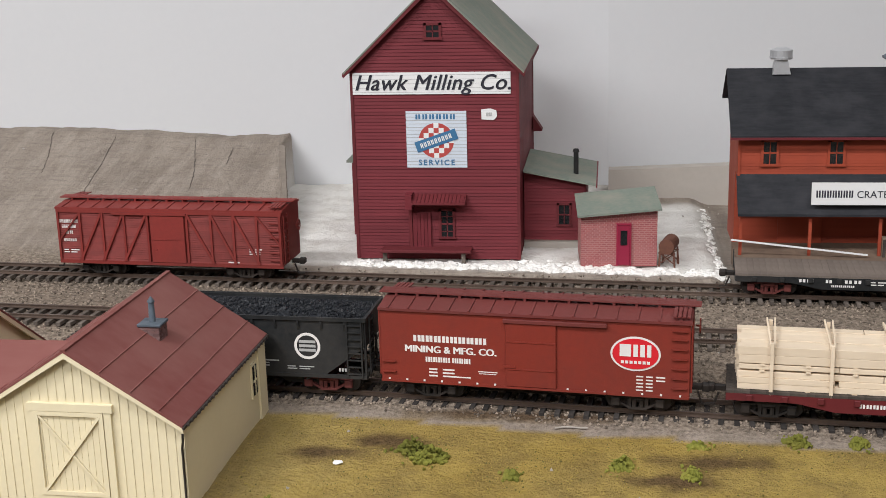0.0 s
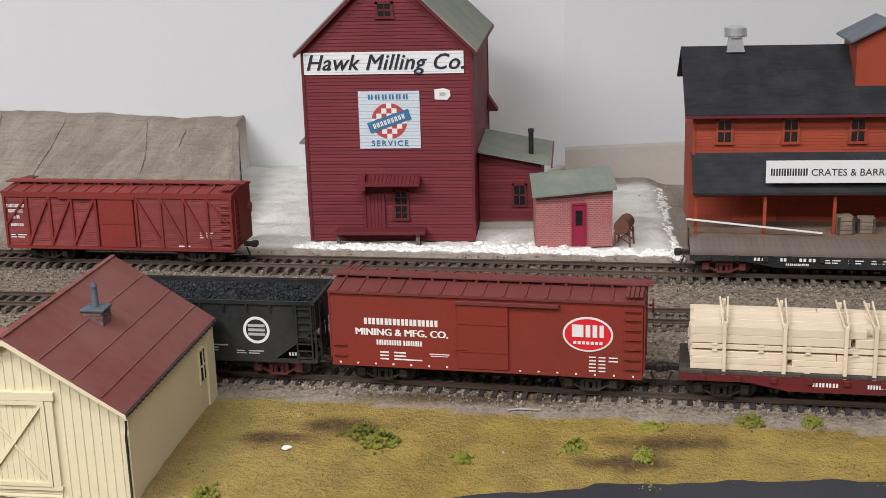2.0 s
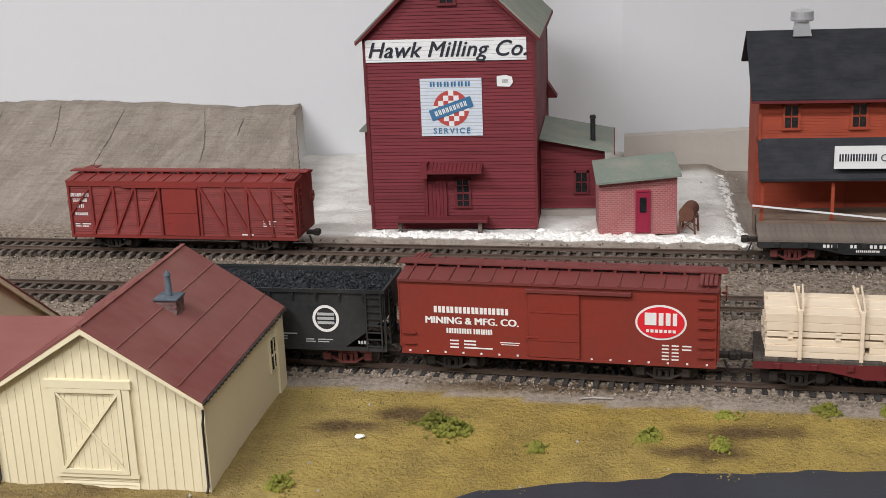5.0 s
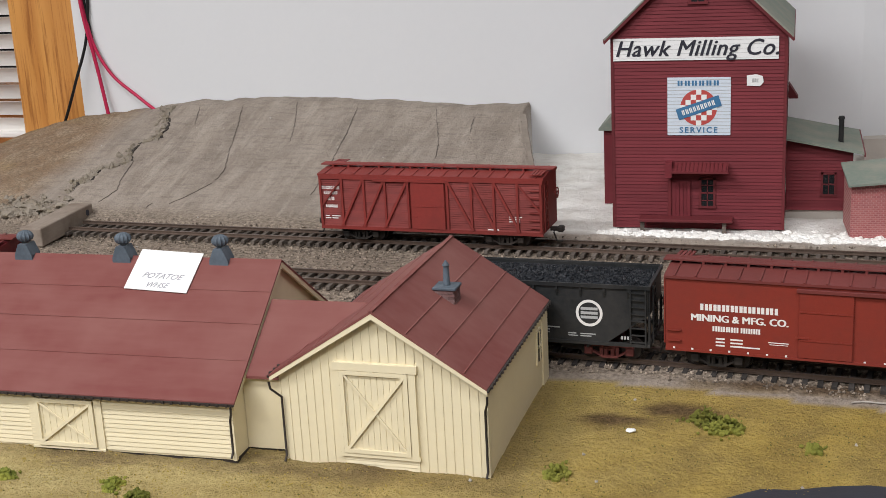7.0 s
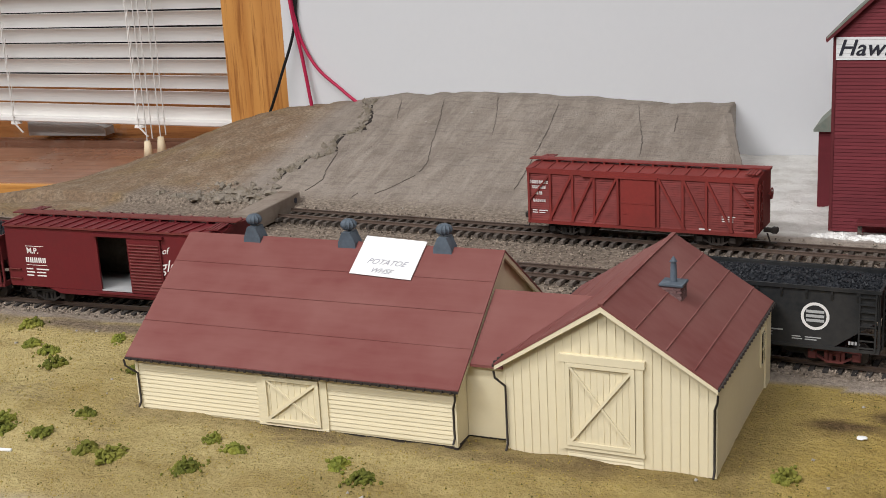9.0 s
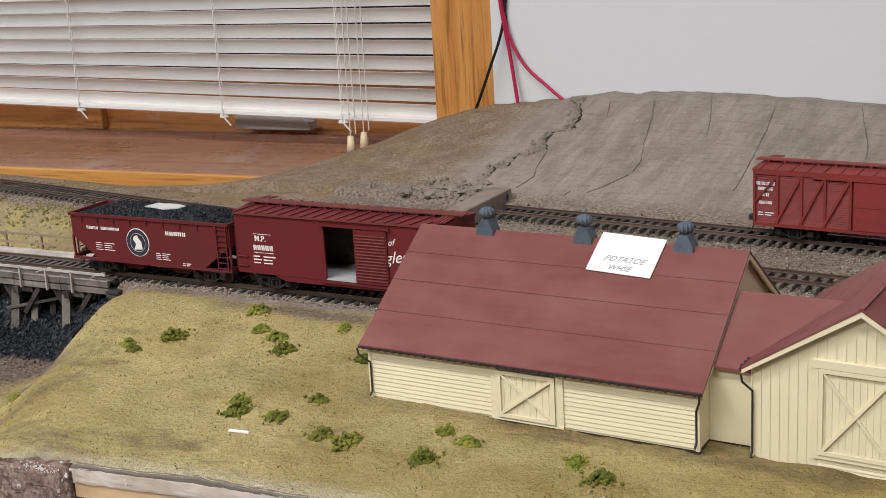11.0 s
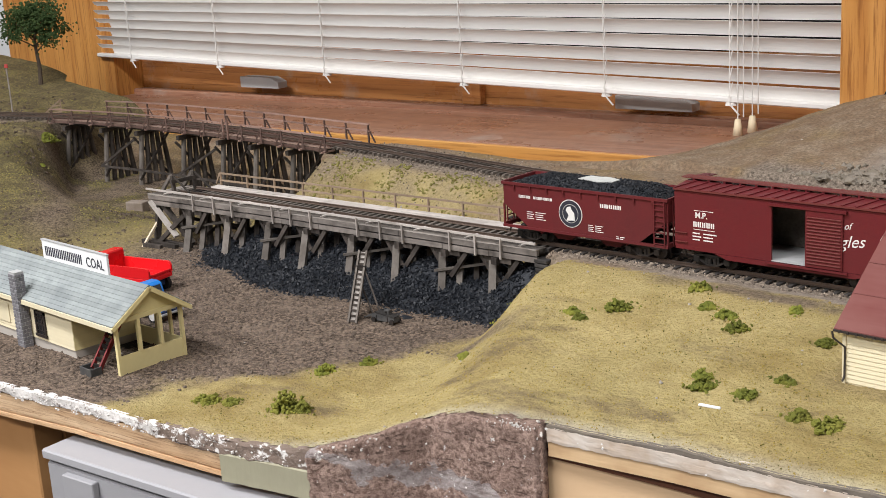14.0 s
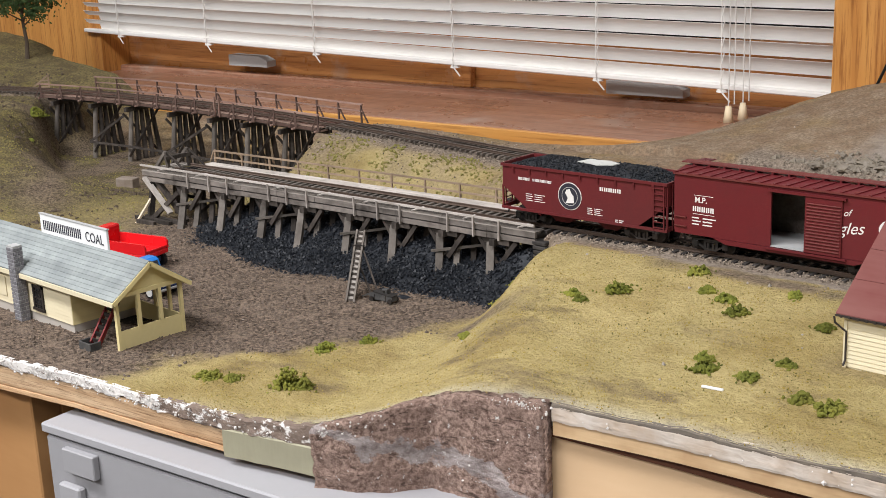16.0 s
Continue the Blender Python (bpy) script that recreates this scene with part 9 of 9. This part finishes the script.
def scatter_clods():
    rn = random.Random(41)
    verts, faces = [], []
    for _ in range(9000):
        x, y = rn.uniform(-1.1, -0.68), rn.uniform(-0.28, -0.03)
        z, g, r, m, p = ground(x, y)
        if rn.random() < m:
            add_stone(verts, faces, Vector((x, y, z)), rn.choice((0.0004, 0.0005, 0.0007, 0.0010, 0.0016)), rn)
    far, tuft = ([], []), ([], [])
    for _ in range(11000):
        x, y = rn.uniform(-1.95, -1.06), rn.uniform(-0.20, 0.26)
        z, g, r, m, p = ground(x, y)
        if g < 0.3 or m > 0.5:
            continue
        k = fbm(x, y, 18, 5.0) + rn.uniform(-0.25, 0.25)
        if k > 0.12:
            add_stone(far[0], far[1], Vector((x, y, z)), rn.choice((0.0007, 0.0010, 0.0014, 0.0024)), rn)
        elif k < -0.16:
            add_stone(tuft[0], tuft[1], Vector((x, y, z + 0.0002)), rn.choice((0.0006, 0.0008, 0.0011)), rn)
    for _ in range(2600):
        x = rn.uniform(-1.11, -0.70)
        y = middle_y(x) - rn.uniform(0.026, 0.10)
        z, g, r, m, p = ground(x, y)
        if fbm(x, y, 22, 6.0) + rn.uniform(-0.2, 0.2) > 0.10 and z > -0.040:
            add_stone(tuft[0], tuft[1], Vector((x, y, z + 0.0004)), rn.choice((0.0008, 0.0012, 0.0018)), rn)
        elif rn.random() < 0.12:
            add_stone(far[0], far[1], Vector((x, y, z)), rn.choice((0.0006, 0.0010)), rn)
    stuff_mesh("earth_lumps", far[0], far[1], M_EARTH, None, "dark lumps of earth on the bank by the curved trestle", "earth")
    stuff_mesh("grass_tufts", tuft[0], tuft[1], M_TUFT, None, "olive yellow tufts on the banks by the trestles", "turf")
    stuff_mesh("mud_clods", verts, faces, M_CLOD, None, "loose brown clods of earth in the coal yard", "earth")
    verts, faces = [], []
    for _ in range(130):
        x = rn.uniform(-0.95, 0.1)
        y = rn.uniform(edge_y(x), 0.40)
        z, g, r, m, p = ground(x, y)
        add_stone(verts, faces, Vector((x, y, z + 0.0002)), rn.choice((0.0006, 0.0009, 0.0009, 0.0014)), rn)
    stuff_mesh("pale_crumbs", verts, faces, M_BEIGE, None, "pale crumbs of plaster scattered over the ground", "crumbs")


M_TUFT = worn("olive_tuft", (0.26, 0.23, 0.075), (0.16, 0.15, 0.045), 0.95, 0.7)
M_EARTH = worn("dark_earth", (0.075, 0.056, 0.040), (0.14, 0.11, 0.08), 0.95, 0.7)
M_CLOD = worn("brown_clod", (0.10, 0.076, 0.058), (0.21, 0.165, 0.13), 0.9, 0.7)
scatter_clods()


def plaster_lumps():
    """Crumpled white plaster along the foot of the mill."""
    rn = random.Random(51)
    verts, faces = [], []
    bm = B()
    for i in range(520):
        x = rn.uniform(-0.175, 0.056)
        y = back_y(x) + 0.0235 + abs(rn.gauss(0, 0.005)) * (2.2 if -0.07 < x < -0.03 else 1)
        r = rn.uniform(0.0014, 0.0036)
        if rn.random() < 0.22:
            x, y, r = rn.gauss(0.054, 0.0016), rn.uniform(0.19, 0.375), rn.uniform(0.0010, 0.0024)
        blob(bm, (x, y, ground(x, y)[0] - 0.0004), r, i, 0.55, 0.35, 2)
    me = bpy.data.meshes.new("tmp")
    bm.to_mesh(me)
    bm.free()
    verts = [tuple(v.co) for v in me.vertices]
    faces = [tuple(p.vertices) for p in me.polygons]
    bpy.data.meshes.remove(me)
    stuff_mesh("plaster_lumps", verts, faces, M_PLASTER, None, "crumpled white plaster around the mill", "plaster")


M_PLASTER = worn("white_plaster", (0.80, 0.79, 0.75), (0.62, 0.58, 0.52), 0.85, 0.5, 60, 300)
plaster_lumps()
torn_crumbs()
strip = thing("wood_edge", Matrix(), "thin brown wooden strip edging the plaster base", "wood strip")
a0, a1 = -0.165, 0.047
part("strip", beam(B(), (a0, back_y(a0) + 0.0215, -0.0030), (a1, back_y(a1) + 0.0215, -0.0030), 0.0020, 0.0045), M_PLY, strip)

# stick, chips and the road
st = part("white_stick", box(B(), -0.0052, 0.0052, -0.0008, 0.0008, 0, 0.0010, 0.0002), M_PAPER)
st.matrix_world = pose(-0.4745, -0.158, ground(-0.4745, -0.158)[0] + 0.0004, 0, 0, 8)
tagged(st, "short white stick lying on the turf", "stick")
cp = part("plaster_chip", blob(B(), (0, 0, 0.0005), 0.0021, 4, 0.30, 0.15, 2), M_PAPER)
cp.matrix_world = pose(-0.1245, -0.055, ground(-0.1245, -0.055)[0] + 0.0004)
tagged(cp, "pale plaster chip lying on the turf", "chip")


tw = B()
for k in range(6):
    rod(tw, (0.0024 * k - 0.0072, 0.0010 * math.sin(k * 0.8), 0.0004), (0.0024 * (k + 1) - 0.0072, 0.0010 * math.sin((k + 1) * 0.8), 0.0004), 0.0004, None, 6)
tw = part("twig", tw, M_BEIGE)
tw.matrix_world = pose(-0.028, -0.010, ground(-0.028, -0.010)[0] + 0.0004, 0, 0, 8)
tagged(tw, "thin pale twig lying on the turf", "twig")


def build_road():
    ROAD = [(-0.20, -0.160), (-0.13, -0.128), (-0.072, -0.0985), (-0.047, -0.0905), (-0.02, -0.086), (0.01, -0.0785), (0.041, -0.076), (0.066, -0.0735), (0.123, -0.071), (0.3, -0.07)]
    bm = B()
    prev = None
    for i in range(90):
        x = -0.20 + 0.5 * i / 89
        yt = catmull(ROAD, x) + 0.0008 * fbm(x, 0, 22)
        row = []
        for k in range(8):
            y = yt + (edge_y(x) + 0.001 - yt) * k / 7
            row.append(bm.verts.new((x, y, ground(x, y)[0] + (0.0017 if k else 0.0004))))
        if prev:
            for k in range(7):
                bm.faces.new((prev[k], prev[k + 1], row[k + 1], row[k]))
        prev = row
    bmesh.ops.recalc_face_normals(bm, faces=bm.faces)
    ob = part("road", bm, M_ROAD, None, "", True)
    tagged(ob, "dark painted road surface along the front of the layout", "road", kind="structure")


build_road()


def make_tree(x, y, z):
    t = thing("tree", pose(x, y, z) @ Matrix.Scale(1.2, 4), "small model tree with a bare trunk and dark crown", "tree")
    bm = B()
    pts = [(0, 0, -0.003), (0.001, 0.001, 0.02), (-0.001, 0.0, 0.045), (0.002, 0.001, 0.070)]
    for i, (p, q) in enumerate(zip(pts, pts[1:])):
        rod(bm, p, q, 0.0028 - 0.0006 * i, 0.0022 - 0.0006 * i, 8)
    rn = random.Random(77)
    tips = []
    for i in range(12):
        h = 0.036 + 0.003 * i
        a = i * 2.4
        q = (0.030 * math.cos(a) * (1 - i * 0.03), 0.030 * math.sin(a) * (1 - i * 0.03), h + 0.016)
        rod(bm, (0, 0, h), q, 0.0010, 0.0004, 6)
        tips.append(q)
    part("trunk", bm, M_BARK, t)
    verts, faces = [], []
    for q in tips + [(0.0, 0.0, 0.085), (0.01, 0.0, 0.075)]:
        for _ in range(230):
            c = Vector(q) + Vector((rn.gauss(0, 0.0075), rn.gauss(0, 0.0075), rn.gauss(0, 0.005)))
            add_stone(verts, faces, c, rn.uniform(0.0008, 0.0019), rn)
    stuff_mesh("crown", verts, faces, M_LEAF, t, "", "")


make_tree(-1.80, 0.262, ground(-1.80, 0.262)[0])
sm = thing("signal_mast", pose(-1.686, 0.157, ground(-1.686, 0.157)[0]), "thin mast with a small red top beside the track", "signal")
part("mast", rod(B(), (0, 0, -0.002), (0, 0, 0.055), 0.0009, None, 8), M_TIMBERLT, sm)
part("lamp", rod(B(), (0, 0, 0.0551), (0, 0, 0.0595), 0.0022, None, 12), M_SIGNRED, sm)
fn = thing("small_fence", pose(-1.618, 0.172, ground(-1.618, 0.172)[0], 0, 0, 60), "pale wooden end fence sloping down to the ground", "fence")
part("post", box(B(), 0.0110, 0.0128, -0.0008, 0.0008, -0.003, 0.0200), M_TIMBERTAN, fn)
part("post", box(B(), 0.0000, 0.0014, -0.0008, 0.0008, -0.003, 0.0105), M_TIMBERTAN, fn)
part("sloping_rail", beam(B(), (-0.0130, -0.0012, 0.0000), (0.0124, -0.0012, 0.0190), 0.0010, 0.0018), M_TIMBERTAN, fn)
for z, a in ((0.0035, -0.0085), (0.0075, -0.0030), (0.0115, 0.0020)):
    part("rail", box(B(), a, 0.0130, -0.0019, -0.0010, z, z + 0.0016), M_TIMBERTAN, fn)


# ---- cracked plaster on the hill ----


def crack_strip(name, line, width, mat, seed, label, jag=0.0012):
    """A jagged strip on the hill's skin along a plan line, coloured as crack shade."""
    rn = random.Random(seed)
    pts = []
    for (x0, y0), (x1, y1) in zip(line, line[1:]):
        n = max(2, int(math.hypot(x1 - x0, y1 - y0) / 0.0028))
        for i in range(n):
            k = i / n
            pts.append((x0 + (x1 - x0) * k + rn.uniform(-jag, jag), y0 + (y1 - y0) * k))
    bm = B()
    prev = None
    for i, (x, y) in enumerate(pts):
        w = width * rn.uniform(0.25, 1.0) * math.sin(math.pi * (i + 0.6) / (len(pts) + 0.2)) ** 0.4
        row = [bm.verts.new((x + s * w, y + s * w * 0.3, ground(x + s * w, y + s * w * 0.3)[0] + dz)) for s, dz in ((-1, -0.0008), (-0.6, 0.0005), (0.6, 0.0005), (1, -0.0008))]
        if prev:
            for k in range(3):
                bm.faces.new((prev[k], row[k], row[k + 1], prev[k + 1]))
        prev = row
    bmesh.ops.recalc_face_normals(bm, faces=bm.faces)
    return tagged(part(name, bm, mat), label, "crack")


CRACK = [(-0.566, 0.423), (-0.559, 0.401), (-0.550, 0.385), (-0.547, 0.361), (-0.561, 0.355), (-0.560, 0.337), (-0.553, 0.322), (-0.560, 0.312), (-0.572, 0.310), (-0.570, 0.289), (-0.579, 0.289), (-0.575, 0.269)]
# Near-black colour stands in for the shade down the crack and under the lip.
M_GAPSHADE = worn("dark_open_seam", (0.030, 0.025, 0.021), (0.07, 0.058, 0.048), 0.95, 0.6, 200, 600)
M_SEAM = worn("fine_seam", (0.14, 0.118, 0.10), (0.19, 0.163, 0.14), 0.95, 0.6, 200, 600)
M_HILLBIT = worn("broken_grey_plaster", (0.26, 0.225, 0.185), (0.17, 0.14, 0.09), 0.95, 0.8, 120, 500, rel=0.6)
crack_strip("crack", CRACK, 0.0024, M_GAPSHADE, 1, "dark jagged strip painted as the shaded crack in the plaster hill")
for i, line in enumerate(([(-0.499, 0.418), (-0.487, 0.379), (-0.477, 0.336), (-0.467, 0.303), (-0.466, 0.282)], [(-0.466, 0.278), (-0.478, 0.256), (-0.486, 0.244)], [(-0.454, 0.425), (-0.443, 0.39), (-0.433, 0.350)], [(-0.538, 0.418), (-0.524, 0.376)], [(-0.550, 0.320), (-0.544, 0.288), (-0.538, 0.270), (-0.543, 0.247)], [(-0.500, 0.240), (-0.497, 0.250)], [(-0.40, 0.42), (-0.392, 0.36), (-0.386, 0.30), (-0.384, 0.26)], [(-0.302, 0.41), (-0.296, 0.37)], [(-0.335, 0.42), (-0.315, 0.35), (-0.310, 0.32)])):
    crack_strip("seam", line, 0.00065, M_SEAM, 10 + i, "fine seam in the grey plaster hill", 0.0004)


def hill_end():
    """Thin overhanging lip and shade-coloured face where the hill stops short beside the mill."""
    lip, cut = B(), B()
    prev = last = None
    for i in range(60):
        y = 0.238 + (0.4135 - 0.238) * i / 59
        xs = -0.2640 + 0.254 * max(0.0, 0.414 - y)
        z = ground(xs - 0.004, y)[0]
        w = 0.0022 + 0.0008 * fbm(xs, y, 120, 3.0)
        row = [lip.verts.new((xs + dx, y, z + dz)) for dx, dz in ((-0.005, -0.0006), (-0.003, 0.0004), (w, 0.0002), (w + 0.0006, -0.0008), (w, -0.0016), (-0.004, -0.0016))]
        col = [cut.verts.new((xs + dx, y, zz)) for dx, zz in ((0.0016, z - 0.0010), (0.0022, z - 0.0010), (0.0022, -0.004), (0.0016, -0.004))]
        if prev:
            for k in range(6):
                lip.faces.new((prev[k], prev[(k + 1) % 6], row[(k + 1) % 6], row[k]))
            for k in range(4):
                cut.faces.new((last[k], last[(k + 1) % 4], col[(k + 1) % 4], col[k]))
        prev, last = row, col
    for bm in (lip, cut):
        bmesh.ops.recalc_face_normals(bm, faces=bm.faces)
    edge = tagged(part("hill_edge", lip, M_HILLLIP), "thin grey-brown plaster lip at the hill's end", "hill edge", kind="structure")
    # This face is coloured near black for the undercut's shade.
    part("cut_face", cut, M_GAPSHADE, edge, "dark sheet painted as the shade under the lip")


M_HILLLIP = worn("grey_brown_plaster_lip", (0.30, 0.255, 0.21), (0.19, 0.158, 0.13), 0.95, 0.8, 60, 400, rel=0.6)
hill_end()


def crack_rubble():
    rn = random.Random(71)
    verts, faces = [], []
    for (x0, y0), (x1, y1) in zip(CRACK, CRACK[1:]):
        for _ in range(34):
            k = rn.random()
            x, y = x0 + (x1 - x0) * k - abs(rn.gauss(0, 0.0045)), y0 + (y1 - y0) * k + rn.gauss(0, 0.0022)
            add_stone(verts, faces, Vector((x, y, ground(x, y)[0])), rn.choice((0.0006, 0.0010, 0.0016, 0.0030)), rn)
    for _ in range(420):
        x, y = rn.gauss(-0.605, 0.022), rn.gauss(0.238, 0.012)
        if y > back_y(x) + 0.014:
            add_stone(verts, faces, Vector((x, y, ground(x, y)[0])), rn.choice((0.0005, 0.0008, 0.0012, 0.0020, 0.0034)), rn)
    for _ in range(14):
        add_stone(verts, faces, Vector((-0.566 + rn.gauss(0, 0.003), 0.420 + rn.gauss(0, 0.002), 0.0435)), 0.0028, rn)
    for k, (x, y, q) in enumerate(((-0.567, 0.243, 5), (-0.578, 0.236, 6), (-0.592, 0.242, 7), (-0.602, 0.230, 6), (-0.615, 0.238, 5), (-0.585, 0.252, 4), (-0.625, 0.228, 5), (-0.570, 0.256, 4))):
        bm = blob(B(), (0, 0, 0), q * 0.001, 300 + k, 0.45, 0.4, 2)
        ob = part("plaster_lump", bm, M_HILLBIT)
        ob.matrix_world = pose(x, y, ground(x, y)[0] + 0.0006, 0, 0, 40 * k)
        tagged(ob, "broken lump of grey plaster lying by the bumper", "plaster lump", "plaster lumps")
    stuff_mesh("plaster_rubble", verts, faces, M_HILLBIT, None, "broken grey plaster rubble along the crack and by the bumper", "rubble")


crack_rubble()
